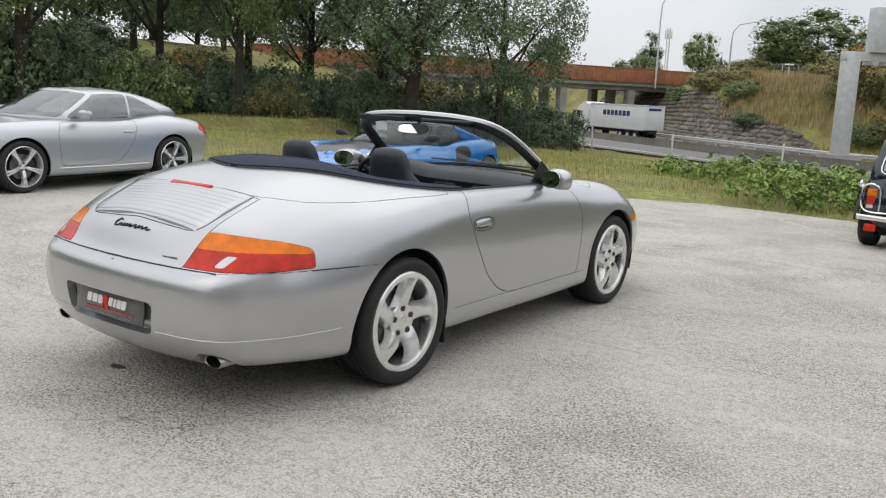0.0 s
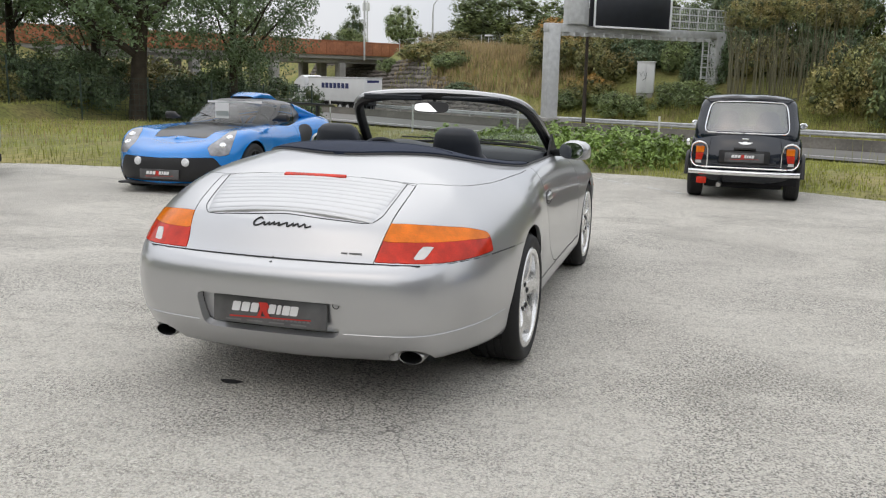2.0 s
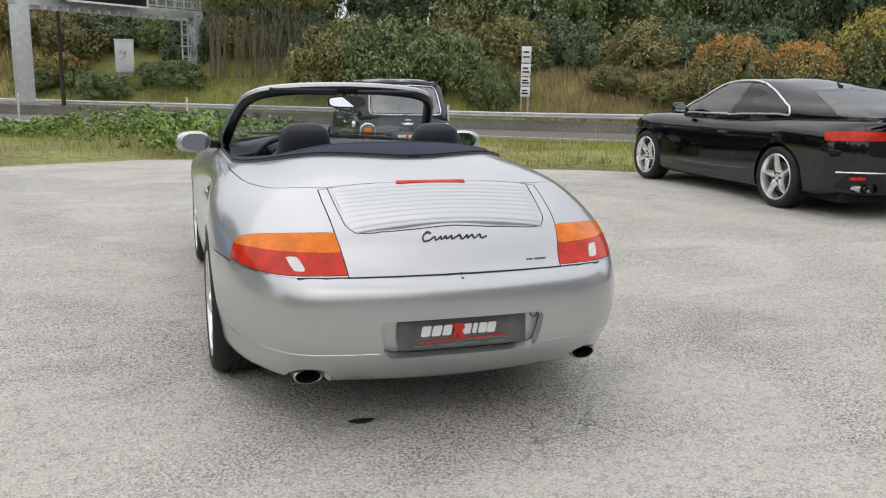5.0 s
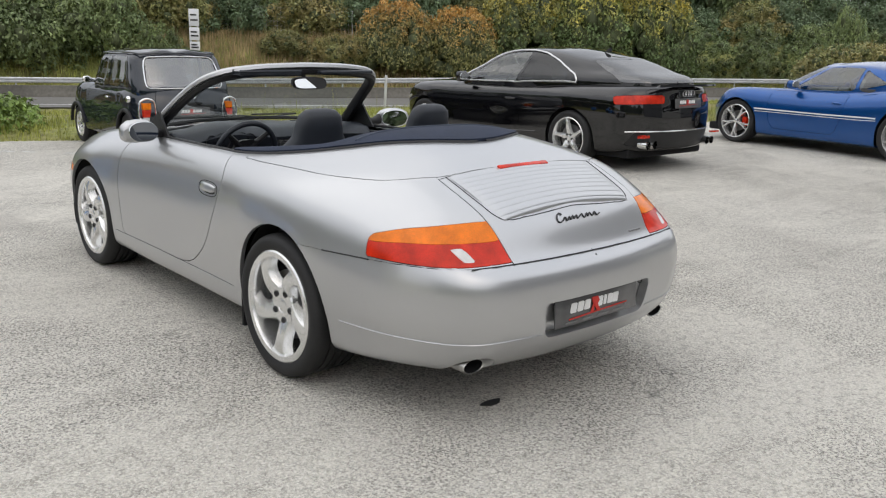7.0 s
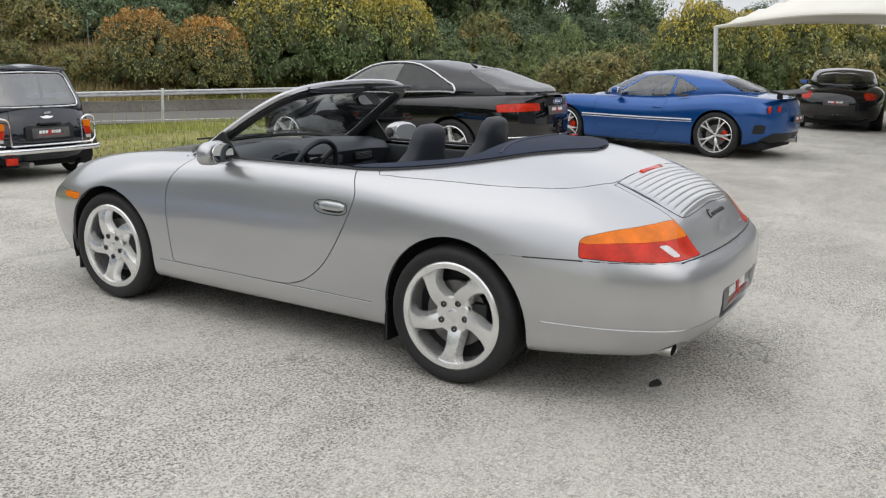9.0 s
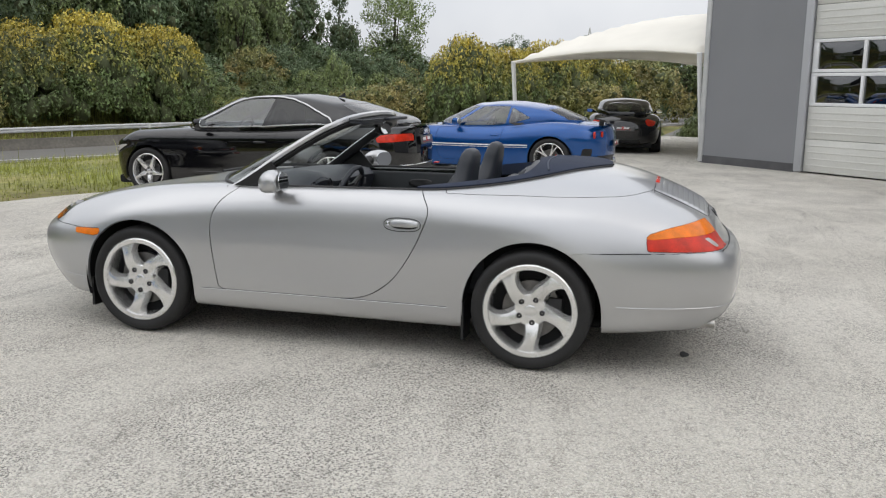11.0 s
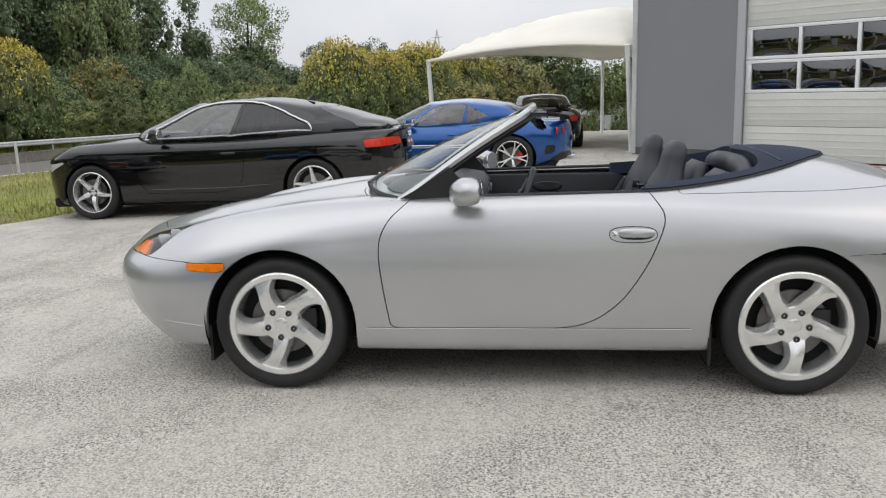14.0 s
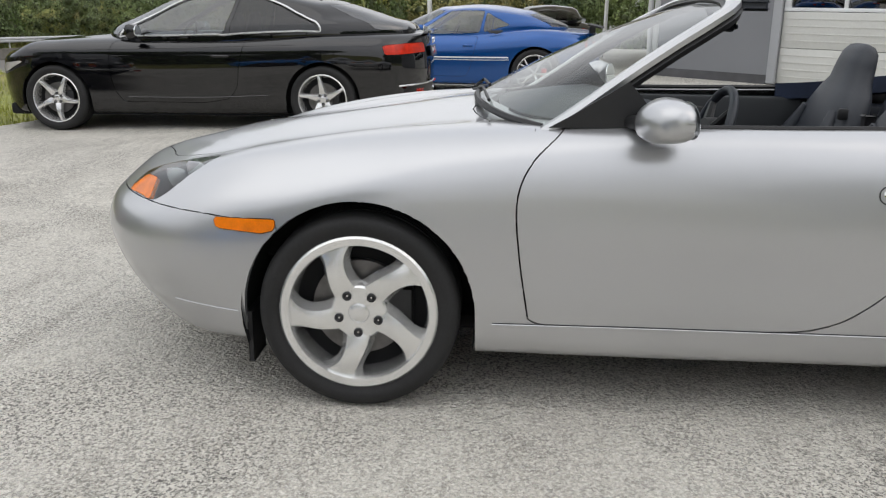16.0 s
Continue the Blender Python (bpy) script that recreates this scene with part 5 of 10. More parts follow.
for s in (1, -1):
    DOORS[s] = SKIN.emit("door", SILVER, HERO, "door", side=s, gap=0.0032)
    lamp = LAMPS[s] = SKIN.emit("tail_lamp", RED_LENS, HERO, "tail_lamp", side=s, gap=0.0012, push=0.001, label="red and amber tail lamp")
    SKIN.emit("amber_lens", AMBER, lamp, side=s, gap=0.0005, push=0.001)
    SKIN.emit("clear_lens", CLEAR_LENS, lamp, side=s, gap=0.0005, push=0.001)
    head = SKIN.emit("head_lamp", PANE, HERO, "head_lamp", side=s, gap=0.001, label="clear head lamp cover")
    SKIN.emit("turn_lens", AMBER, head, side=s, gap=0.0005)
    SKIN.emit("side_marker", AMBER, HERO, "side_marker", side=s, gap=0.001, push=0.002, label="amber side marker")
    for (px, py, r) in ((0.56, 2.96, 0.052), (0.50, 3.06, 0.04)):
        bm = bmesh.new()
        c, n = SKIN.place("xy", (px, py), where=lambda v: v[:, 2] > 0.6)
        lathe(bm, [(-0.05, 0.01), (-0.03, r * 0.7), (0.0, r)], 24, "y")
        part("reflector", bm, LAMP_GREY, head, m=pose(s * c.x, c.y - 0.02, c.z - 0.03, -25, 0, 0))
SKIN.emit("fuel_flap", SILVER, HERO, "fuel_flap", side=1, gap=0.0024)
SKIN.emit("fuel_flap", SILVER, HERO, "wing_infill", side=-1, gap=-0.0024, depth=0.003)

# the wheel housings
for s in (1, -1):
    for (hx, hy, hz), r in ((HUB_F, 0.375), (HUB_R, 0.38)):
        bm = bmesh.new()
        pts = [(r * math.cos(math.pi * i / 20), r * math.sin(math.pi * i / 20)) for i in range(-2, 23)]
        a = [bm.verts.new((0.0, p, q)) for p, q in pts]
        b = [bm.verts.new((-0.36, p, q)) for p, q in pts]
        for i in range(len(pts) - 1):
            bm.faces.new((a[i], a[i + 1], b[i + 1], b[i]))
        c = bm.verts.new((-0.36, 0, 0))
        for i in range(len(pts) - 1):
            bm.faces.new((b[i], b[i + 1], c))
        part("wheel_housing", bm, DARK, HERO, m=pose(s * 0.83, hy, hz, 0, 0, 0) @ Matrix.Diagonal((s, 1, 1, 1)))
    part("mud_flap", boxed(s * 0.70, 0.36, 0.13, s * 0.85, 0.375, 0.33, 0.004), TRIM, HERO)
    part("mud_flap", boxed(s * 0.66, 2.70, 0.13, s * 0.80, 2.715, 0.30, 0.004), TRIM, HERO)
part("underbody", boxed(-0.60, -0.50, 0.185, 0.60, 2.80, 0.24, 0.02), DARK, HERO)
# the dark joint between body and rear bumper
for s in (1, -1):
    bm = bmesh.new()
    line = []
    for y in np.linspace(-0.345, -0.60, 14):
        z = float(np.interp(-y, [0.14, 0.56, 0.80], [0.640, 0.655, 0.658]))
        q, _ = SKIN.place("yz", (y, z), where=right_side)
        line.append((s * (q.x + 0.0016), y, z))
    line = [(sum(line[k][0] for k in range(max(0, i - 1), min(14, i + 2))) / (min(14, i + 2) - max(0, i - 1)), p[1], p[2]) for i, p in enumerate(line)]
    tube(bm, line, 0.0030, 6)
    part("bumper_joint", bm, TRIM, HERO)
ys = []
for x in np.linspace(-0.62, 0.62, 63):
    q, _ = SKIN.place("xz", (abs(x), 0.6570), where=lambda v: v[:, 1] < -0.6)
    ys.append((x, q.y))
bm = bmesh.new()
tube(bm, [(x, sum(k[1] for k in ys[max(0, i - 2):i + 3]) / len(ys[max(0, i - 2):i + 3]) - 0.0012, 0.6570) for i, (x, _) in enumerate(ys)], 0.0030, 6)
part("bumper_joint", bm, TRIM, HERO)
# near-black boxes added inside the body, so that the panel gaps look shaded
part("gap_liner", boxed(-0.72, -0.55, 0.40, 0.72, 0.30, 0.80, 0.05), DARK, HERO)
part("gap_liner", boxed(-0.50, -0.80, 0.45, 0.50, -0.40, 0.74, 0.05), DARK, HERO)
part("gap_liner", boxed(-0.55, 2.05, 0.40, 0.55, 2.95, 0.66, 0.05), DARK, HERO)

KIT_F = wheel_kit(0.319, 0.246, 0.225, spokes=5, twist=-0.30, waist=0.025, foot=0.040, root=0.056, flare=0.055, dish=0.014, lip=0.028, crown=0.014, hub=0.082)
KIT_R = wheel_kit(0.321, 0.248, 0.265, spokes=5, twist=-0.30, waist=0.025, foot=0.040, root=0.056, flare=0.055, dish=0.032, lip=0.028, crown=0.014, hub=0.082)
for s, sp in ((1, 20), (-1, 8)):
    put_wheel(HERO, KIT_F, s * HUB_F[0], HUB_F[1], HUB_F[2], s, sp + 12)
    put_wheel(HERO, KIT_R, s * HUB_R[0], HUB_R[1], HUB_R[2], s, sp)


def along(pts, where=None, axes="xy", lift=0.0):
    """Places on the car's skin under points of a projection; x may be negative."""
    out = []
    for p in pts:
        a = (abs(p[0]), p[1]) if axes[0] == "x" else p
        c, n = SKIN.place(axes, a, where=where)
        c = c + n * lift
        if axes[0] == "x":
            c.x = abs(p[0]) + n.x * lift
            if p[0] < 0:
                c.x = -c.x
        out.append(c)
    return out


UP = lambda v: v[:, 2] > 0.62
# louvres of the engine lid: soft ridges on a slab that stands proud at its lower edge
GR0, GR1, LOUVRES = -0.600, -0.858, 9
near = SKIN.V[(SKIN.V[:, 1] < -0.54) & (SKIN.V[:, 1] > -0.91) & (SKIN.V[:, 0] < 0.47) & (SKIN.V[:, 2] > 0.74)]
lid_terms = lambda x, y: np.stack([np.ones_like(x), x ** 2, x ** 4, y, y ** 2, y ** 3, x ** 2 * y, x ** 2 * y ** 2], -1)
LID_FIT = np.linalg.lstsq(lid_terms(near[:, 0], near[:, 1]), near[:, 2], rcond=None)[0]


def lid_point(x, y, lift):
    z = float(lid_terms(np.array(abs(x)), np.array(y)) @ LID_FIT)
    k = (float(lid_terms(np.array(abs(x)), np.array(y + 0.01)) @ LID_FIT) - z) / 0.01
    n = Vector((0, -k, 1)).normalized()
    return Vector((x, y, z)) + n * lift


def ridge_mesh(profile, w0, w1):
    """A strip across the lid; profile: (y, lift) from its front edge to its rear edge."""
    bm = bmesh.new()
    rows = []
    for u in np.linspace(-1, 1, 33):
        q = []
        for y, lift in profile:
            f = (y - GR1) / (GR0 - GR1)
            w = w1 + (w0 - w1) * f
            end = min(1.0, (1 - abs(u)) * w / 0.012)
            q.append(bm.verts.new(lid_point(u * w, y, lift * end + 0.0004 * (1 - end))))
        rows.append(q)
    for a, b in zip(rows, rows[1:]):
        for j in range(len(profile) - 1):
            bm.faces.new((a[j], a[j + 1], b[j + 1], b[j]))
    bmesh.ops.recalc_face_normals(bm, faces=bm.faces[:])
    return bm


for i in range(LOUVRES):
    ya, yb = GR0 + (GR1 - GR0) * i / LOUVRES, GR0 + (GR1 - GR0) * (i + 1) / LOUVRES
    base = lambda y: 0.002 + 0.007 * (y - GR0) / (GR1 - GR0)
    prof = [(ya + (yb - ya) * t, base(ya + (yb - ya) * t) + h) for t, h in ((0.0, 0.0), (0.15, 0.0008), (0.40, 0.0020), (0.65, 0.0027), (0.85, 0.0024), (0.95, 0.0012), (1.0, 0.0))]
    part("slat", ridge_mesh(prof, 0.428, 0.402), SILVER, LID)
part("lower_lip", ridge_mesh([(GR1, 0.008), (GR1 - 0.004, 0.0105), (GR1 - 0.012, 0.0095), (GR1 - 0.018, 0.005), (GR1 - 0.020, -0.002)], 0.428, 0.402), SILVER, LID)
edge = smooth_loop([(.438, -.592), (.432, -.68), (.424, -.77), (.414, -.835), (.385, -.872), (.33, -.883), (.2, -.887), (0, -.888)], 5, False)
edge = [tuple(p) for p in edge]
edge += [(-p[0], p[1]) for p in edge[-2::-1]]
bm = bmesh.new()
tube(bm, along(edge, UP, lift=0.0003), 0.0021, 6)
part("grille_seam", bm, TRIM, LID)
# third brake lamp in its raised housing
c, n = SKIN.place("xy", (0.0, -0.572), where=UP)
m = pose(0, c.y, c.z, 28)
h = part("brake_lamp_housing", boxed(-0.168, -0.038, -0.03, 0.168, 0.004, -0.003, 0.003), SILVER, HERO, m=m)
part("brake_lamp", boxed(-0.151, -0.042, -0.014, 0.151, -0.018, 0.0115, 0.005), RED_LENS, h, "red high brake lamp")
# a flowing script drawn as one dark stroke
bm = bmesh.new()
sc = [(-.118, .016), (-.135, .022), (-.15, .006), (-.14, -.012), (-.115, -.008), (-.10, .004), (-.088, -.01), (-.072, .004), (-.066, -.008), (-.05, .006), (-.044, -.006),
      (-.026, .006), (-.02, -.008), (-.004, .0), (.012, .007), (.02, -.006), (.03, -.008), (.044, .006), (.05, -.006), (.066, .006), (.08, -.008), (.10, .006), (.112, -.008), (.135, -.002)]
lp = [(0.008 + x * 0.93 + 0.45 * z, z * 0.86 - 0.005) for x, z in smooth_loop(sc, 4, False)]
pts = []
for x, z in lp:
    q, n2 = SKIN.place("xz", (abs(x), 0.787 + z), where=lambda v: v[:, 1] < -0.7)
    pts.append(Vector((x, q.y, 0.787 + z)) + n2 * 0.003)
tube(bm, pts, 0.0034, 5)
part("script_badge", bm, LETTER_BLACK, LID, "dark flowing script stroke")
bm = bmesh.new()
for x0, z0 in ((0.30, .690), (0.335, .690), (0.36, .690)):
    q, n2 = SKIN.place("xz", (x0, z0), where=lambda v: v[:, 1] < -0.7)
    box(bm, x0 - 0.012, q.y - 0.004, z0 - 0.003, x0 + 0.014, q.y + 0.01, z0 + 0.003)
part("small_badge", bm, DARK_ALLOY, LID)
# plate, its lamp cover and the key cap beside it
dealer_plate(HERO, pose(0, -1.056, 0.434, -4), 0.52, 0.112)
bm = bmesh.new()
tube(bm, [(0.295 + 0.014 * math.cos(a), -1.045, 0.487 + 0.014 * math.sin(a)) for a in np.linspace(0, 6.283, 18)[:-1]], 0.002, 5, closed=True)
part("cap_ring", bm, TRIM, HERO)
for x in (-0.11, 0.11):
    part("plate_lamp", boxed(x - 0.05, -1.055, 0.500, x + 0.05, -1.03, 0.509, 0.002), TRIM, HERO)
# exhaust tips
for s in (1, -1):
    bm = bmesh.new()
    prof = [(-1.012, 0.037), (-1.015, 0.040), (-1.011, 0.043), (-0.90, 0.042), (-0.80, 0.03)]
    lathe(bm, prof, 28, "y")
    ins = [(-1.011, 0.037), (-0.93, 0.035), (-0.92, 0.001)]
    bmesh.ops.scale(bm, vec=(1.30, 1, 0.70), verts=bm.verts[:])
    bmesh.ops.recalc_face_normals(bm, faces=bm.faces[:])
    tip = part("exhaust_tip", bm, STEEL, HERO, "oval steel exhaust tip", m=pose(s * 0.580, 0.075, 0.266))
    bm = bmesh.new()
    lathe(bm, ins, 28, "y")
    bmesh.ops.scale(bm, vec=(1.30, 1, 0.70), verts=bm.verts[:])
    part("bore", bm, DARK, tip)


def skin_line(z, u0, u1, lift=0.0008, r=0.0024, mat=None, name="crease", n=80):
    """A thin bead along the skin at one height, for a stretch of its length, on both sides."""
    S = SKIN.V.reshape(150, 360, 3)
    N = SKIN.normals().reshape(150, 360, 3)
    for s in (1, -1):
        pts = []
        for u in np.linspace(u0, u1, n):
            col = S[:94, int(u)]
            k = int(np.argmax(col[:, 2] > z(col[54, 1])))
            a, b = col[k - 1], col[k]
            t = (z(col[54, 1]) - a[2]) / max(b[2] - a[2], 1e-6)
            p = a + (b - a) * min(max(t, 0), 1) + N[k, int(u)] * lift
            pts.append(Vector((p[0] * s, p[1], p[2])))
        keep = [pts[0]]
        for p in pts[1:]:
            if (p - keep[-1]).length > 0.008:
                keep.append(p)
        bm = bmesh.new()
        tube(bm, keep, r, 6)
        part(name, bm, mat or SILVER, HERO)


GRIDU = SKIN.V.reshape(150, 360, 3)[54, :, 1]
u_of = lambda y: int(np.argmin(np.abs(GRIDU - y)))
u_x = lambda x: 180 + int(np.argmin(np.abs(SKIN.V.reshape(150, 360, 3)[54, 180:, 0] - x)))
skin_line(lambda y: 0.372 + 0.0 * y, u_of(-0.44), u_x(0.34), name="bumper_crease", r=0.003)
skin_line(lambda y: 0.300, u_of(1.94), u_of(0.45), name="sill_crease", r=0.0024, n=160)
# a dark bead draws the shadow line between door bottom and sill
skin_line(lambda y: 0.3045, u_of(1.94), u_of(0.45), lift=0.0, name="sill_joint", r=0.0016, mat=TRIM, n=160)
skin_line(lambda y: 0.305 + 0.02 * (y - 2.72), u_of(3.0), u_of(2.74), name="bumper_crease", r=0.002)
# door handles and locks
for s in (1, -1):
    c, n = SKIN.place("yz", (0.715, 0.736), where=right_side)
    m = on_surface((s * c.x, c.y, c.z), (s * n.x, n.y, n.z))
    bm = bmesh.new()
    lp = [(0.105 * math.copysign(abs(math.cos(a)) ** 0.75, math.cos(a)), 0.036 * math.copysign(abs(math.sin(a)) ** 0.75, math.sin(a))) for a in np.linspace(0, 2 * math.pi, 36)[:-1]]
    tube(bm, [(p, -0.0008, q) for p, q in lp], 0.0022, 5, closed=True)
    part("handle_seam", bm, TRIM, DOORS[s], m=m)
    bm = bmesh.new()
    k = 0.72
    prism(bm, [(-0.012 * s + p * k, q * 0.66) for p, q in lp], 0.004, pose(0, -0.001, 0))
    part("handle_recess", bm, TRIM, DOORS[s], m=m)
    bm = bmesh.new()
    stack(bm, [((-0.092 * s + 0.0, -0.004, 0.006), (0, 0.006, 0), (0, 0, 0.012)), ((-0.06 * s, -0.012, 0.006), (0, 0.008, 0), (0, 0, 0.02)), ((0.0, -0.014, 0.007), (0, 0.008, 0), (0, 0, 0.021)),
               ((0.045 * s, -0.012, 0.006), (0, 0.008, 0), (0, 0, 0.02)), ((0.064 * s, -0.004, 0.006), (0, 0.006, 0), (0, 0, 0.012))], 14)
    part("door_handle", bm, SILVER, DOORS[s], m=m)
    bm = bmesh.new()
    lathe(bm, [(0.002, 0.013), (-0.002, 0.012), (-0.003, 0.0005)], 18, "y")
    part("lock", bm, CHROME, DOORS[s], m=m @ pose(0.082 * s, 0, 0.004))

# the folded top under its cover
TOP = SKIN.emit("tonneau", CANVAS, HERO, "folded_top", push=0.014, gap=0.002, depth=0.07, label="navy canvas folded top")
bm = bmesh.new()
tube(bm, along([(x, 0.020 - 0.06 * (abs(x) / 0.54) ** 3) for x in np.linspace(-0.47, 0.47, 33)], lambda v: v[:, 2] > 0.9, lift=0.015), 0.0055, 6)
part("piping", bm, material("grey_blue_piping", (0.03, 0.042, 0.07), 0.6), TOP)
# the folded hood's soft front roll, in front of its cover
bm = bmesh.new()
stack(bm, [((x, 0.115 + 0.012 * math.sin(9 * x), 0.985 - 0.10 * (abs(x) / 0.52) ** 3), (0, 0.045 + 0.006 * math.sin(23 * x), 0.006), (0, -0.012, 0.052)) for x in np.linspace(-0.52, 0.52, 23)], 14, 2.4)
part("hood_roll", bm, LEATHER, TOP, "grey folds of the lowered hood")
bm = bmesh.new()
rim_pts = [p for p in COCKPIT if p[0] > 0.01 and p[1] < 1.9]
tube(bm, along([p for p in rim_pts], lambda v: v[:, 2] > .8, lift=0.0), 0.009, 6)
tube(bm, [Vector((-q.x, q.y, q.z)) for q in along([p for p in rim_pts], lambda v: v[:, 2] > .8)], 0.009, 6)
part("belt_seal", bm, TRIM, HERO)

# windscreen, its frame, and the mirror on it
FRAME = [(.700, 1.80, .880), (.683, 1.70, .945), (.655, 1.545, 1.055), (.625, 1.41, 1.145), (.59, 1.30, 1.212), (.535, 1.225, 1.255), (.44, 1.185, 1.282), (.25, 1.155, 1.301), (0, 1.147, 1.308)]
FR = smooth_loop(FRAME, 6, False)


def frame_bar(offsets, name, mat, label=""):
    """A bar of given section swept round the screen's edge; offsets: (inward, forward)."""
    bm = bmesh.new()
    full = [Vector(p) for p in FR] + [Vector((-p[0], p[1], p[2])) for p in FR[-2::-1]]
    mid = Vector((0, 1.62, 1.05))
    fwd = Vector((0, 0.52, 0.854)).normalized()
    rings = []
    for i, p in enumerate(full):
        d = (full[min(i + 1, len(full) - 1)] - full[max(i - 1, 0)]).normalized()
        inn = fwd.cross(d).normalized()
        if inn.dot(mid - p) < 0:
            inn = -inn
        out = d.cross(inn).normalized()
        if out.dot(fwd) < 0:
            out = -out
        rings.append([bm.verts.new(p + inn * a + out * b) for a, b in offsets])
    k = len(offsets)
    for a, b in zip(rings, rings[1:]):
        for j in range(k):
            bm.faces.new((a[j], a[(j + 1) % k], b[(j + 1) % k], b[j]))
    bm.faces.new(rings[0]), bm.faces.new(rings[-1])
    bmesh.ops.recalc_face_normals(bm, faces=bm.faces[:])
    return part(name, bm, mat, HERO, label)


frame_bar([(-.012, -.02), (-.016, -.004), (-.008, .010), (.012, .014), (.030, .011), (.034, .004), (.02, -.01), (.0, -.022)], "windscreen_frame", SILVER)
frame_bar([(.0, -.021), (.018, -.012), (.036, .003), (.050, .002), (.052, -.02), (.036, -.045), (.008, -.050), (-.008, -.034)], "frame_lining", TRIM, "black padded frame lining")
BASE = smooth_loop([(.672, 1.80, .892), (.60, 1.885, .905), (.45, 1.955, .917), (.25, 2.0, .924), (0, 2.012, .926)], 12, False)
bm = bmesh.new()
cols = []
U = np.linspace(0, 1, 33)
fr = np.array([(p[0] * 0.955, p[1] + 0.012, p[2] - 0.02) for p in FR])
pick = lambda arr, u: np.array([np.interp(u * (len(arr) - 1), np.arange(len(arr)), arr[:, k]) for k in range(3)])
for u in U:
    b = pick(np.array(BASE), u)
    # the upper edge: the pillar's stretch first, then the header
    t = pick(fr, 0.36 + 0.64 * u) if u > 0 else pick(fr, 0.36)
    c = []
    for r in range(11):
        k = r / 10
        side = pick(fr, 0.02 + 0.34 * k)
        p = b * (1 - k) + t * k
        if u < 0.25:
            w = (1 - u / 0.25) ** 2
            p = p * (1 - w) + side * w
        c.append(p + np.array([0, 0.035, 0.05]) * math.sin(math.pi * k) * (u ** 0.6) * 0.5)
    cols.append(c)
for s in (1, -1):
    vs = [[bm.verts.new((s * q[0], q[1], q[2])) for q in c] for c in cols]
    for i in range(len(vs) - 1):
        for r in range(10):
            bm.faces.new((vs[i][r], vs[i + 1][r], vs[i + 1][r + 1], vs[i][r + 1]))
bmesh.ops.remove_doubles(bm, verts=bm.verts[:], dist=0.0008)
bmesh.ops.recalc_face_normals(bm, faces=bm.faces[:])
part("windscreen", bm, PANE, HERO, "clear windscreen").visible_shadow = False
bm = bmesh.new()
tube(bm, [Vector(p) for p in BASE] + [Vector((-p[0], p[1], p[2])) for p in BASE[-2::-1]], 0.012, 6)
part("windscreen_seal", bm, TRIM, HERO)
bm = bmesh.new()
for s in (1,):
    stack(bm, [((0, 1.10, 1.205), (0.115, 0, 0), (0, 0.01, 0.034)), ((0, 1.13, 1.21), (0.105, 0, 0), (0, 0.006, 0.03)), ((0, 1.145, 1.212), (0.06, 0, 0), (0, 0.004, 0.016))], 24, 3.5)
mir = part("rear_view_mirror", bm, TRIM, HERO)
bm = bmesh.new()
stack(bm, [((0, 1.0985, 1.205), (0.107, 0, 0), (0, 0.009, 0.028)), ((0, 1.102, 1.205), (0.107, 0, 0), (0, 0.009, 0.028))], 24, 3.5)
part("mirror_glass", bm, MIRROR, mir, m=pose(0, 1.10, 1.205, -7, 0, 8) @ pose(0, -1.10, -1.205))
bm = bmesh.new()
tube(bm, [(0, 1.14, 1.212), (0, 1.165, 1.25), (0, 1.17, 1.29)], 0.012, 8)
part("mirror_stalk", bm, TRIM, mir)
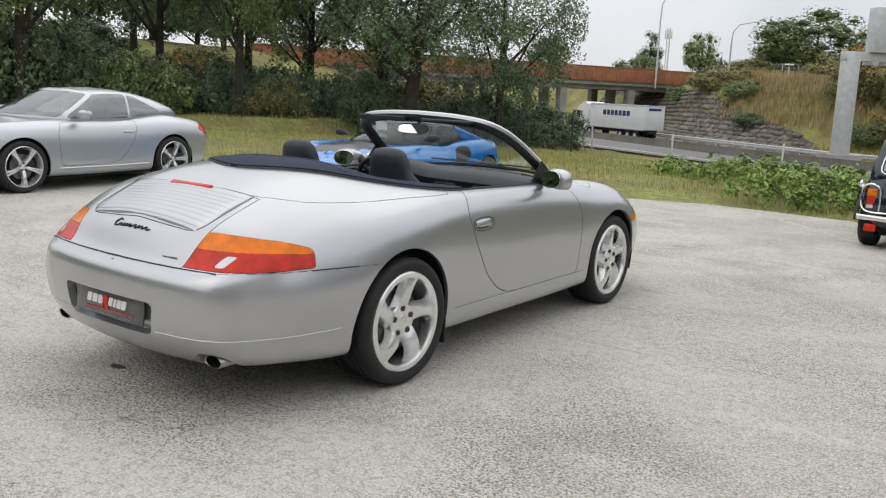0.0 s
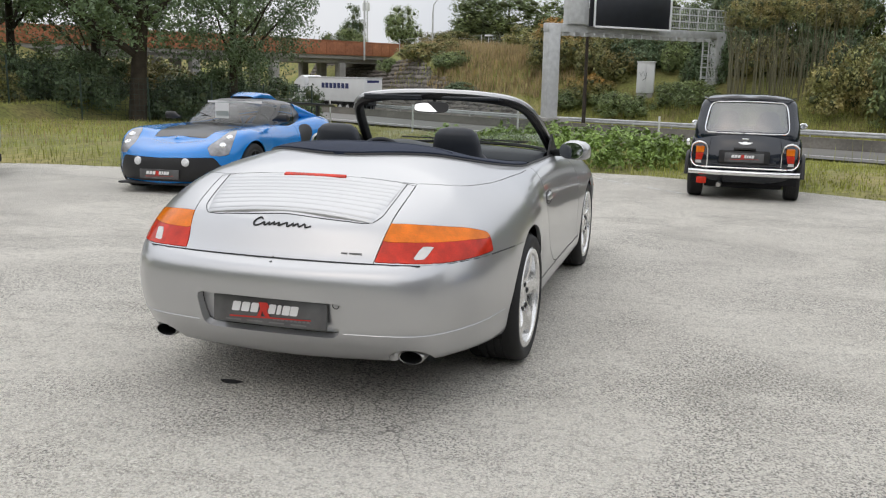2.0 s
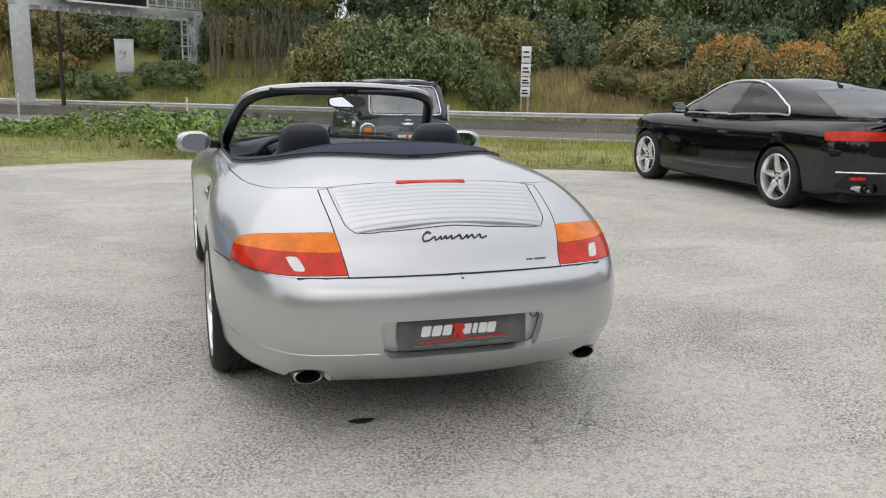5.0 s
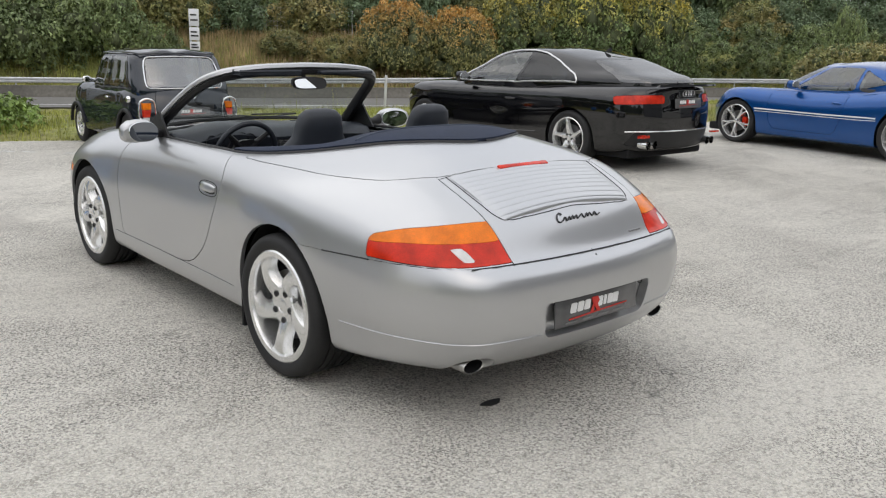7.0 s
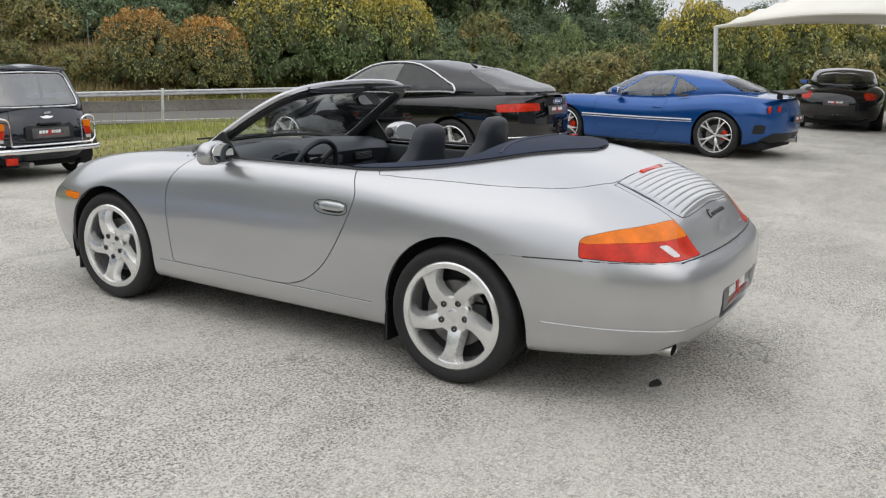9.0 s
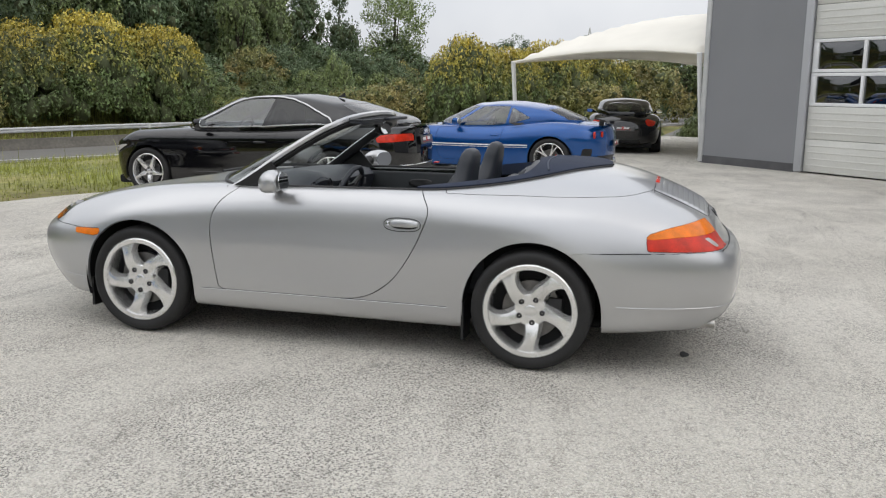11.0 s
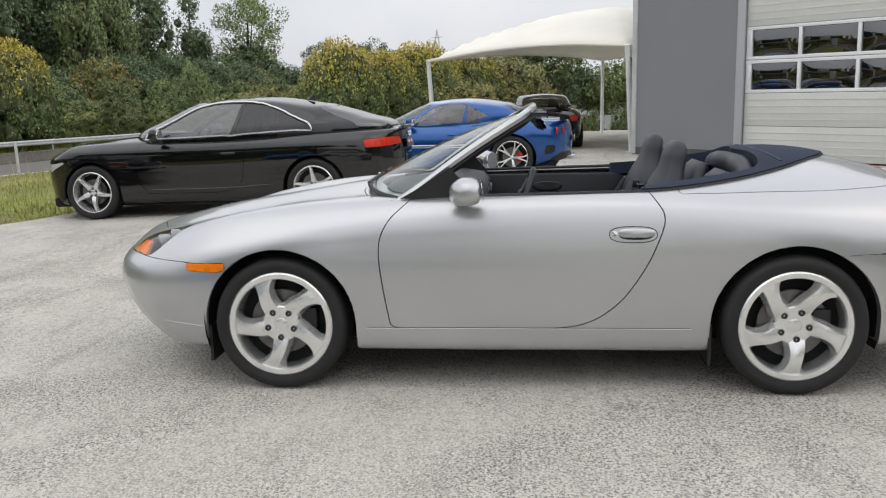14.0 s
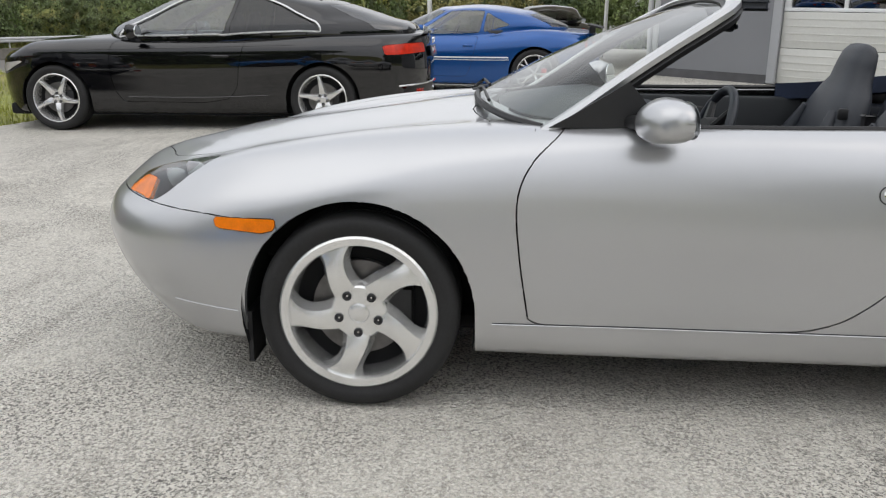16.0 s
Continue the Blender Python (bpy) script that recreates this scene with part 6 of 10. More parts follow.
for s in (1, -1):
    part("sun_visor", boxed(s * 0.07, 1.085, 1.255, s * 0.44, 1.165, 1.275, 0.008, pose(0, 0, 0)), LEATHER, HERO)
    # the small quarter plate in front of the mirror
    bm = bmesh.new()
    prism(bm, [(1.42, .892), (1.78, .892), (1.72, .925), (1.60, 1.0), (1.545, 1.035)], 0.012)
    part("quarter_trim", bm, TRIM, HERO, m=pose(s * 0.70, 0, 0.003, 0, 0, 90))
    # door mirror
    bm = bmesh.new()
    stack(bm, [((s * 0.700, 1.53, 0.915), (0, 0.03, 0), (0, 0, 0.022)), ((s * 0.755, 1.505, 0.922), (0, 0.03, 0), (0, 0, 0.024)), ((s * 0.79, 1.485, 0.938), (0, 0.034, 0), (0, 0, 0.035))], 14, 2.2)
    part("mirror_arm", bm, TRIM, HERO)
    bm = bmesh.new()
    stack(bm, [((s * 0.775, 1.482, 0.942), (0, 0.026, 0), (0, 0, 0.033)), ((s * 0.795, 1.474, 0.944), (0, 0.054, 0), (0, 0, 0.050)), ((s * 0.83, 1.464, 0.946), (0, 0.072, 0), (0, 0, 0.061)), ((s * 0.885, 1.460, 0.946), (0, 0.074, 0), (0, 0, 0.064)),
               ((s * 0.935, 1.452, 0.945), (0, 0.064, 0), (0, 0, 0.058)), ((s * 0.965, 1.443, 0.943), (0, 0.046, 0), (0, 0, 0.044)), ((s * 0.98, 1.434, 0.941), (0, 0.020, 0), (0, 0, 0.021))], 22, 2.3)
    for v in bm.verts:
        if v.co.y < 1.408:
            v.co.y = 1.408 - (1.408 - v.co.y) * 0.25
        elif v.co.y > 1.46:
            v.co.z -= 0.22 * (v.co.y - 1.46)
    turn = Matrix.Rotation(radians(-20 if s > 0 else 8), 3, "Z")
    bmesh.ops.rotate(bm, cent=(s * 0.87, 1.455, 0), matrix=turn, verts=bm.verts[:])
    mm = part("door_mirror", bm, SILVER, HERO)
    bm = bmesh.new()
    stack(bm, [((s * 0.872, 1.3945, 0.945), (0.088, 0, 0), (0, 0, 0.054)), ((s * 0.872, 1.3915, 0.945), (0.085, 0, 0), (0, 0, 0.052))], 26, 2.3)
    bmesh.ops.rotate(bm, cent=(s * 0.87, 1.455, 0), matrix=turn, verts=bm.verts[:])
    part("mirror_glass", bm, MIRROR, mm, m=pose(0, 1.393, 0.945, -6) @ pose(0, -1.393, -0.945))
    # wiper
    bm = bmesh.new()
    tube(bm, [(s * 0.05 + 0.25, 2.03, .925), (s * 0.2 + 0.25, 1.99, .945), (s * 0.3 - 0.2, 1.965, .953)], 0.006, 6)
    part("wiper", bm, TRIM, HERO)


def hero_cabin():
    part("cabin_floor", boxed(-0.66, 0.0, 0.20, 0.66, 1.95, 0.26, 0.02), DARK, HERO)
    part("bulkhead", boxed(-0.70, -0.3, 0.30, 0.70, 0.12, 0.93, 0.04), LEATHER, HERO)
    for s in (1, -1):
        card = part("door_card", boxed(s * 0.655, 0.55, 0.28, s * 0.70, 1.82, 0.875, 0.015), DARK_LEATHER, HERO)
        part("armrest", boxed(s * 0.60, 0.75, 0.60, s * 0.66, 1.35, 0.665, 0.02), DARK_LEATHER, card)
        bm = bmesh.new()
        stack(bm, [((s * 0.648, 1.05, 0.80), (0, 0.09, 0), (0, 0, 0.03)), ((s * 0.64, 1.05, 0.80), (0, 0.08, 0), (0, 0, 0.024))], 20)
        part("inner_handle", bm, TRIM, card)
        bm = bmesh.new()
        lathe(bm, [(0, 0.001), (0.008, 0.07), (0.0, 0.085)], 24)
        part("speaker", bm, TRIM, card, m=pose(s * 0.652, 1.50, 0.45, 0, 0, 180 if s > 0 else 0))
        # rear quarter lining and the small rear seats
        part("quarter_lining", boxed(s * 0.54, 0.14, 0.35, s * 0.655, 0.58, 0.86, 0.04), LEATHER, HERO)
        bm = bmesh.new()
        stack(bm, [((s * 0.30, 0.36, 0.45), (0.2, 0, 0), (0, 0.06, 0)), ((s * 0.30, 0.27, 0.75), (0.21, 0, 0), (0, 0.06, 0.02)), ((s * 0.30, 0.22, 0.92), (0.19, 0, 0), (0, 0.055, 0.02)), ((s * 0.30, 0.20, 0.965), (0.15, 0, 0), (0, 0.03, 0.01))], 20, 3)
        part("rear_backrest", bm, LEATHER, HERO)
        # front seat
        x = s * 0.355
        bm = bmesh.new()
        stack(bm, [((x, 0.62, 0.40), (0.22, 0, 0), (0, 0.09, -0.03)), ((x, 0.60, 0.55), (0.245, 0, 0), (0, 0.085, 0.015)), ((x, 0.56, 0.72), (0.25, 0, 0), (0, 0.08, 0.02)), ((x, 0.515, 0.86), (0.235, 0, 0), (0, 0.075, 0.02)),
                   ((x, 0.49, 0.93), (0.19, 0, 0), (0, 0.065, 0.02)), ((x, 0.475, 0.98), (0.145, 0, 0), (0, 0.055, 0.012)), ((x, 0.462, 1.04), (0.132, 0, 0), (0, 0.052, 0.012)), ((x, 0.45, 1.09), (0.118, 0, 0), (0, 0.045, 0.01)), ((x, 0.445, 1.115), (0.09, 0, 0), (0, 0.03, 0.008)), ((x, 0.443, 1.124), (0.05, 0, 0), (0, 0.012, 0.003))], 26, 2.8)
        seat = part("seat_back", bm, LEATHER, HERO, "dark leather seat back with headrest")
        bm = bmesh.new()
        stack(bm, [((x, 0.54, 0.40), (0.23, 0, 0), (0, 0, 0.08)), ((x, 0.75, 0.40), (0.25, 0, 0), (0, 0, 0.085)), ((x, 1.0, 0.415), (0.25, 0, 0), (0, 0, 0.085)), ((x, 1.10, 0.41), (0.23, 0, 0), (0, 0, 0.06))], 22, 3)
        part("seat_cushion", bm, LEATHER, HERO)
        for e in (-1, 1):
            bm = bmesh.new()
            tube(bm, [(x + e * 0.19, 0.69, 0.46), (x + e * 0.20, 0.665, 0.6), (x + e * 0.195, 0.63, 0.74), (x + e * 0.15, 0.585, 0.86)], [0.03, 0.045, 0.042, 0.02], 10)
            part("bolster", bm, LEATHER, seat)
        bm = bmesh.new()
        box(bm, x - s * 0.245, 0.56, 0.84, x - s * 0.225, 0.60, 0.885, 0.008)
        part("recline_lever", bm, TRIM, seat)
    # dashboard: a shelf that rolls down towards the cabin
    bm = bmesh.new()
    prof = [(1.93, .90), (1.75, .925), (1.55, .935), (1.44, .915), (1.40, .87), (1.42, .80), (1.46, .74), (1.50, .62), (1.62, .45)]
    rings = []
    for x in np.linspace(-0.66, 0.66, 23):
        hump = 0.035 * math.exp(-((x + 0.355) / 0.17) ** 2)
        pull = 0.03 * math.exp(-((x + 0.355) / 0.2) ** 2)
        tight = 0.16 * (abs(x) / 0.66) ** 3
        rings.append([bm.verts.new((x, y - (pull if 0.75 < z < 0.93 else 0) - (tight if y > 1.7 else 0), z + (hump if z > 0.85 and y < 1.7 else 0) - 0.02 * (abs(x) / 0.66) ** 4)) for y, z in prof])
    for a, b in zip(rings, rings[1:]):
        for j in range(len(prof) - 1):
            bm.faces.new((a[j], a[j + 1], b[j + 1], b[j]))
    bmesh.ops.recalc_face_normals(bm, faces=bm.faces[:])
    dash = part("dashboard", bm, LEATHER, HERO)
    for i, x in enumerate((-0.475, -0.415, -0.355, -0.295, -0.235)):
        bm = bmesh.new()
        r = (0.032, 0.042, 0.052, 0.042, 0.032)[i]
        lathe(bm, [(0.0, r), (-0.012, r + 0.006), (0.0, r + 0.002), (0.006, r - 0.002), (0.006, 0.001)], 28, "y")
        part("gauge", bm, TRIM, dash, m=pose(x, 1.385, 0.865, -12))
    for x in (0.36, 0.05):
        bm = boxed(x - 0.09, 1.392, 0.80, x + 0.09, 1.41, 0.855, 0.012)
        v = part("air_vent", bm, TRIM, dash)
        bm = bmesh.new()
        for k in range(5):
            box(bm, x - 0.08, 1.385, 0.808 + k * 0.009, x + 0.08, 1.393, 0.811 + k * 0.009)
        part("vent_slat", bm, DARK_ALLOY, v)
    part("glove_lid", boxed(0.17, 1.425, 0.66, 0.56, 1.45, 0.78, 0.012, pose(0, 0, 0)), LEATHER, dash)
    part("centre_stack", boxed(-0.10, 1.34, 0.35, 0.10, 1.50, 0.80, 0.03), TRIM, HERO)
    con = part("centre_console", boxed(-0.10, 0.45, 0.26, 0.10, 1.40, 0.46, 0.04), LEATHER, HERO)
    bm = bmesh.new()
    tube(bm, [(0, 1.15, 0.45), (0, 1.13, 0.56)], 0.012, 8)
    stack(bm, [((0, 1.13, 0.555), (0.02, 0, 0), (0, 0.02, 0)), ((0, 1.128, 0.585), (0.03, 0, 0), (0, 0.03, 0)), ((0, 1.126, 0.61), (0.022, 0, 0), (0, 0.022, 0))], 14, 2)
    part("gear_lever", bm, TRIM, con)
    # steering wheel, left-hand drive
    m = pose(-0.355, 1.215, 0.815, -70)
    bm = bmesh.new()
    tube(bm, [(0.185 * math.cos(a), 0.185 * math.sin(a), 0) for a in np.linspace(0, 2 * math.pi, 49)[:-1]], 0.0155, 10, closed=True)
    sw = part("steering_wheel", bm, LEATHER, HERO, m=m)
    bm = bmesh.new()
    stack(bm, [((0, -0.01, 0.0), (0.085, 0, 0), (0, 0.075, 0)), ((0, -0.01, 0.035), (0.07, 0, 0), (0, 0.06, 0))], 20, 2.6)
    part("boss", bm, TRIM, sw)
    for a in (10, 170, 225, 315):
        bm = bmesh.new()
        ca, sa = math.cos(radians(a)), math.sin(radians(a))
        tube(bm, [(0.05 * ca, 0.05 * sa, 0.012), (0.18 * ca, 0.18 * sa, 0)], [0.02, 0.013], 8)
        part("spoke", bm, TRIM, sw)
    bm = bmesh.new()
    tube(bm, [(-0.355, 1.27, 0.80), (-0.355, 1.5, 0.70)], 0.035, 10)
    part("steering_column", bm, TRIM, HERO)


hero_cabin()

# ---- the other parked cars ----
def body_sheet(s, nu=150, nv=64):
    """A closed car body below the windows. Each z list: nose, front axle, cowl and door, rear axle, tail."""
    wb, fo, ro = s["wb"], s["fo"], s["ro"]
    yn, yt = wb + fo, -ro
    wn, wf, wd, wr, wt = s["w"]
    ys = [yn, yn - 0.10 * s["nose_round"], yn - 0.42 * s["nose_round"], wb + min(0.40, 0.40 * fo), wb, wb - 0.42, wb * 0.55, wb * 0.3, 0.40, 0.0, -min(0.40, 0.40 * ro), yt + 0.34 * s["tail_round"], yt + 0.08 * s["tail_round"], yt]
    ws = [0, wn * 0.55, wn, 0.5 * wn + 0.5 * wf, wf, 0.5 * (wf + wd), wd, wd, 0.5 * (wd + wr), wr, 0.5 * (wr + wt) + 0.01, wt, wt * 0.62, 0]
    kn = [1, 1, 0.85, 0.4, 0, 0, 0, 0, 0, 0, 0, 0, 0, 0]
    kt = [0, 0, 0, 0, 0, 0, 0, 0, 0, 0, 0.4, 0.85, 1, 1]
    zi = [0, 0.15, 0.45, 0.8, 1, 1.5, 2, 2.3, 2.7, 3, 3.3, 3.65, 3.9, 4]
    lines = []
    for inset, pn, pt, *z in s["lines"]:
        x_in = inset
        row = []
        for i in range(14):
            zz = float(np.interp(zi[i], [0, 1, 2, 3, 4], z))
            x = ws[i] * (1 - x_in) if x_in < 1 else 0.0
            row.append([x, ys[i] - pn * kn[i] + pt * kt[i], zz])
        # the ribs keep their order towards both ends
        for i in (3, 2, 1, 0):
            row[i][1] = max(row[i][1], row[i + 1][1] + fo * (0.10, 0.13, 0.10, 0.06)[3 - i])
        for i in (10, 11, 12, 13):
            row[i][1] = min(row[i][1], row[i - 1][1] - ro * (0.10, 0.13, 0.10, 0.06)[i - 10])
        lines.append([tuple(p) for p in row])
    # the middle line keeps beside the ribs
    top = s["top"]
    y0, y1 = lines[-1][0][1], lines[-1][-1][1]
    yy = [y0 - 0.05 + (p[1] - y0) * (y1 - y0 + 0.10) / (y1 - y0) for p in lines[-1]]
    lines.append([(0.0, float(y), float(np.interp(-y, [-p[0] for p in top], [p[1] for p in top]))) for y in yy])
    return Sheet(lines, nu, nv, fair=s.get("fair", 6))


def cabin_sheet(g, nu=110, nv=36):
    """Windscreen, side windows, rear window and roof as one skin. Points (x, y, z) at the belt and at the roof's rail."""
    belt, rail = np.array(g["belt"], float), np.array(g["rail"], float)
    bulge = g.get("bulge", 0.03)
    mid = 0.5 * belt + 0.5 * rail
    push = np.zeros_like(mid)
    for i in range(len(mid)):
        push[i] = [bulge * (1 if 1 < i < len(mid) - 2 else 0.4 * (i not in (0, len(mid) - 1))), bulge * (1 if i < 2 else (-1 if i > len(mid) - 3 else 0)), 0.3 * bulge]
    mid = mid + push
    low = belt * np.array([1, 1, 1]) - np.array([0, 0, 0.06])
    crown = g["crown"]
    k = len(belt)
    half = rail * np.array([0.55, 1, 1]) + np.array([0, 0, crown * 0.7])
    half[0, 0] = half[-1, 0] = 0
    y0, y1 = rail[0, 1], rail[-1, 1]
    run = (y0 - rail[:, 1]) / (y0 - y1)
    half[:, 1] = y0 - 0.04 + (y1 - y0 + 0.08) * run
    # the roof's middle line is one smooth arc through its front, its top and its rear
    zf, zt, zr = rail[0, 2] + crown * 0.35, g["top"], rail[-1, 2] + crown * 0.35
    p = 0.45
    arc = zf * (run - p) * (run - 1) / p + zt * run * (run - 1) / (p * (p - 1)) + zr * run * (run - p) / (1 - p)
    cen = np.stack([np.zeros(k), y0 - 0.09 + (y1 - y0 + 0.18) * run, arc], 1)
    half[:, 2] = np.maximum(half[:, 2], 0.35 * rail[:, 2] + 0.65 * arc)
    half[[0, -1], 2] = rail[[0, -1], 2] + crown * 0.2
    return Sheet([low, belt, mid, rail, half, cen], nu, nv, fair=4)


def uv_point(C, q, lift=0.0):
    """The skin's point at a place of its own grid."""
    d = np.hypot(*(C.UV - np.array(q)).T)
    near = np.argsort(d)[:5]
    w = 1 / (d[near] + 1e-3) ** 2
    w = w[:, None] / w.sum()
    return Vector((C.V[near] * w).sum(0) + lift * (C.N0[near] * w).sum(0))


def uv_round(u0, v0, u1, v1, r=0.15, skew=(0, 0)):
    return rounded([(u0, v0), (u1, v0), (u1 + skew[1], v1), (u0 + skew[0], v1)], r)


def build_car(name, m, label, s, g, paint, kit_f, kit_r, glass_mat=None, roof_mat=None, spin=(10, 40)):
    car = thing(name, m, label, "car", "parked cars")
    S = body_sheet(s, *s.get("res", (150, 64)))
    side = lambda v: v[:, 0] > 0.3
    wb = s["wb"]
    S.cut("arch", "yz", arch(wb, kit_f["R"] - 0.004, kit_f["R"] + s.get("arch", 0.04)), side)
    S.cut("arch", "yz", arch(0, kit_r["R"] - 0.004, kit_r["R"] + s.get("arch", 0.04)), side)
    for c in s.get("cuts", ()):
        S.cut(c[0], c[1], c[2], c[3] if len(c) > 3 else None, only=c[4] if len(c) > 4 else ["rest"])
    if g:
        S.cut("well", "xy", g["well"], lambda v: v[:, 2] > g.get("well_z", 0.7), only=["rest"])
    S.tidy(8)
    S.emit("rest", paint, car, "body_shell")
    made = {"car": car, "skin": S}
    for nm, (mat, how, lab) in s.get("emit", {}).items():
        if how == "both":
            made[nm] = S.emit(nm, mat, car, nm, label=lab, gap=0.003)
        else:
            for sd in (1, -1):
                made[nm, sd] = S.emit(nm, mat, car, nm, side=sd, label=lab, gap=0.003 if how == "panel" else 0.001)
    if g:
        C = cabin_sheet(g)
        made["cabin"] = C
        for nm, poly in g["glass"].items():
            C.cut(nm, "uv", poly)
        C.tidy(8)
        C.emit("rest", roof_mat or paint, car, "roof")
        for nm in g["glass"]:
            if nm.startswith("side"):
                for sd in (1, -1):
                    p = C.emit(nm, g.get(nm + "_mat", glass_mat or TINTED), car, "side_window", side=sd, gap=0.002, depth=0.004)
                    p.visible_shadow = False
            else:
                p = C.emit(nm, g.get(nm + "_mat", glass_mat or TINTED), car, "windscreen" if nm == "front" else "rear_window", gap=0.002, depth=0.004)
                p.visible_shadow = False
        w = g["seat"]
        z0 = g["belt"][3][2]
        part("cabin_tub", boxed(-w[0], w[2] - 0.4, 0.22, w[0], w[1], z0 - 0.12, 0.03), DARK, car)
        for sx in (1, -1):
            bm = bmesh.new()
            x, y, zt = sx * w[0] * 0.5, w[2] + 0.25, w[3]
            stack(bm, [((x, y + 0.08, z0 - 0.3), (0.22, 0, 0), (0, 0.08, 0)), ((x, y, z0 - 0.03), (0.22, 0, 0), (0, 0.07, 0.01)), ((x, y - 0.03, zt - 0.16), (0.15, 0, 0), (0, 0.06, 0.01)), ((x, y - 0.05, zt - 0.04), (0.12, 0, 0), (0, 0.05, 0.01)), ((x, y - 0.055, zt), (0.07, 0, 0), (0, 0.02, 0))], 18)
            part("front_seat", bm, LEATHER, car)
        bm = bmesh.new()
        stack(bm, [((0, w[1] + 0.02, z0 - 0.1), (w[0], 0, 0), (0, 0.2, 0)), ((0, w[1] + 0.02, z0 + 0.0), (w[0] * 0.96, 0, 0), (0, 0.17, 0)), ((0, w[1] + 0.08, z0 + 0.03), (w[0] * 0.8, 0, 0), (0, 0.08, 0))], 24, 4)
        part("dashboard", bm, LEATHER, car)
        bm = bmesh.new()
        tube(bm, [(0.18 * math.cos(a), 0.18 * math.sin(a), 0) for a in np.linspace(0, 2 * math.pi, 25)[:-1]], 0.014, 6, closed=True)
        part("steering_wheel", bm, TRIM, car, m=pose(-w[0] * 0.5, w[1] - 0.25, z0 - 0.02, -65))
    # wheels, housings and the underside
    for sd in (1, -1):
        for kit, x, y, sp in ((kit_f, s["hub"][0], wb, spin[0]), (kit_r, s["hub"][1], 0.0, spin[1])):
            put_wheel(car, kit, sd * x, y, kit["R"], sd, sp)
            r = kit["R"] + 0.05
            bm = bmesh.new()
            pts = [(r * math.cos(math.pi * i / 16), r * math.sin(math.pi * i / 16)) for i in range(-1, 18)]
            a = [bm.verts.new((0.0, p, q)) for p, q in pts]
            b = [bm.verts.new((-0.36, p, q)) for p, q in pts]
            c = bm.verts.new((-0.36, 0, 0))
            for i in range(len(pts) - 1):
                bm.faces.new((a[i], a[i + 1], b[i + 1], b[i]))
                bm.faces.new((b[i], b[i + 1], c))
            part("wheel_housing", bm, DARK, car, m=pose(sd * (x - 0.04), y, kit["R"]) @ Matrix.Diagonal((sd, 1, 1, 1)))
    part("underbody", boxed(-s["hub"][0] + 0.2, -s["ro"] + 0.25, 0.14, s["hub"][0] - 0.2, wb + s["fo"] - 0.25, 0.26, 0.03), DARK, car)
    return made


def door_mirror(car, x, y, z, side, mat, size=(0.10, 0.055, 0.06)):
    bm = bmesh.new()
    a, d, h = size
    stack(bm, [((side * (x - 0.05), y, z - 0.02), (0, 0.02, 0), (0, 0, 0.015)), ((side * x, y, z), (0, d * 0.6, 0), (0, 0, h * 0.6)), ((side * (x + 0.04), y, z + 0.01), (0, d, 0), (0, 0, h)), ((side * (x + 0.04 + a), y - 0.01, z + 0.01), (0, d * 0.95, 0), (0, 0, h * 0.95)), ((side * (x + 0.06 + a), y - 0.015, z + 0.01), (0, d * 0.5, 0), (0, 0, h * 0.5))], 16, 2.6)
    p = part("door_mirror", bm, mat, car)
    bm = bmesh.new()
    stack(bm, [((side * (x + 0.04 + a / 2), y - d - 0.006, z + 0.01), (a * 0.6, 0, 0), (0, 0, h * 0.75)), ((side * (x + 0.04 + a / 2), y - d + 0.01, z + 0.01), (a * 0.6, 0, 0), (0, 0, h * 0.75))], 16, 2.6)
    part("mirror_glass", bm, MIRROR, p)


def handle_on(made, y, z, sides=(1, -1), size=0.09, mat=None):
    S = made["skin"]
    for sd in sides:
        c, n = S.place("yz", (y, z), where=lambda v: v[:, 0] > 0.3)
        bm = bmesh.new()
        stack(bm, [((-size, 0.0, 0), (0, 0.008, 0), (0, 0, 0.008)), ((-size * 0.7, -0.018, 0), (0, 0.008, 0), (0, 0, 0.013)), ((size * 0.7, -0.018, 0), (0, 0.008, 0), (0, 0, 0.013)), ((size, 0.0, 0), (0, 0.008, 0), (0, 0, 0.008))], 10)
        part("door_handle", bm, mat or made["car"].children[0].data.materials[0], made["car"], m=on_surface((sd * c.x, c.y, c.z), (sd * n.x, n.y, n.z)))


def seam_on(made, pts, axes="yz", r=0.003, mat=None, name="panel_seam", sides=(1, -1), where=None, lift=0.0005, n=6):
    """A thin dark joint or bright strip along the skin."""
    S = made["skin"]
    for sd in sides:
        bm = bmesh.new()
        out = []
        for p in smooth_loop(pts, n, False):
            c, nn = S.place(axes, p, where=where or (lambda v: v[:, 0] > 0.25))
            c = c + nn * lift
            out.append(Vector((sd * c.x, c.y, c.z)))
        for _ in range(4):
            out = [out[0]] + [(a + b * 2 + c) / 4 for a, b, c in zip(out, out[1:], out[2:])] + [out[-1]]
        keep = [out[0]]
        for q in out[1:]:
            if (q - keep[-1]).length > 0.012:
                keep.append(q)
        tube(bm, keep, r, 5)
        part(name, bm, mat or TRIM, made["car"])


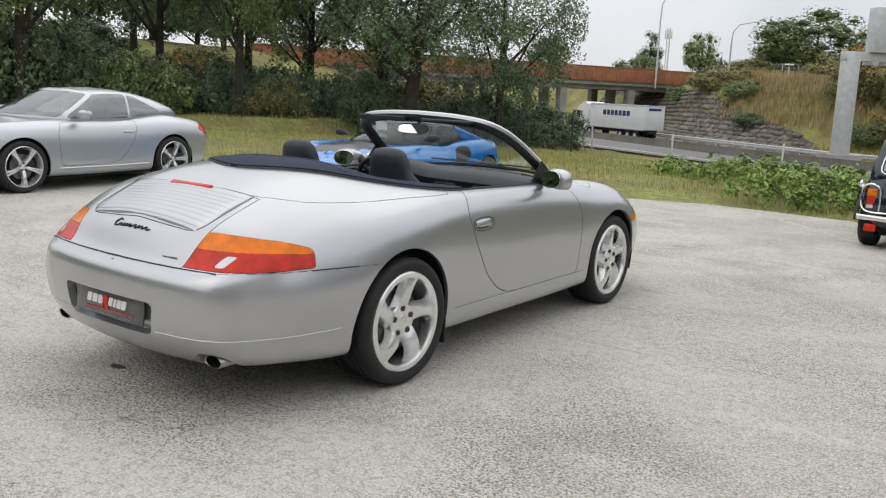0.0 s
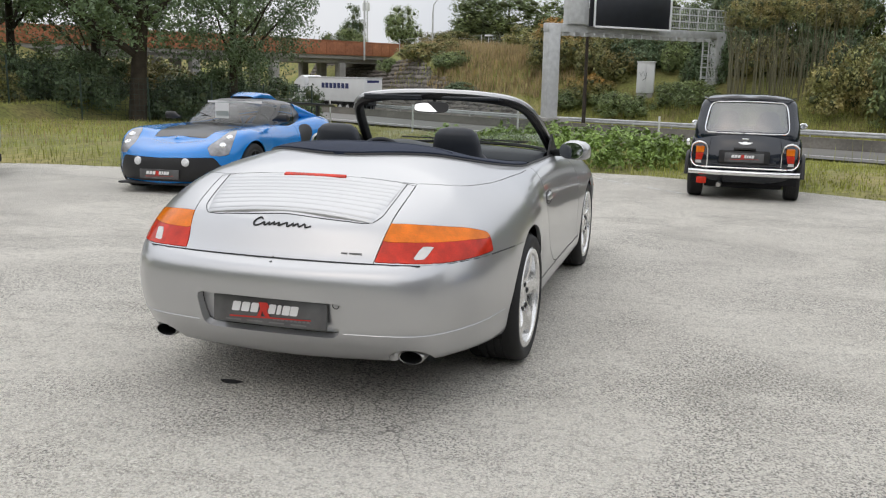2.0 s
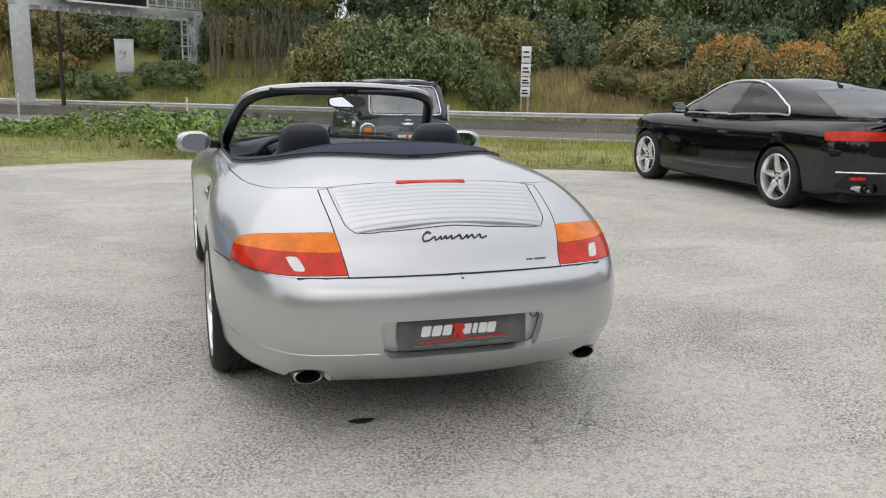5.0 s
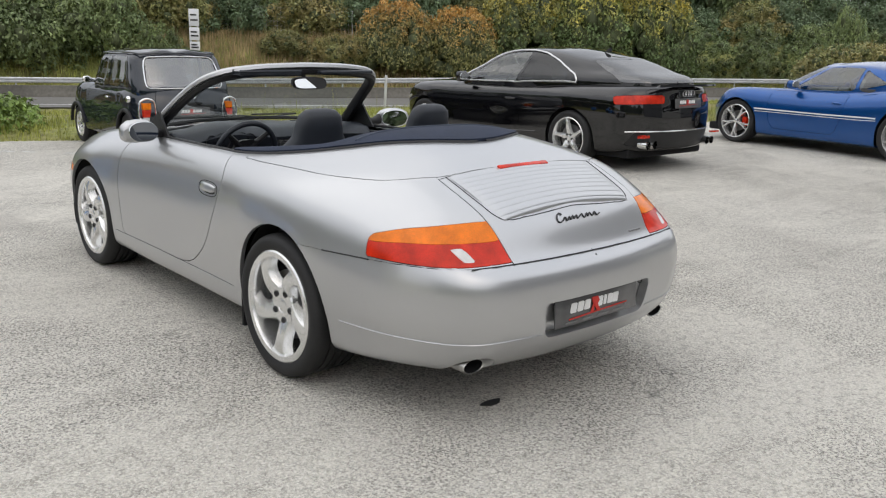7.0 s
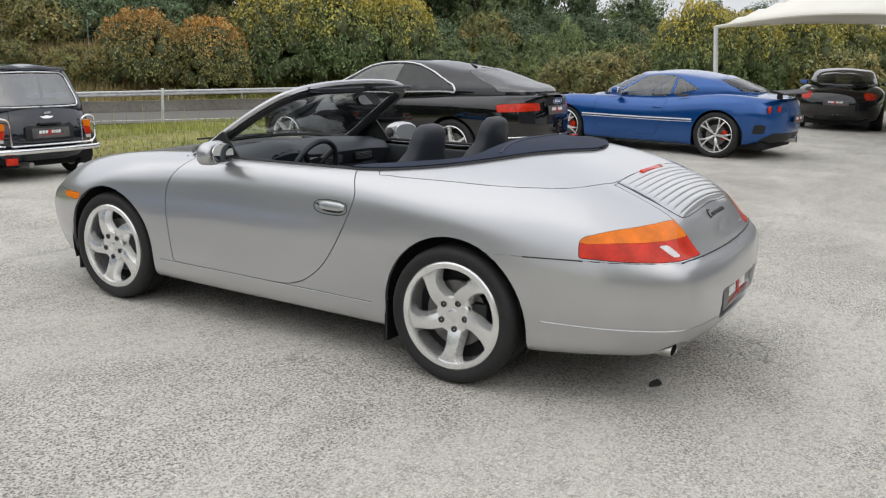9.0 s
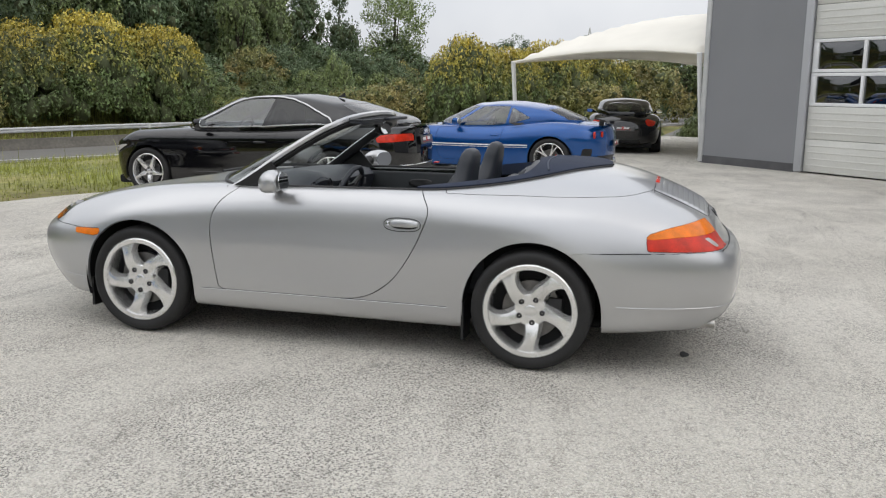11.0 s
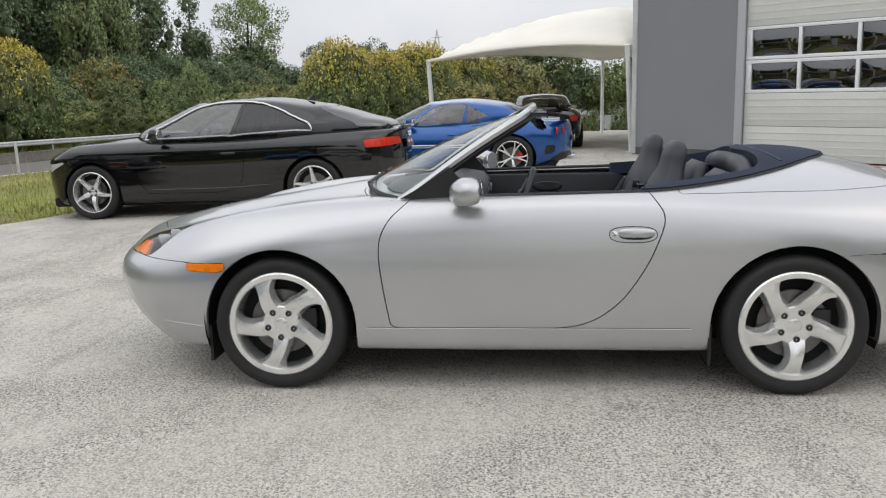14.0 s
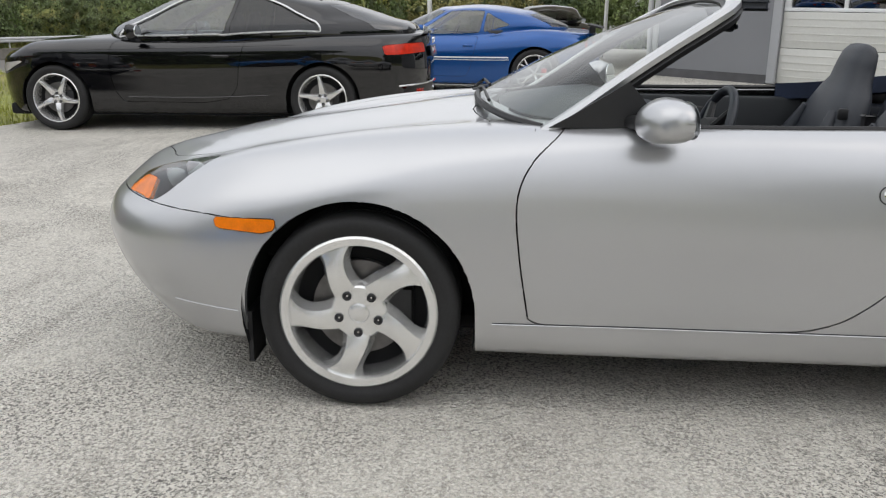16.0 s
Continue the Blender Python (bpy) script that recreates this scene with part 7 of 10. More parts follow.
BACK = lambda v: v[:, 1] < -0.35
KIT_A5 = wheel_kit(0.330, 0.245, 0.245, spokes=5, twist=0.10, waist=0.015, foot=0.017, root=0.046, dish=0.03, lip=0.012, hub=0.06, crown=0.008)
KIT_EVF = wheel_kit(0.325, 0.25, 0.235, spokes=5, twist=0.0, split=0.20, waist=0.010, foot=0.011, root=0.022, dish=0.02, lip=0.010, hub=0.05, caliper=RED_LENS)
KIT_EVR = wheel_kit(0.342, 0.26, 0.275, spokes=5, twist=0.0, split=0.20, waist=0.010, foot=0.011, root=0.022, dish=0.03, lip=0.010, hub=0.05, caliper=RED_LENS)
KIT_EXF = wheel_kit(0.298, 0.215, 0.205, spokes=8, twist=0.0, waist=0.010, foot=0.014, root=0.02, dish=0.02, lip=0.012, hub=0.05, mat=TRIM)
KIT_EXR = wheel_kit(0.315, 0.222, 0.245, spokes=8, twist=0.0, waist=0.010, foot=0.014, root=0.02, dish=0.02, lip=0.012, hub=0.05, mat=TRIM)
KIT_MINI = wheel_kit(0.262, 0.172, 0.175, spokes=8, twist=0.0, waist=0.014, foot=0.03, root=0.03, dish=0.03, lip=0.022, hub=0.06)
KIT_997 = wheel_kit(0.325, 0.252, 0.25, spokes=5, twist=0.0, split=0.10, waist=0.012, foot=0.014, root=0.028, dish=0.03, lip=0.010, hub=0.055)


def car_black_coupe():
    s = dict(res=(210, 88), wb=2.764, fo=0.87, ro=1.02, nose_round=0.9, tail_round=0.9, w=(0.80, 0.915, 0.90, 0.918, 0.82), hub=(0.908, 0.908), fair=10,
             lines=[(0.22, 0.12, 0.18, .17, .17, .17, .17, .22), (0.05, 0.04, 0.06, .18, .19, .19, .20, .25), (0.014, 0.02, 0.02, .30, .33, .29, .33, .36), (0.004, 0.0, 0.0, .46, .52, .46, .52, .52),
                    (0.0, 0.0, 0.0, .615, .72, .70, .74, .70), (0.02, 0.02, 0.02, .70, .835, .845, .86, .83), (0.09, 0.06, 0.03, .748, .88, .90, .925, .92), (0.34, 0.14, 0.09, .775, .915, .955, .97, .965)],
             top=[(3.52, .775), (3.3, .835), (2.764, .93), (2.3, .975), (1.2, .99), (0, 1.0), (-.5, .99), (-1.0, .97)])
    door = [(2.12, .90), (2.16, .80), (2.17, .60), (2.14, .42), (2.05, .30), (1.2, .29), (.95, .33), (.86, .45), (.84, .62), (.80, .80), (.76, .91)]
    s["cuts"] = [("door", "yz", rounded(door, 0.03), lambda v: v[:, 0] > 0.3),
                 ("tail_lamp", "yz", rounded([(-.60, .852), (-.80, .868), (-1.2, .872), (-1.2, .790), (-.80, .765), (-.63, .762)], 0.008), lambda v: (v[:, 1] < -.4) & (v[:, 0] > 0.36)),
                 ("boot_lid", "xz", rounded([(-.2, .955), (.58, .93), (.56, .72), (-.2, .62)], 0.03), BACK),
                 ("rear_valance", "xz", rounded([(-.2, .46), (.70, .46), (.78, .30), (-.2, .22)], 0.02), BACK),
                 ("head_lamp", "yz", rounded([(3.05, .715), (3.3, .68), (3.75, .66), (3.75, .58), (3.35, .585)], 0.012), lambda v: (v[:, 1] > 2.9) & (v[:, 0] > 0.34)),
                 ("grille", "xz", rounded([(-.2, .60), (.38, .60), (.30, .32), (-.2, .30)], 0.03), lambda v: v[:, 1] > 3.0)]
    s["emit"] = {"door": (BLACK, "panel", ""), "tail_lamp": (RED_LENS, "lamp", "red tail lamp"), "boot_lid": (BLACK, "both", ""), "rear_valance": (TRIM, "both", ""), "head_lamp": (CLEAR_LENS, "lamp", "clear head lamp"), "grille": (TRIM, "both", "")}
    g = dict(well=[(-.1, 2.42), (.4, 2.35), (.68, 2.13), (.70, .9), (.70, .0), (.60, -.45), (-.1, -.72)], crown=0.03, top=1.395, bulge=0.028, seat=(0.62, 1.80, 0.80, 1.17),
             belt=[(0, 2.42, .955), (.42, 2.35, .955), (.76, 2.11, .925), (.82, 1.57, .93), (.83, 1.0, .945), (.80, .37, .965), (.68, -.32, .985), (.45, -.80, .985), (0, -.88, .985)],
             rail=[(0, 1.60, 1.338), (.36, 1.57, 1.332), (.54, 1.44, 1.318), (.585, 1.18, 1.345), (.59, .84, 1.352), (.572, .50, 1.328), (.50, .08, 1.258), (.36, -.08, 1.258), (0, -.11, 1.265)])
    up_edge = [(2.10, 1.06), (2.12, 1.6), (2.16, 2.20), (2.32, 2.66), (2.7, 2.80), (3.2, 2.83), (3.7, 2.83), (4.2, 2.80), (4.70, 2.68), (5.12, 2.28), (5.42, 1.55), (5.47, 1.08)]
    arc = [tuple(p) for p in smooth_loop(up_edge, 5, False)]
    g["glass"] = {"front": uv_round(-1, 1.10, 1.90, 2.88, 0.1), "side_front": [p for p in arc if p[0] < 3.92] + [(3.93, 2.82), (4.02, 1.06)],
                  "side_rear": [(4.10, 1.06), (4.03, 2.79)] + [p for p in arc if p[0] > 4.06], "rear": uv_round(6.35, 1.05, 9, 2.86, 0.1)}
    g["side_rear_mat"] = SMOKED
    g["front_mat"] = g["side_front_mat"] = glass("light_pane", (0.50, 0.56, 0.56), ior=1.8)
    g["rear_mat"] = glass("rear_smoked_pane", (0.10, 0.11, 0.115), ior=1.9)
    k = build_car("black_coupe", pose(6.19, 3.54, 0.0, -1.0, 0, -2.2), "glossy black two-door coupe with chrome window trim", s, g, BLACK, KIT_A5, KIT_A5, spin=(15, 50))
    car, C = k["car"], k["cabin"]
    # bright strip round the side windows
    edge = [(p[0] + 0.05 * (1 if p[0] > 4.9 else -1 if p[0] < 2.6 else 0), p[1] + 0.05) for p in arc] + [(x, 1.01) for x in np.linspace(5.51, 2.08, 24)]
    for sd in (1, -1):
        pts = []
        for q in edge:
            p = uv_point(C, q, 0.014)
            pts.append(Vector((sd * p.x, p.y, p.z)))
        keep = [pts[0]]
        for q in pts[1:]:
            if (q - keep[-1]).length > 0.02:
                keep.append(q)
        bm = bmesh.new()
        tube(bm, keep, 0.011, 6, closed=True)
        part("window_trim", bm, ALLOY, car, "bright metal window trim")
        door_mirror(car, 0.90, 1.86, 0.985, sd, BLACK, (0.12, 0.06, 0.07))
        part("exhaust_tip", lathe(bmesh.new(), [(-0.975, 0.045), (-0.85, 0.045), (-0.86, 0.04), (-0.96, 0.04)], 20, "y"), CHROME, car, m=pose(sd * 0.62, 0, 0.31))
        part("exhaust_tip", lathe(bmesh.new(), [(-0.985, 0.045), (-0.85, 0.045), (-0.86, 0.04), (-0.97, 0.04)], 20, "y"), CHROME, car, m=pose(sd * 0.51, 0, 0.31))
        part("rear_reflector", boxed(sd * 0.62, -0.985, 0.40, sd * 0.76, -0.93, 0.42, 0.005), RED_LENS, car)
    handle_on(k, 1.02, .755)
    seam_on(k, [(3.0, .80), (2.2, .815), (1.2, .835), (.2, .86), (-.5, .85)], r=0.004, mat=BLACK, name="shoulder_crease")
    seam_on(k, [(2.0, .345), (1.2, .34), (.55, .37)], r=0.006, mat=BLACK, name="sill_crease")
    seam_on(k, [(.78, .455), (.72, .46), (.5, .46), (.0, .46)], "xz", 0.008, ALLOY, "chrome_strip", where=BACK, lift=0.004)
    dealer_plate(car, pose(0, -1.035, 0.775, -8), 0.50, 0.11)
    for i in range(4):
        bm = bmesh.new()
        tube(bm, [(0.035 * math.cos(a), 0, 0.035 * math.sin(a)) for a in np.linspace(0, 6.283, 19)[:-1]], 0.005, 5, closed=True)
        part("emblem_ring", bm, CHROME, car, m=pose(-0.075 + 0.05 * i, -1.03, 0.885))
    bm = bmesh.new()
    stack(bm, [((0, 0.20, 1.335), (0.012, 0, 0), (0, 0.06, 0)), ((0, 0.19, 1.36), (0.008, 0, 0), (0, 0.04, 0)), ((0, 0.16, 1.395), (0.004, 0, 0), (0, 0.012, 0))], 10)
    part("roof_antenna", bm, TRIM, car)
    bm = bmesh.new()
    stack(bm, [((0, -1.0, 0.962), (0.56, 0, 0), (0, 0.05, 0)), ((0, -1.01, 0.985), (0.54, 0, 0), (0, 0.03, 0))], 24, 4)
    part("lip_spoiler", bm, BLACK, car)


def car_deep_blue_coupe():
    s = dict(res=(190, 80), wb=2.575, fo=0.88, ro=0.92, nose_round=1.3, tail_round=1.0, w=(0.72, 0.905, 0.87, 0.92, 0.78), hub=(0.885, 0.912), arch=0.035,
             lines=[(0.22, 0.12, 0.18, .16, .16, .16, .16, .24), (0.06, 0.05, 0.08, .17, .18, .17, .18, .28), (0.02, 0.02, 0.02, .26, .33, .27, .33, .36), (0.0, 0.0, 0.0, .40, .50, .44, .52, .52),
                    (0.0, 0.03, 0.0, .50, .68, .64, .74, .68), (0.05, 0.10, 0.02, .56, .79, .76, .86, .80), (0.14, 0.20, 0.05, .60, .83, .84, .93, .87), (0.40, 0.32, 0.12, .64, .80, .86, .95, .91)],
             top=[(3.35, .60), (3.0, .69), (2.575, .78), (2.0, .87), (1.2, .90), (0.2, .98), (-.4, .965), (-.85, .93)])
    s["cuts"] = [("door", "yz", rounded([(2.0, .82), (2.04, .70), (2.02, .40), (1.94, .27), (1.0, .27), (.93, .40), (.89, .60), (.83, .84)], 0.05), lambda v: v[:, 0] > 0.3),
                 ("diffuser", "xz", rounded([(-.2, .40), (.60, .40), (.72, .30), (.60, .18), (-.2, .18)], 0.03), BACK),
                 ("rear_vent", "xz", rounded([(.70, .52), (.80, .52), (.80, .38), (.70, .40)], 0.02), BACK),
                 ("head_lamp", "xy", smooth_loop([(.45, 3.1), (.60, 2.75), (.70, 2.72), (.72, 2.9), (.6, 3.12)], 5), lambda v: v[:, 2] > .55)]
    s["emit"] = {"door": (DEEP_BLUE, "panel", ""), "diffuser": (TRIM, "both", "black diffuser"), "rear_vent": (TRIM, "lamp", ""), "head_lamp": (CLEAR_LENS, "lamp", "clear head lamp")}
    g = dict(well=[(-.1, 2.14), (.4, 2.04), (.64, 1.72), (.66, .8), (.60, .3), (.40, -.2), (-.1, -.3)], crown=0.04, top=1.28, bulge=0.03, seat=(0.58, 1.5, 0.62, 1.08),
             belt=[(0, 2.20, .865), (.40, 2.10, .868), (.70, 1.76, .85), (.745, 1.30, .85), (.735, .82, .875), (.66, .40, .95), (.50, -.10, .965), (.32, -.38, .955), (0, -.44, .955)],
             rail=[(0, 1.50, 1.215), (.35, 1.46, 1.21), (.54, 1.29, 1.195), (.572, 1.04, 1.21), (.566, .76, 1.207), (.525, .48, 1.182), (.44, .22, 1.16), (.26, .10, 1.175), (0, .07, 1.185)])
    g["glass"] = {"front": uv_round(-1, 1.10, 1.86, 2.88, 0.1), "side_front": rounded([(2.10, 1.05), (4.0, 1.06), (4.0, 2.86), (2.22, 2.86), (2.12, 2.0)], 0.06), "side_rear": rounded([(4.12, 1.06), (5.05, 1.25), (4.75, 2.0), (4.12, 2.78)], 0.05), "rear": uv_round(6.3, 1.1, 9, 2.8, 0.1)}
    g["front_mat"] = g["side_front_mat"] = g["side_rear_mat"] = glass("sky_pane", (0.55, 0.60, 0.60), ior=1.8)
    k = build_car("blue_sports_coupe", pose(10.09, 1.15, 0, 0, 0, -6.4), "metallic deep blue sports coupe with white side stripes", s, g, DEEP_BLUE, KIT_EVF, KIT_EVR, spin=(20, 5))
    car = k["car"]
    seam_on(k, [(2.25, .545), (1.5, .54), (.8, .545), (.38, .555)], r=0.010, mat=LETTER_WHITE, name="side_stripe", lift=0.001)
    seam_on(k, [(2.25, .51), (1.5, .505), (.8, .51), (.38, .52)], r=0.005, mat=LETTER_WHITE, name="side_stripe", lift=0.001)
    handle_on(k, .98, .70, size=0.07)
    for sd in (1, -1):
        door_mirror(car, 0.80, 1.66, 0.92, sd, DEEP_BLUE, (0.13, 0.06, 0.06))
        for px, pz, r in ((.66, .745, .052), (.52, .752, .045)):
            c, n = k["skin"].place("xz", (px, pz), where=BACK)
            bm = bmesh.new()
            lathe(bm, [(0.02, r + 0.006), (-0.006, r + 0.004), (-0.004, r), (-0.012, r * 0.6), (-0.012, 0.001)], 24, "y")
            part("tail_lamp", bm, RED_LENS, car, "round red tail lamp", m=pose(sd * c.x, c.y - 0.004, c.z))
        bm = bmesh.new()
        stack(bm, [((sd * 0.80, .62, .90), (0, 0.08, 0.01), (0.01, 0, 0.018)), ((sd * 0.80, .50, .915), (0, 0.02, 0.0), (0.006, 0, 0.012))], 12)
        part("side_intake", bm, TRIM, car)
    bm = bmesh.new()
    stack(bm, [((x, -0.80 - 0.06 * (1 - (x / 0.72) ** 2), 1.0), (0, 0.10, 0.02), (0, -0.003, 0.012)) for x in np.linspace(-0.72, 0.72, 15)], 12)
    part("rear_wing", bm, TRIM, car, "dark rear wing")
    for sd in (1, -1):
        part("wing_stay", boxed(sd * 0.50 - 0.015, -0.82, 0.90, sd * 0.50 + 0.015, -0.74, 1.0, 0.005), TRIM, car)
    dealer_plate(car, pose(0, -0.955, 0.60, 0), 0.48, 0.105)
    bm = bmesh.new()
    lathe(bm, [(-0.97, 0.05), (-0.98, 0.058), (-0.8, 0.058)], 20, "y")
    part("exhaust_tip", bm, CHROME, car, m=pose(0, 0.03, 0.30))


def car_bright_blue():
    s = dict(res=(200, 84), wb=2.30, fo=0.78, ro=0.74, nose_round=1.0, tail_round=0.9, w=(0.74, 0.85, 0.80, 0.865, 0.76), hub=(0.832, 0.855), arch=0.035, fair=16,
             lines=[(0.22, 0.12, 0.18, .13, .13, .13, .13, .20), (0.04, 0.03, 0.06, .14, .15, .14, .15, .26), (0.01, 0.0, 0.02, .22, .30, .24, .32, .34), (0.0, 0.0, 0.0, .36, .46, .40, .50, .50),
                    (0.01, 0.03, 0.0, .46, .62, .56, .70, .64), (0.06, 0.10, 0.02, .52, .72, .68, .82, .78), (0.16, 0.20, 0.04, .565, .755, .775, .87, .85), (0.44, 0.34, 0.10, .60, .735, .785, .90, .88)],
             top=[(3.0, .535), (2.7, .645), (2.3, .742), (1.8, .80), (1.0, .82), (0.2, .96), (-.3, .93), (-.7, .88)])
    s["cuts"] = [("front_mouth", "xz", rounded([(-.2, .43), (.58, .44), (.74, .20), (.70, .16), (-.2, .16)], 0.03), lambda v: v[:, 1] > 2.6),
                 ("bonnet_panel", "xy", rounded([(-.2, 2.60), (.34, 2.60), (.40, 2.25), (.43, 1.80), (.3, 1.86), (-.2, 1.9)], 0.02), lambda v: (v[:, 1] > 1.6) & (v[:, 2] > .45)),
                 ("head_lamp", "xy", smooth_loop([(.49, 2.84), (.535, 2.62), (.59, 2.46), (.65, 2.42), (.705, 2.56), (.715, 2.72), (.63, 2.88)], 5), lambda v: (v[:, 1] > 2.2) & (v[:, 2] > .46)),
                 ("door", "yz", rounded([(1.70, .78), (1.76, .60), (1.72, .32), (1.60, .22), (.95, .22), (.88, .40), (.85, .70), (.82, .80)], 0.05), lambda v: v[:, 0] > 0.3),
                 ("side_intake", "yz", smooth_loop([(.74, .74), (.50, .78), (.46, .66), (.62, .50), (.78, .42), (.80, .58)], 5), lambda v: v[:, 0] > 0.3)]
    carbon = material("gloss_black_panel", (0.014, 0.014, 0.015), 0.3, coat=0.25, vary=0.1, scale=10)
    s["emit"] = {"front_mouth": (TRIM, "both", "black front intake"), "bonnet_panel": (carbon, "both", "gloss black bonnet panel"), "head_lamp": (LAMP_GREY, "lamp", "grey glass head lamp"), "door": (BLUE, "panel", ""), "side_intake": (TRIM, "lamp", "black side intake")}
    g = dict(well=[(-.1, 1.86), (.4, 1.76), (.60, 1.5), (.60, .8), (.56, .4), (.40, .1), (-.1, 0.0)], crown=0.03, top=1.135, bulge=0.035, seat=(0.55, 1.35, 0.6, 1.02), well_z=0.6,
             belt=[(0, 1.90, .79), (.36, 1.78, .765), (.62, 1.42, .750), (.675, 1.10, .770), (.665, .80, .80), (.60, .45, .87), (.46, .05, .92), (.30, -.25, .91), (0, -.32, .91)],
             rail=[(0, 1.10, 1.105), (.32, 1.06, 1.098), (.48, .92, 1.075), (.50, .78, 1.08), (.495, .60, 1.075), (.46, .42, 1.06), (.38, .25, 1.045), (.24, .15, 1.06), (0, .12, 1.07)])
    g["glass"] = {"front": uv_round(-1, 1.10, 1.88, 2.84, 0.1), "side_front": rounded([(2.12, 1.08), (4.1, 1.10), (4.0, 2.78), (2.25, 2.78)], 0.06), "rear": uv_round(6.3, 1.2, 9, 2.7, 0.1)}
    g["front_mat"] = glass("screen_pane", (0.55, 0.6, 0.58))
    k = build_car("bright_blue_sports_car", pose(-4.41, 7.50, -0.100, 1.6, 0, 182.6), "bright blue compact sports car with black bonnet panel", s, g, BLUE, KIT_EXF, KIT_EXR, roof_mat=carbon, spin=(0, 20))
    car = k["car"]
    for sd in (1, -1):
        door_mirror(car, 0.72, 1.45, 0.87, sd, TRIM, (0.11, 0.05, 0.05))
        for px, py in ((0.645, 2.60), (0.625, 2.73)):
            c, n = k["skin"].place("xy", (px, py), where=lambda v: v[:, 2] > .45)
            bm = bmesh.new()
            lathe(bm, [(-0.002, 0.001), (-0.003, 0.026), (-0.010, 0.034), (-0.004, 0.042), (0.004, 0.044)], 20, "y")
            part("reflector", bm, CHROME, car, m=on_surface((sd * c.x, c.y, c.z), (sd * n.x, n.y, n.z)))
        bm = bmesh.new()
        lathe(bm, [(0.0, 0.05), (0.02, 0.04), (0.03, 0.001)], 18, "y")
        c, n = k["skin"].place("xz", (0.30, 0.385), where=lambda v: v[:, 1] > 2.6)
        part("fog_lamp", bm, WHITE, car, "round white fog lamp", m=pose(sd * c.x, c.y + 0.004, c.z))
        part("wing_stay", boxed(sd * 0.45 - 0.015, -0.70, 0.86, sd * 0.45 + 0.015, -0.60, 1.03, 0.005), TRIM, car)
        # the buttress beside the rear window
        bm = bmesh.new()
        stack(bm, [((sd * .55, .55, .98), (0.03, 0, 0), (0, 0.02, 0.08)), ((sd * .58, .30, .93), (0.05, 0, 0), (0, 0.02, 0.07)), ((sd * .62, 0.0, .87), (0.07, 0, 0), (0, 0.01, 0.04))], 14)
        part("buttress", bm, BLUE, car)
    bm = bmesh.new()
    stack(bm, [((x, -0.66, 1.03 + 0.02 * (1 - (x / 0.7) ** 2)), (0, 0.11, 0.02), (0, -0.003, 0.012)) for x in np.linspace(-0.70, 0.70, 13)], 12)
    part("rear_wing", bm, TRIM, car, "black rear wing")
    bm = bmesh.new()
    stack(bm, [((0, .98, 1.13), (0.17, 0, 0), (0, 0.01, 0.02)), ((0, .80, 1.155), (0.21, 0, 0), (0, 0.01, 0.05)), ((0, .5, 1.14), (0.22, 0, 0), (0, 0.01, 0.06)), ((0, .2, 1.05), (0.2, 0, 0), (0, 0.01, 0.05))], 18, 3)
    sc = part("roof_scoop", bm, BLUE, car, "bright blue roof scoop")
    bm = bmesh.new()
    stack(bm, [((0, .995, 1.132), (0.15, 0, 0), (0, 0.004, 0.014)), ((0, .96, 1.132), (0.15, 0, 0), (0, 0.004, 0.014))], 16, 3)
    part("scoop_mouth", bm, DARK, sc)
    part("price_sheet", boxed(-0.09, 1.52, 0.86, 0.10, 1.524, 1.06, 0.0, pose(0, 0, 0)), LETTER_WHITE, car, "white price sheet", m=pose(0, 0.02, 0.0))
    dealer_plate(car, pose(0, 3.085, 0.245, 0, 0, 180), 0.50, 0.11)
    bm = bmesh.new()
    tube(bm, [(-0.1, 1.92, .80), (0.05, 1.75, .875), (0.3, 1.60, .93)], 0.008, 6)
    part("wiper", bm, TRIM, car)
    bm = boxed(-0.58, 2.70, 0.115, 0.58, 3.03, 0.14, 0.01)
    part("splitter", bm, TRIM, car)
    bm = boxed(-0.40, 1.15, 1.04, 0.40, 1.152, 1.07)
    part("sun_strip", bm, LETTER_WHITE, car, "pale strip across the windscreen top", m=pose(0, 0.045, 0.015, 0))


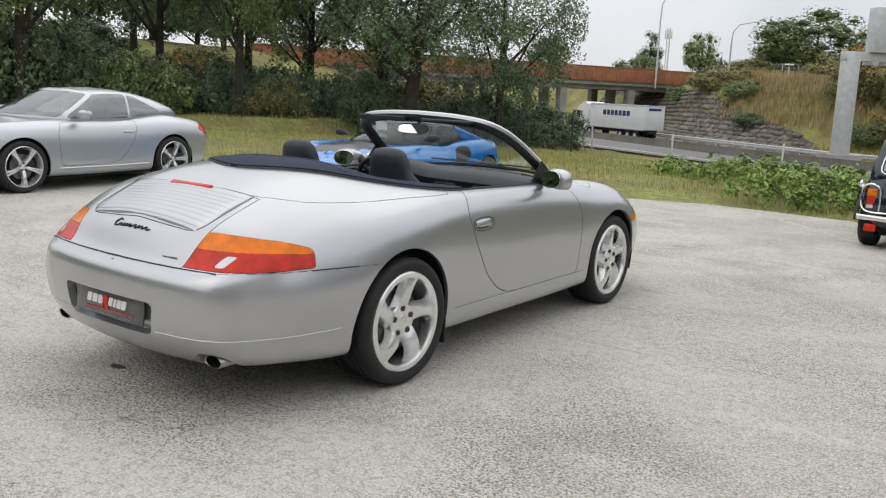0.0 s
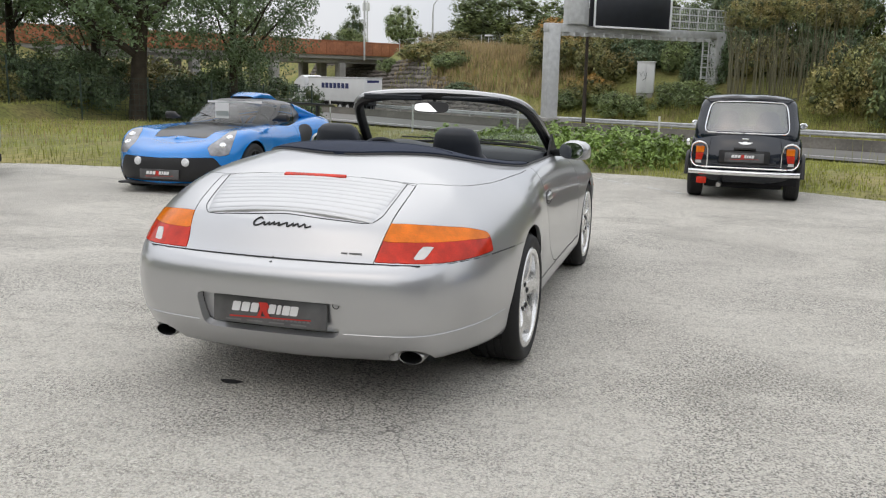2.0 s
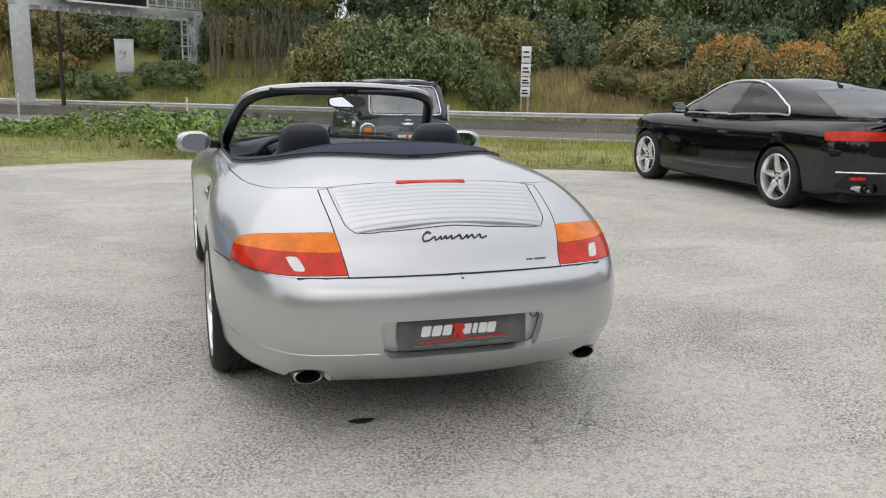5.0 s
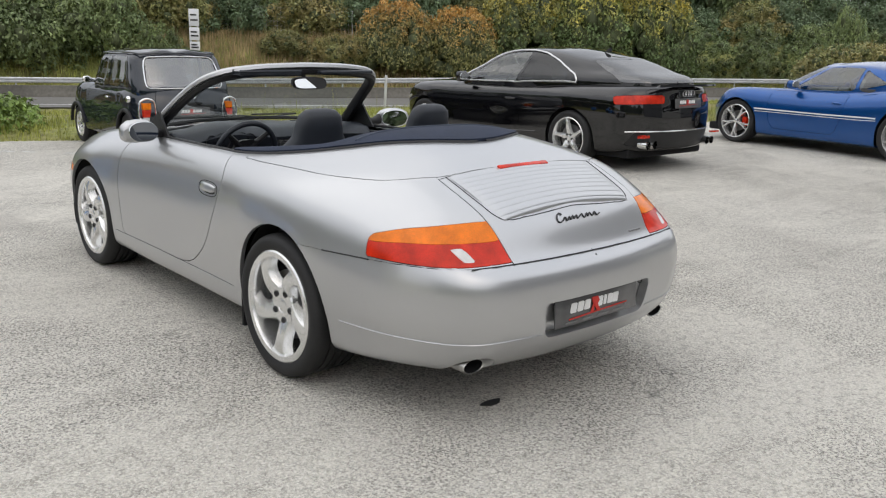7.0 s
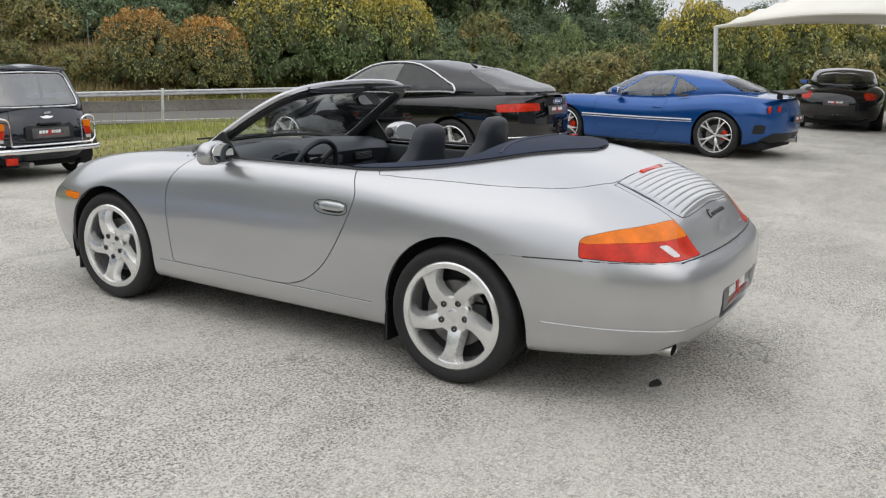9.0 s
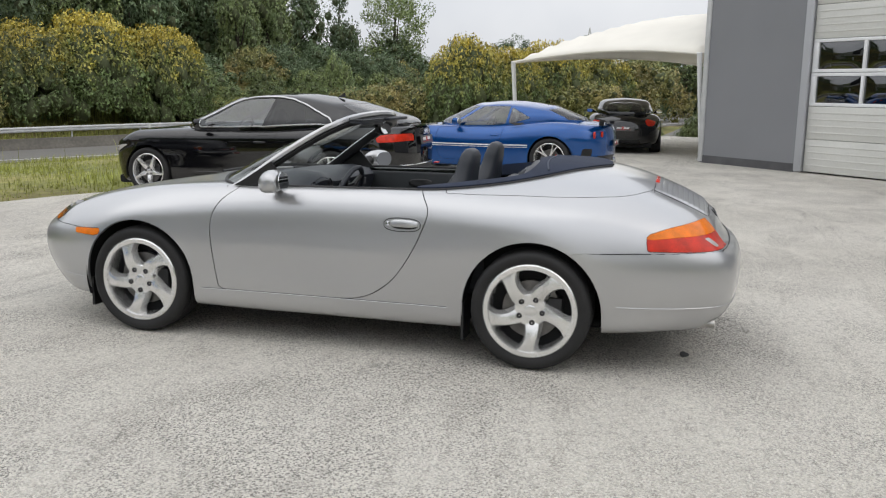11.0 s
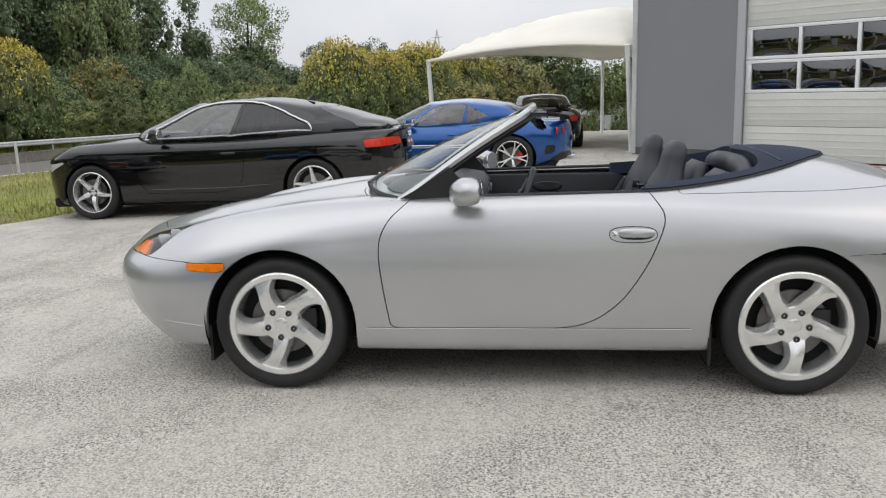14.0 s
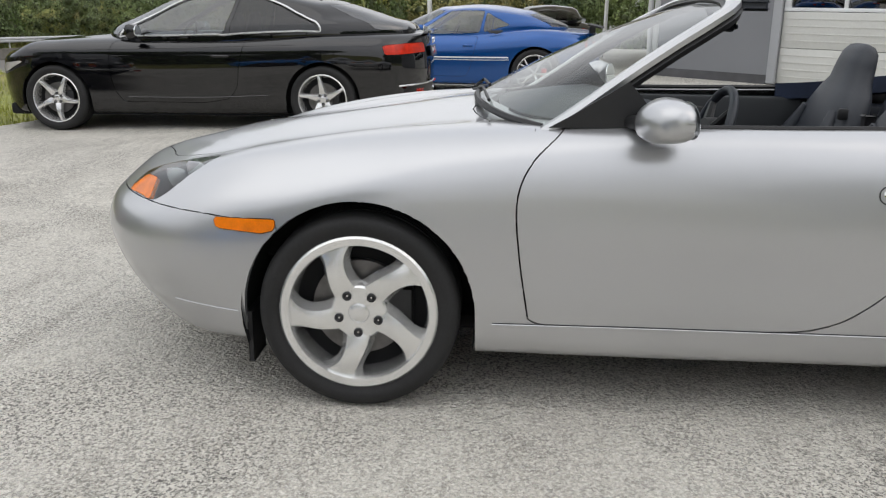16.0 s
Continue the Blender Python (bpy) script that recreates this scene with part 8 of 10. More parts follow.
def car_mini():
    s = dict(wb=2.036, fo=0.56, ro=0.47, nose_round=0.55, tail_round=0.55, w=(0.62, 0.69, 0.69, 0.69, 0.63), hub=(0.672, 0.672), arch=0.03, fair=5,
             lines=[(0.25, 0.08, 0.12, .17, .17, .17, .17, .22), (0.05, 0.03, 0.08, .19, .20, .19, .20, .25), (0.02, 0.01, 0.03, .28, .30, .26, .30, .32), (0.0, 0.0, 0.0, .44, .46, .42, .46, .44),
                    (0.008, 0.0, 0.005, .58, .60, .60, .60, .56), (0.028, 0.02, 0.03, .68, .71, .71, .71, .66), (0.060, 0.06, 0.065, .74, .79, .79, .78, .75), (0.115, 0.12, 0.11, .79, .835, .84, .83, .81)],
             top=[(2.5, .80), (2.3, .83), (2.0, .855), (1.6, .86), (1.0, .86), (0, .855), (-.35, .83)])
    s["cuts"] = [("boot_lid", "xz", rounded([(-.2, .81), (.40, .81), (.44, .60), (.40, .46), (-.2, .46)], 0.05), lambda v: v[:, 1] < -.25),
                 ("door", "yz", rounded([(1.52, .83), (1.54, .50), (1.40, .24), (.72, .24), (.60, .50), (.58, .83)], 0.05), lambda v: v[:, 0] > .3)]
    s["emit"] = {"boot_lid": (NAVY, "both", ""), "door": (NAVY, "panel", "")}
    g = dict(well=[(-.1, 1.58), (.4, 1.55), (.56, 1.3), (.58, .6), (.56, .0), (.45, -.2), (-.1, -.24)], crown=0.065, top=1.338, bulge=0.02, seat=(0.52, 1.2, 0.45, 1.10), well_z=0.7,
             belt=[(0, 1.62, .86), (.35, 1.58, .86), (.60, 1.42, .84), (.645, 1.05, .825), (.648, .62, .825), (.64, .15, .82), (.585, -.245, .805), (.36, -.33, .80), (0, -.345, .80)],
             rail=[(0, 1.26, 1.285), (.32, 1.24, 1.28), (.50, 1.15, 1.26), (.53, .90, 1.275), (.535, .58, 1.275), (.53, .20, 1.268), (.485, -.03, 1.245), (.30, -.085, 1.255), (0, -.10, 1.260)])
    g["glass"] = {"front": uv_round(-1, 1.15, 1.82, 2.84, 0.12), "side_front": rounded([(2.15, 1.1), (3.75, 1.1), (3.75, 2.75), (2.3, 2.75)], 0.10), "side_rear": rounded([(3.9, 1.1), (5.3, 1.1), (5.3, 2.75), (3.9, 2.75)], 0.15), "rear": uv_round(6.48, 1.20, 9, 2.7, 0.16)}
    pale = glass("pale_pane", (0.45, 0.52, 0.52), ior=2.2)
    k = build_car("small_vintage_car", pose(2.25, 7.61, -0.087, -1.6, 0, -3.6), "dark navy vintage small hatchback with chrome bumpers", s, g, NAVY, KIT_MINI, KIT_MINI, glass_mat=pale, spin=(0, 20))
    car, C, S = k["car"], k["cabin"], k["skin"]
    # bright surround of the rear window
    for nm, poly, half in (("rear_window_trim", [(u, 1.13) for u in np.linspace(7.95, 6.62, 12)] + [(6.48, 1.22), (6.41, 1.40), (6.40, 1.7), (6.40, 2.0), (6.40, 2.3), (6.42, 2.52), (6.48, 2.68)] + [(u, 2.76) for u in np.linspace(6.62, 7.95, 12)], 0),):
        pts = []
        for q in poly:
            q = (min(q[0], 8.0), q[1])
            pts.append(uv_point(C, q, 0.006))
        pts = [p for p in pts if p.x > 0.005]
        pts.sort(key=lambda p: math.atan2(p.z - 1.06, p.x))
        loop = pts + [Vector((-p.x, p.y, p.z)) for p in reversed(pts)]
        keep = [loop[0]]
        for q in loop[1:]:
            if (q - keep[-1]).length > 0.02:
                keep.append(q)
        bm = bmesh.new()
        tube(bm, keep, 0.008, 6, closed=True)
        part(nm, bm, CHROME, car, "chrome rear window trim")
    for sd in (1, -1):
        c, n = S.place("xz", (0.535, 0.57), where=lambda v: v[:, 1] < -.25)
        lamp = part("tail_lamp", boxed(sd * c.x - 0.05, c.y - 0.025, .485, sd * c.x + 0.05, c.y + 0.06, .575, 0.008), RED_LENS, car, "red and amber tail lamp")
        part("amber_lens", boxed(sd * c.x - 0.05, c.y - 0.025, .577, sd * c.x + 0.05, c.y + 0.06, .660, 0.008), AMBER, lamp)
        part("clear_lens", boxed(sd * c.x - 0.05, c.y - 0.022, .445, sd * c.x + 0.05, c.y + 0.06, .483, 0.006), CLEAR_LENS, lamp)
        bm = bmesh.new()
        x0 = sd * c.x
        arc = [(x0 - sd * 0.095, c.y - 0.05, .405), (x0 - sd * 0.095, c.y - 0.05, .625), (x0 - sd * 0.06, c.y - 0.055, .695), (x0 + sd * 0.02, c.y - 0.05, .715), (x0 + sd * 0.09, c.y - 0.03, .675), (x0 + sd * 0.105, c.y - 0.02, .595), (x0 + sd * 0.10, c.y - 0.03, .485), (x0 + sd * 0.05, c.y - 0.05, .420), (x0 - sd * 0.02, c.y - 0.055, .405)]
        tube(bm, [Vector(p) for p in smooth_loop(arc, 4, False)], 0.011, 8)
        part("lamp_guard", bm, CHROME, car, "looped chrome lamp guard")
        door_mirror(car, 0.66, 1.38, 0.90, sd, CHROME, (0.06, 0.03, 0.045))
        bm = bmesh.new()
        stack(bm, [((sd * 0.695, yy, 0.262 + r * zz), (0.025, 0, 0), (0, 0.022 * cc, 0.022 * ss)) for yy, zz, cc, ss, r in [(0.0 + 0.305 * math.cos(a), math.sin(a), math.cos(a), math.sin(a), 0.305) for a in np.linspace(0.1, 3.04, 13)]], 8)
        part("wheel_arch_trim", bm, TRIM, car)
        bm = bmesh.new()
        stack(bm, [((sd * 0.695, 2.036 + 0.305 * math.cos(a), 0.262 + 0.305 * math.sin(a)), (0.025, 0, 0), (0, 0.022 * math.cos(a), 0.022 * math.sin(a))) for a in np.linspace(0.1, 3.04, 13)], 8)
        part("wheel_arch_trim", bm, TRIM, car)
    handle_on(k, .70, .70, size=0.05, mat=CHROME)
    bm = bmesh.new()
    stack(bm, [((x, -0.50 + 0.10 * (abs(x) / 0.66) ** 4, 0.345), (0, 0.02, 0), (0, 0, 0.030)) for x in np.linspace(-0.66, 0.66, 17)], 10, 2.4)
    part("rear_bumper", bm, CHROME, car, "chrome rear bumper")
    bm = bmesh.new()
    tube(bm, [(x, -0.525, 0.412) for x in np.linspace(-0.50, 0.50, 9)], 0.011, 8)
    part("bumper_bar", bm, CHROME, car)
    c, n = S.place("xz", (0.0, 0.55), where=lambda v: v[:, 1] < -.25)
    part("plate_backing", boxed(-0.30, c.y - 0.015, 0.465, 0.30, c.y + 0.02, 0.625, 0.02), TRIM, car)
    dealer_plate(car, pose(0, c.y - 0.028, 0.540, -3), 0.46, 0.115)
    part("plate_lamp", boxed(-0.13, c.y - 0.035, 0.632, 0.13, c.y + 0.03, 0.660, 0.012), TRIM, car)
    bm = bmesh.new()
    prism(bm, [(-0.09, 0.012), (-0.03, 0.012), (-0.02, 0.02), (0.02, 0.02), (0.03, 0.012), (0.09, 0.012), (0.05, -0.012), (0.02, -0.016), (-0.02, -0.016), (-0.05, -0.012)], 0.006)
    c2, n2 = S.place("xz", (0.0, 0.715), where=lambda v: v[:, 1] < -.25)
    part("winged_badge", bm, CHROME, car, m=pose(0, c2.y - 0.01, 0.715, -15))
    bm = bmesh.new()
    stack(bm, [((-0.04, c2.y - 0.012, .765), (0, 0.012, 0), (0, 0, 0.012)), ((0.04, c2.y - 0.012, .765), (0, 0.012, 0), (0, 0, 0.012))], 10)
    part("boot_handle", bm, CHROME, car)
    bm = bmesh.new()
    lathe(bm, [(0.0, 0.045), (0.02, 0.042), (0.035, 0.03), (0.04, 0.001)], 20)
    part("fuel_cap", bm, CHROME, car, m=pose(-0.685, -0.18, 0.70, 0, 0, 180))
    part("fog_lamp", boxed(-0.55, -0.50, 0.20, -0.43, -0.44, 0.28, 0.01), RED_LENS, car, "red rear fog lamp")
    bm = bmesh.new()
    tube(bm, [(-0.28, -0.1, 0.19), (-0.28, -0.5, 0.19)], 0.03, 12)
    part("exhaust_tip", bm, STEEL, car)
    bm = bmesh.new()
    for sd in (1, -1):
        tube(bm, [(sd * 0.545, 1.13, 1.262), (sd * 0.56, .8, 1.28), (sd * 0.565, .4, 1.28), (sd * 0.545, .1, 1.27), (sd * 0.49, -0.08, 1.25)] + ([(0.30, -0.115, 1.26), (0, -0.13, 1.265)] if sd > 0 else [(-0.30, -0.115, 1.26), (0, -0.13, 1.265)]), 0.012, 6)
    part("roof_gutter", bm, NAVY, car)


def car_rear_engined(name, m, label, paint, wb=2.35, fo=0.98, ro=1.09, dark=False):
    s = dict(wb=wb, fo=fo, ro=ro, nose_round=1.2, tail_round=1.1, w=(0.70, 0.87, 0.85, 0.90, 0.76), hub=(0.868, 0.90), arch=0.04,
             lines=[(0.22, 0.12, 0.18, .17, .17, .17, .17, .22), (0.05, 0.05, 0.06, .18, .20, .19, .21, .26), (0.012, 0.02, 0.02, .27, .32, .28, .32, .34), (0.0, 0.0, 0.0, .42, .50, .46, .50, .48),
                    (0.0, 0.02, 0.0, .54, .68, .64, .70, .62), (0.05, 0.08, 0.05, .60, .79, .80, .84, .76), (0.16, 0.16, 0.10, .66, .86, .88, .92, .82), (0.44, 0.26, 0.16, .70, .84, .91, .95, .86)],
             top=[(wb + fo - .26, .70), (wb + .4, .80), (wb, .86), (wb - .4, .91), (1.0, .93), (0, 1.0), (-.5, .95), (-.95, .85)])
    s["cuts"] = [("door", "yz", rounded([(1.78, .86), (1.86, .70), (1.82, .31), (1.10, .30), (.88, .36), (.70, .56), (.60, .80), (.62, .88)], 0.05), lambda v: v[:, 0] > 0.3),
                 ("tail_lamp", "yz", rounded([(-.55, .765), (-.70, .83), (-1.3, .84), (-1.3, .69), (-.72, .66)], 0.03), lambda v: (v[:, 1] < -.4) & (v[:, 0] > 0.50)),
                 ("rear_vent", "xz", rounded([(-.2, .34), (.40, .34), (.40, .22), (-.2, .22)], 0.03), BACK),
                 ("head_lamp", "xy", [(.60 + .10 * math.cos(a), wb + .42 + .16 * math.sin(a)) for a in np.linspace(0, 6.283, 24)[:-1]], lambda v: (v[:, 2] > .55))]
    s["emit"] = {"door": (paint, "panel", ""), "tail_lamp": (RED_LENS, "lamp", "red tail lamp"), "rear_vent": (TRIM, "both", ""), "head_lamp": (CLEAR_LENS, "lamp", "oval clear head lamp")}
    g = dict(well=[(-.1, 1.98), (.4, 1.90), (.64, 1.6), (.66, .8), (.60, .2), (.40, -.2), (-.1, -.34)], crown=0.035, top=1.305, bulge=0.035, seat=(0.58, 1.5, 0.55, 1.13),
             belt=[(0, 2.02, .92), (.40, 1.93, .92), (.69, 1.66, .90), (.735, 1.2, .89), (.735, .75, .90), (.69, .25, .945), (.56, -.22, .99), (.36, -.50, .97), (0, -.56, .965)],
             rail=[(0, 1.32, 1.268), (.34, 1.29, 1.26), (.52, 1.15, 1.238), (.55, .95, 1.25), (.55, .66, 1.248), (.51, .32, 1.215), (.42, .02, 1.165), (.26, -.08, 1.175), (0, -.10, 1.18)])
    g["glass"] = {"front": uv_round(-1, 1.08, 1.86, 2.88, 0.12), "side_front": rounded([(2.08, 1.05), (4.15, 1.06), (4.08, 2.84), (2.22, 2.84), (2.12, 2.0)], 0.06), "side_rear": rounded([(4.25, 1.06), (5.45, 1.18), (5.1, 2.0), (4.6, 2.66), (4.19, 2.82)], 0.1), "rear": uv_round(6.35, 1.12, 9, 2.8, 0.14)}
    k = build_car(name, m, label, s, g, paint, KIT_997, KIT_997, spin=(18, 0), glass_mat=None if dark else glass("coupe_pane_" + name, (0.42, 0.47, 0.47), ior=2.2))
    car = k["car"]
    for sd in (1, -1):
        door_mirror(car, 0.80, 1.50, 0.955, sd, paint, (0.12, 0.055, 0.055))
    handle_on(k, .74, .725)
    seam_on(k, [(1.85, .28), (1.2, .275), (.45, .285)], r=0.012, mat=paint, name="sill_strip", lift=0.004)
    seam_on(k, [(.55, .645), (.4, .645), (.0, .645)], "xz", 0.003, TRIM, where=BACK)
    return k


car_black_coupe()
car_deep_blue_coupe()
car_bright_blue()
car_mini()
car_rear_engined("silver_coupe", pose(-8.04, 4.58, 0, 0, 0, 185.3), "silver two-door sports coupe with five-spoke wheels", SILVER_COUPE)
CAY = car_rear_engined("dark_coupe", pose(16.9, 0.42, 0, 0, 0, -87), "black mid-engined sports coupe parked beneath the canopy", BLACK, wb=2.41, fo=0.93, ro=1.0, dark=True)
dealer_plate(CAY["car"], pose(0, -1.02, 0.60), 0.5, 0.11)
for sx in (0.05, -0.05):
    part("exhaust_tip", lathe(bmesh.new(), [(-1.0, 0.042), (-1.01, 0.048), (-0.85, 0.048)], 18, "y"), CHROME, CAY["car"], m=pose(sx, -0.02, 0.30))

# ---- lorries and cars on the motorway ----
def lorry(name, m, length, label, cab_mat, box_mat, high=2.75):
    """An articulated lorry: x runs forwards from the trailer's tail; it stands on z = 0."""
    t = thing(name, m, label, "lorry", "motorway traffic")
    z0 = 1.12
    body = part("trailer_body", boxed(0, -1.25, z0, length, 1.25, z0 + high, 0.03), box_mat, t)
    bm = bmesh.new()
    for y in (-1.262, 1.262):
        box(bm, -0.02, y - 0.02, z0 + high - 0.14, length + 0.02, y + 0.02, z0 + high + 0.02, 0.01)
    for x in (0.0, length):
        box(bm, x - 0.03, -1.27, z0 + high - 0.14, x + 0.03, 1.27, z0 + high + 0.03, 0.01)
    part("top_rail", bm, GALV, body)
    bm = bmesh.new()
    for y in (-1.262, 1.262):
        box(bm, -0.02, y - 0.015, z0 - 0.06, length + 0.02, y + 0.015, z0 + 0.06, 0.01)
    part("side_rail", bm, GALV, body)
    part("chassis", boxed(0.1, -0.5, 0.7, length + 2.0, 0.5, z0, 0.03), TRIM, t)
    tyre = tyre_mesh(0.5, 0.29, 0.35)
    hub = mesh_from(lathe(bmesh.new(), [(-0.1, 0.29), (-0.03, 0.26), (-0.06, 0.16), (0.0, 0.14), (0.01, 0.001)], 28), "hub", GALV)
    for x in (1.6, 2.9, 4.2, length + 0.1, length + 3.05):
        for sd in (1, -1):
            w = put("wheel", tyre, t, pose(x, sd * 1.22, 0.5, 0, 0, 90 * sd))
            put("hub", hub, w)
    # the tractor
    x0 = length + 0.75
    bm = bmesh.new()
    prof = [(0, 0.75), (0, 3.55), (0.35, 3.78), (0.9, 3.70), (1.75, 3.35), (2.10, 3.0), (2.30, 2.2), (2.38, 1.5), (2.36, 0.75), (2.3, 0.45), (1.75, 0.45), (1.65, 0.8)]
    loops = []
    for y, k in ((-1.22, 0.985), (-1.12, 1.0), (1.12, 1.0), (1.22, 0.985)):
        loops.append([bm.verts.new((x0 + 1.2 + (a - 1.2) * k, y, 0.45 + (b - 0.45) * k)) for a, b in prof])
    for a, b in zip(loops, loops[1:]):
        for j in range(len(prof)):
            bm.faces.new((a[j], a[(j + 1) % len(prof)], b[(j + 1) % len(prof)], b[j]))
    bm.faces.new(loops[0][::-1]), bm.faces.new(loops[-1])
    bmesh.ops.recalc_face_normals(bm, faces=bm.faces[:])
    cab = part("cab", bm, cab_mat, t, "white lorry cab", angle=25)
    for sd in (1, -1):
        part("side_window", boxed(x0 + 1.35, sd * 1.215, 1.95, x0 + 2.12, sd * 1.235, 2.75, 0.02), material_once("lorry_glass"), cab)
        part("sleeper_window", boxed(x0 + 0.95, sd * 1.215, 2.05, x0 + 1.2, sd * 1.235, 2.7, 0.02), material_once("lorry_glass"), cab)
        part("wing_mirror", boxed(x0 + 2.25, sd * 1.28, 2.1, x0 + 2.42, sd * 1.48, 2.75, 0.04), TRIM, cab)
    part("windscreen", boxed(x0 + 2.20, -1.05, 1.95, x0 + 2.26, 1.05, 2.85, 0.02, Matrix.Translation((0, 0, 0))), material_once("lorry_glass"), cab)
    part("bumper", boxed(x0 + 1.9, -1.2, 0.4, x0 + 2.42, 1.2, 0.85, 0.06), TRIM, cab)
    return t, body


ONCE = {}


def material_once(name):
    if name not in ONCE:
        ONCE[name] = material(name, (0.02, 0.025, 0.03), 0.08, coat=1.0)
    return ONCE[name]


WHITE_BOX = material("white_box_panel", (0.72, 0.73, 0.73), 0.45, vary=0.05, scale=0.8)


def heading(a, b):
    return math.degrees(math.atan2(b[1] - a[1], b[0] - a[0]))


def white_lorry():
    a, b = (-26.2, 68.6), (-36.2, 74.4)
    _, body = lorry("white_box_lorry", pose(a[0], a[1], -2.0, 0, 0, heading(a, b)) @ Matrix.Scale(0.84, 4), 10.0, "white box lorry with dark blue marks on the far carriageway", WHITE, WHITE_BOX, 2.5)
    mark = material("dark_blue_mark", (0.02, 0.03, 0.12), 0.5)
    bm = bmesh.new()
    for i in range(7):
        box(bm, 2.6 + i * 0.72, 1.252, 2.45, 3.15 + i * 0.72, 1.262, 3.0)
    part("device", bm, mark, body)
    bm = bmesh.new()
    box(bm, -0.012, -0.8, 3.1, -0.002, 0.8, 3.35)
    part("device", bm, mark, body)


white_lorry()

# ---- trees, hedges, weeds and grass ----
def leaf_cloud(rng, centers, radii, per, size, flat=0.6, corners=4):
    """Leaf-sized folded blades scattered over the outsides of clumps; returns vertices and faces."""
    vs, fs = [], []
    for c, r in zip(centers, radii):
        d = rng.randn(per, 3)
        d /= np.linalg.norm(d, axis=1)[:, None]
        p = c + d * r * (0.55 + 0.5 * rng.rand(per, 1) ** 0.5)
        n = d + 0.7 * rng.randn(per, 3)
        n[:, 2] += flat * 0.6
        n /= np.linalg.norm(n, axis=1)[:, None]
        a = np.cross(n, rng.randn(per, 3))
        a /= np.linalg.norm(a, axis=1)[:, None]
        b = np.cross(n, a)
        s = size * (0.6 + 0.8 * rng.rand(per, 1))
        if corners == 4:
            q = np.stack([p - a * s, p + b * s * 0.5 + n * s * 0.15, p + a * s, p - b * s * 0.5 + n * s * 0.15], 1)
        else:
            q = np.stack([p - a * s - b * s * 0.4, p + a * s * 0.9 - b * s * 0.3, p + b * s * 0.75], 1)
        k = sum(len(v) for v in vs)
        vs.append(q.reshape(-1, 3))
        fs.append(k + corners * np.arange(per)[:, None] + np.arange(corners))
    return np.concatenate(vs), np.concatenate(fs)


def quad_mesh(name, v, f, mat):
    me = bpy.data.meshes.new(name)
    me.vertices.add(len(v))
    me.vertices.foreach_set("co", np.asarray(v, np.float32).ravel())
    k = f.shape[1]
    me.loops.add(len(f) * k)
    me.loops.foreach_set("vertex_index", np.asarray(f, np.int32).ravel())
    me.polygons.add(len(f))
    me.polygons.foreach_set("loop_start", np.arange(0, len(f) * k, k, dtype=np.int32))
    me.update(calc_edges=True)
    me.materials.append(mat)
    return me


def crown_mesh(name, seed, clumps, per, size, shape):
    rng = np.random.RandomState(seed)
    c = []
    while len(c) < clumps:
        p = rng.uniform(-1, 1, 3)
        if shape == "dome":
            ok = p[0] ** 2 + p[1] ** 2 + max(p[2], 0) ** 2 < 0.80 and p[2] > -0.2
            p[2] = p[2] * 0.85
        elif shape == "clipped":
            # a close shell of small clumps, none too near another
            p[2] = 0.6 * p[2] + 0.4
            p *= 0.80 / np.linalg.norm(p) * rng.uniform(0.93, 1.06)
            ok = p[2] > -0.15 and all(((p - q) ** 2).sum() > 0.011 for q in c)
        elif shape == "round":
            ok = (p ** 2).sum() < 0.72 and (p ** 2).sum() > 0.10
        elif shape == "tall":
            r = 0.75 * (1 - (p[2] + 1) / 2.3)
            ok = p[0] ** 2 + p[1] ** 2 < r * r
        elif shape == "hedge":
            ok = abs(p[1]) < 0.75 and p[2] > -0.9 and p[2] < 0.55 + 0.35 * math.sin(3 * p[0] + seed)
        else:  # airy
            ok = (p ** 2).sum() < 0.85 and noise.noise(Vector(p) * 2.2 + Vector((seed, 0, 0))) > -0.05
        if ok:
            c.append(p)
    c = np.array(c)
    r = rng.uniform(0.13, 0.27, len(c)) * (0.8 if shape == "airy" else 1.0)
    if shape == "clipped":
        r = rng.uniform(0.10, 0.165, len(c))
    v, f = leaf_cloud(rng, c, r, per * 2, size * 0.74, corners=3)
    # a rough solid in each clump closes the gaps; its dark colour paints the inner shade
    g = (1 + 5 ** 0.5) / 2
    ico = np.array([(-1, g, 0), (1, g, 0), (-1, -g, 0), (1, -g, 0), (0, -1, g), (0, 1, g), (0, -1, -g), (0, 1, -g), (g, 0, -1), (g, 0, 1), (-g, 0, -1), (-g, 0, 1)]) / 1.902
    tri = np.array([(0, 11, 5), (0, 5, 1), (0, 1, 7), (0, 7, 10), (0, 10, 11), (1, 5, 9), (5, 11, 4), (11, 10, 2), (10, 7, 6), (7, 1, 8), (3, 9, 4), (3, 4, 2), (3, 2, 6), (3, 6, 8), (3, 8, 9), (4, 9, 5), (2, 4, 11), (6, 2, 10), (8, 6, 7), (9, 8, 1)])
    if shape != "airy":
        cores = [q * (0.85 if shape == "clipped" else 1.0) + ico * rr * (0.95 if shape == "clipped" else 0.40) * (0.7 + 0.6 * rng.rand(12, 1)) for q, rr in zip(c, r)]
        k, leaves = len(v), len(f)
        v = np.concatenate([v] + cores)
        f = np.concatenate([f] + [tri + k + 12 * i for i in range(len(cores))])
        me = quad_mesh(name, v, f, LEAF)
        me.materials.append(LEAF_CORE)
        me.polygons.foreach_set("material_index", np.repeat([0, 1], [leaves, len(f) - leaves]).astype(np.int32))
        return me
    return quad_mesh(name, v, f, LEAF)


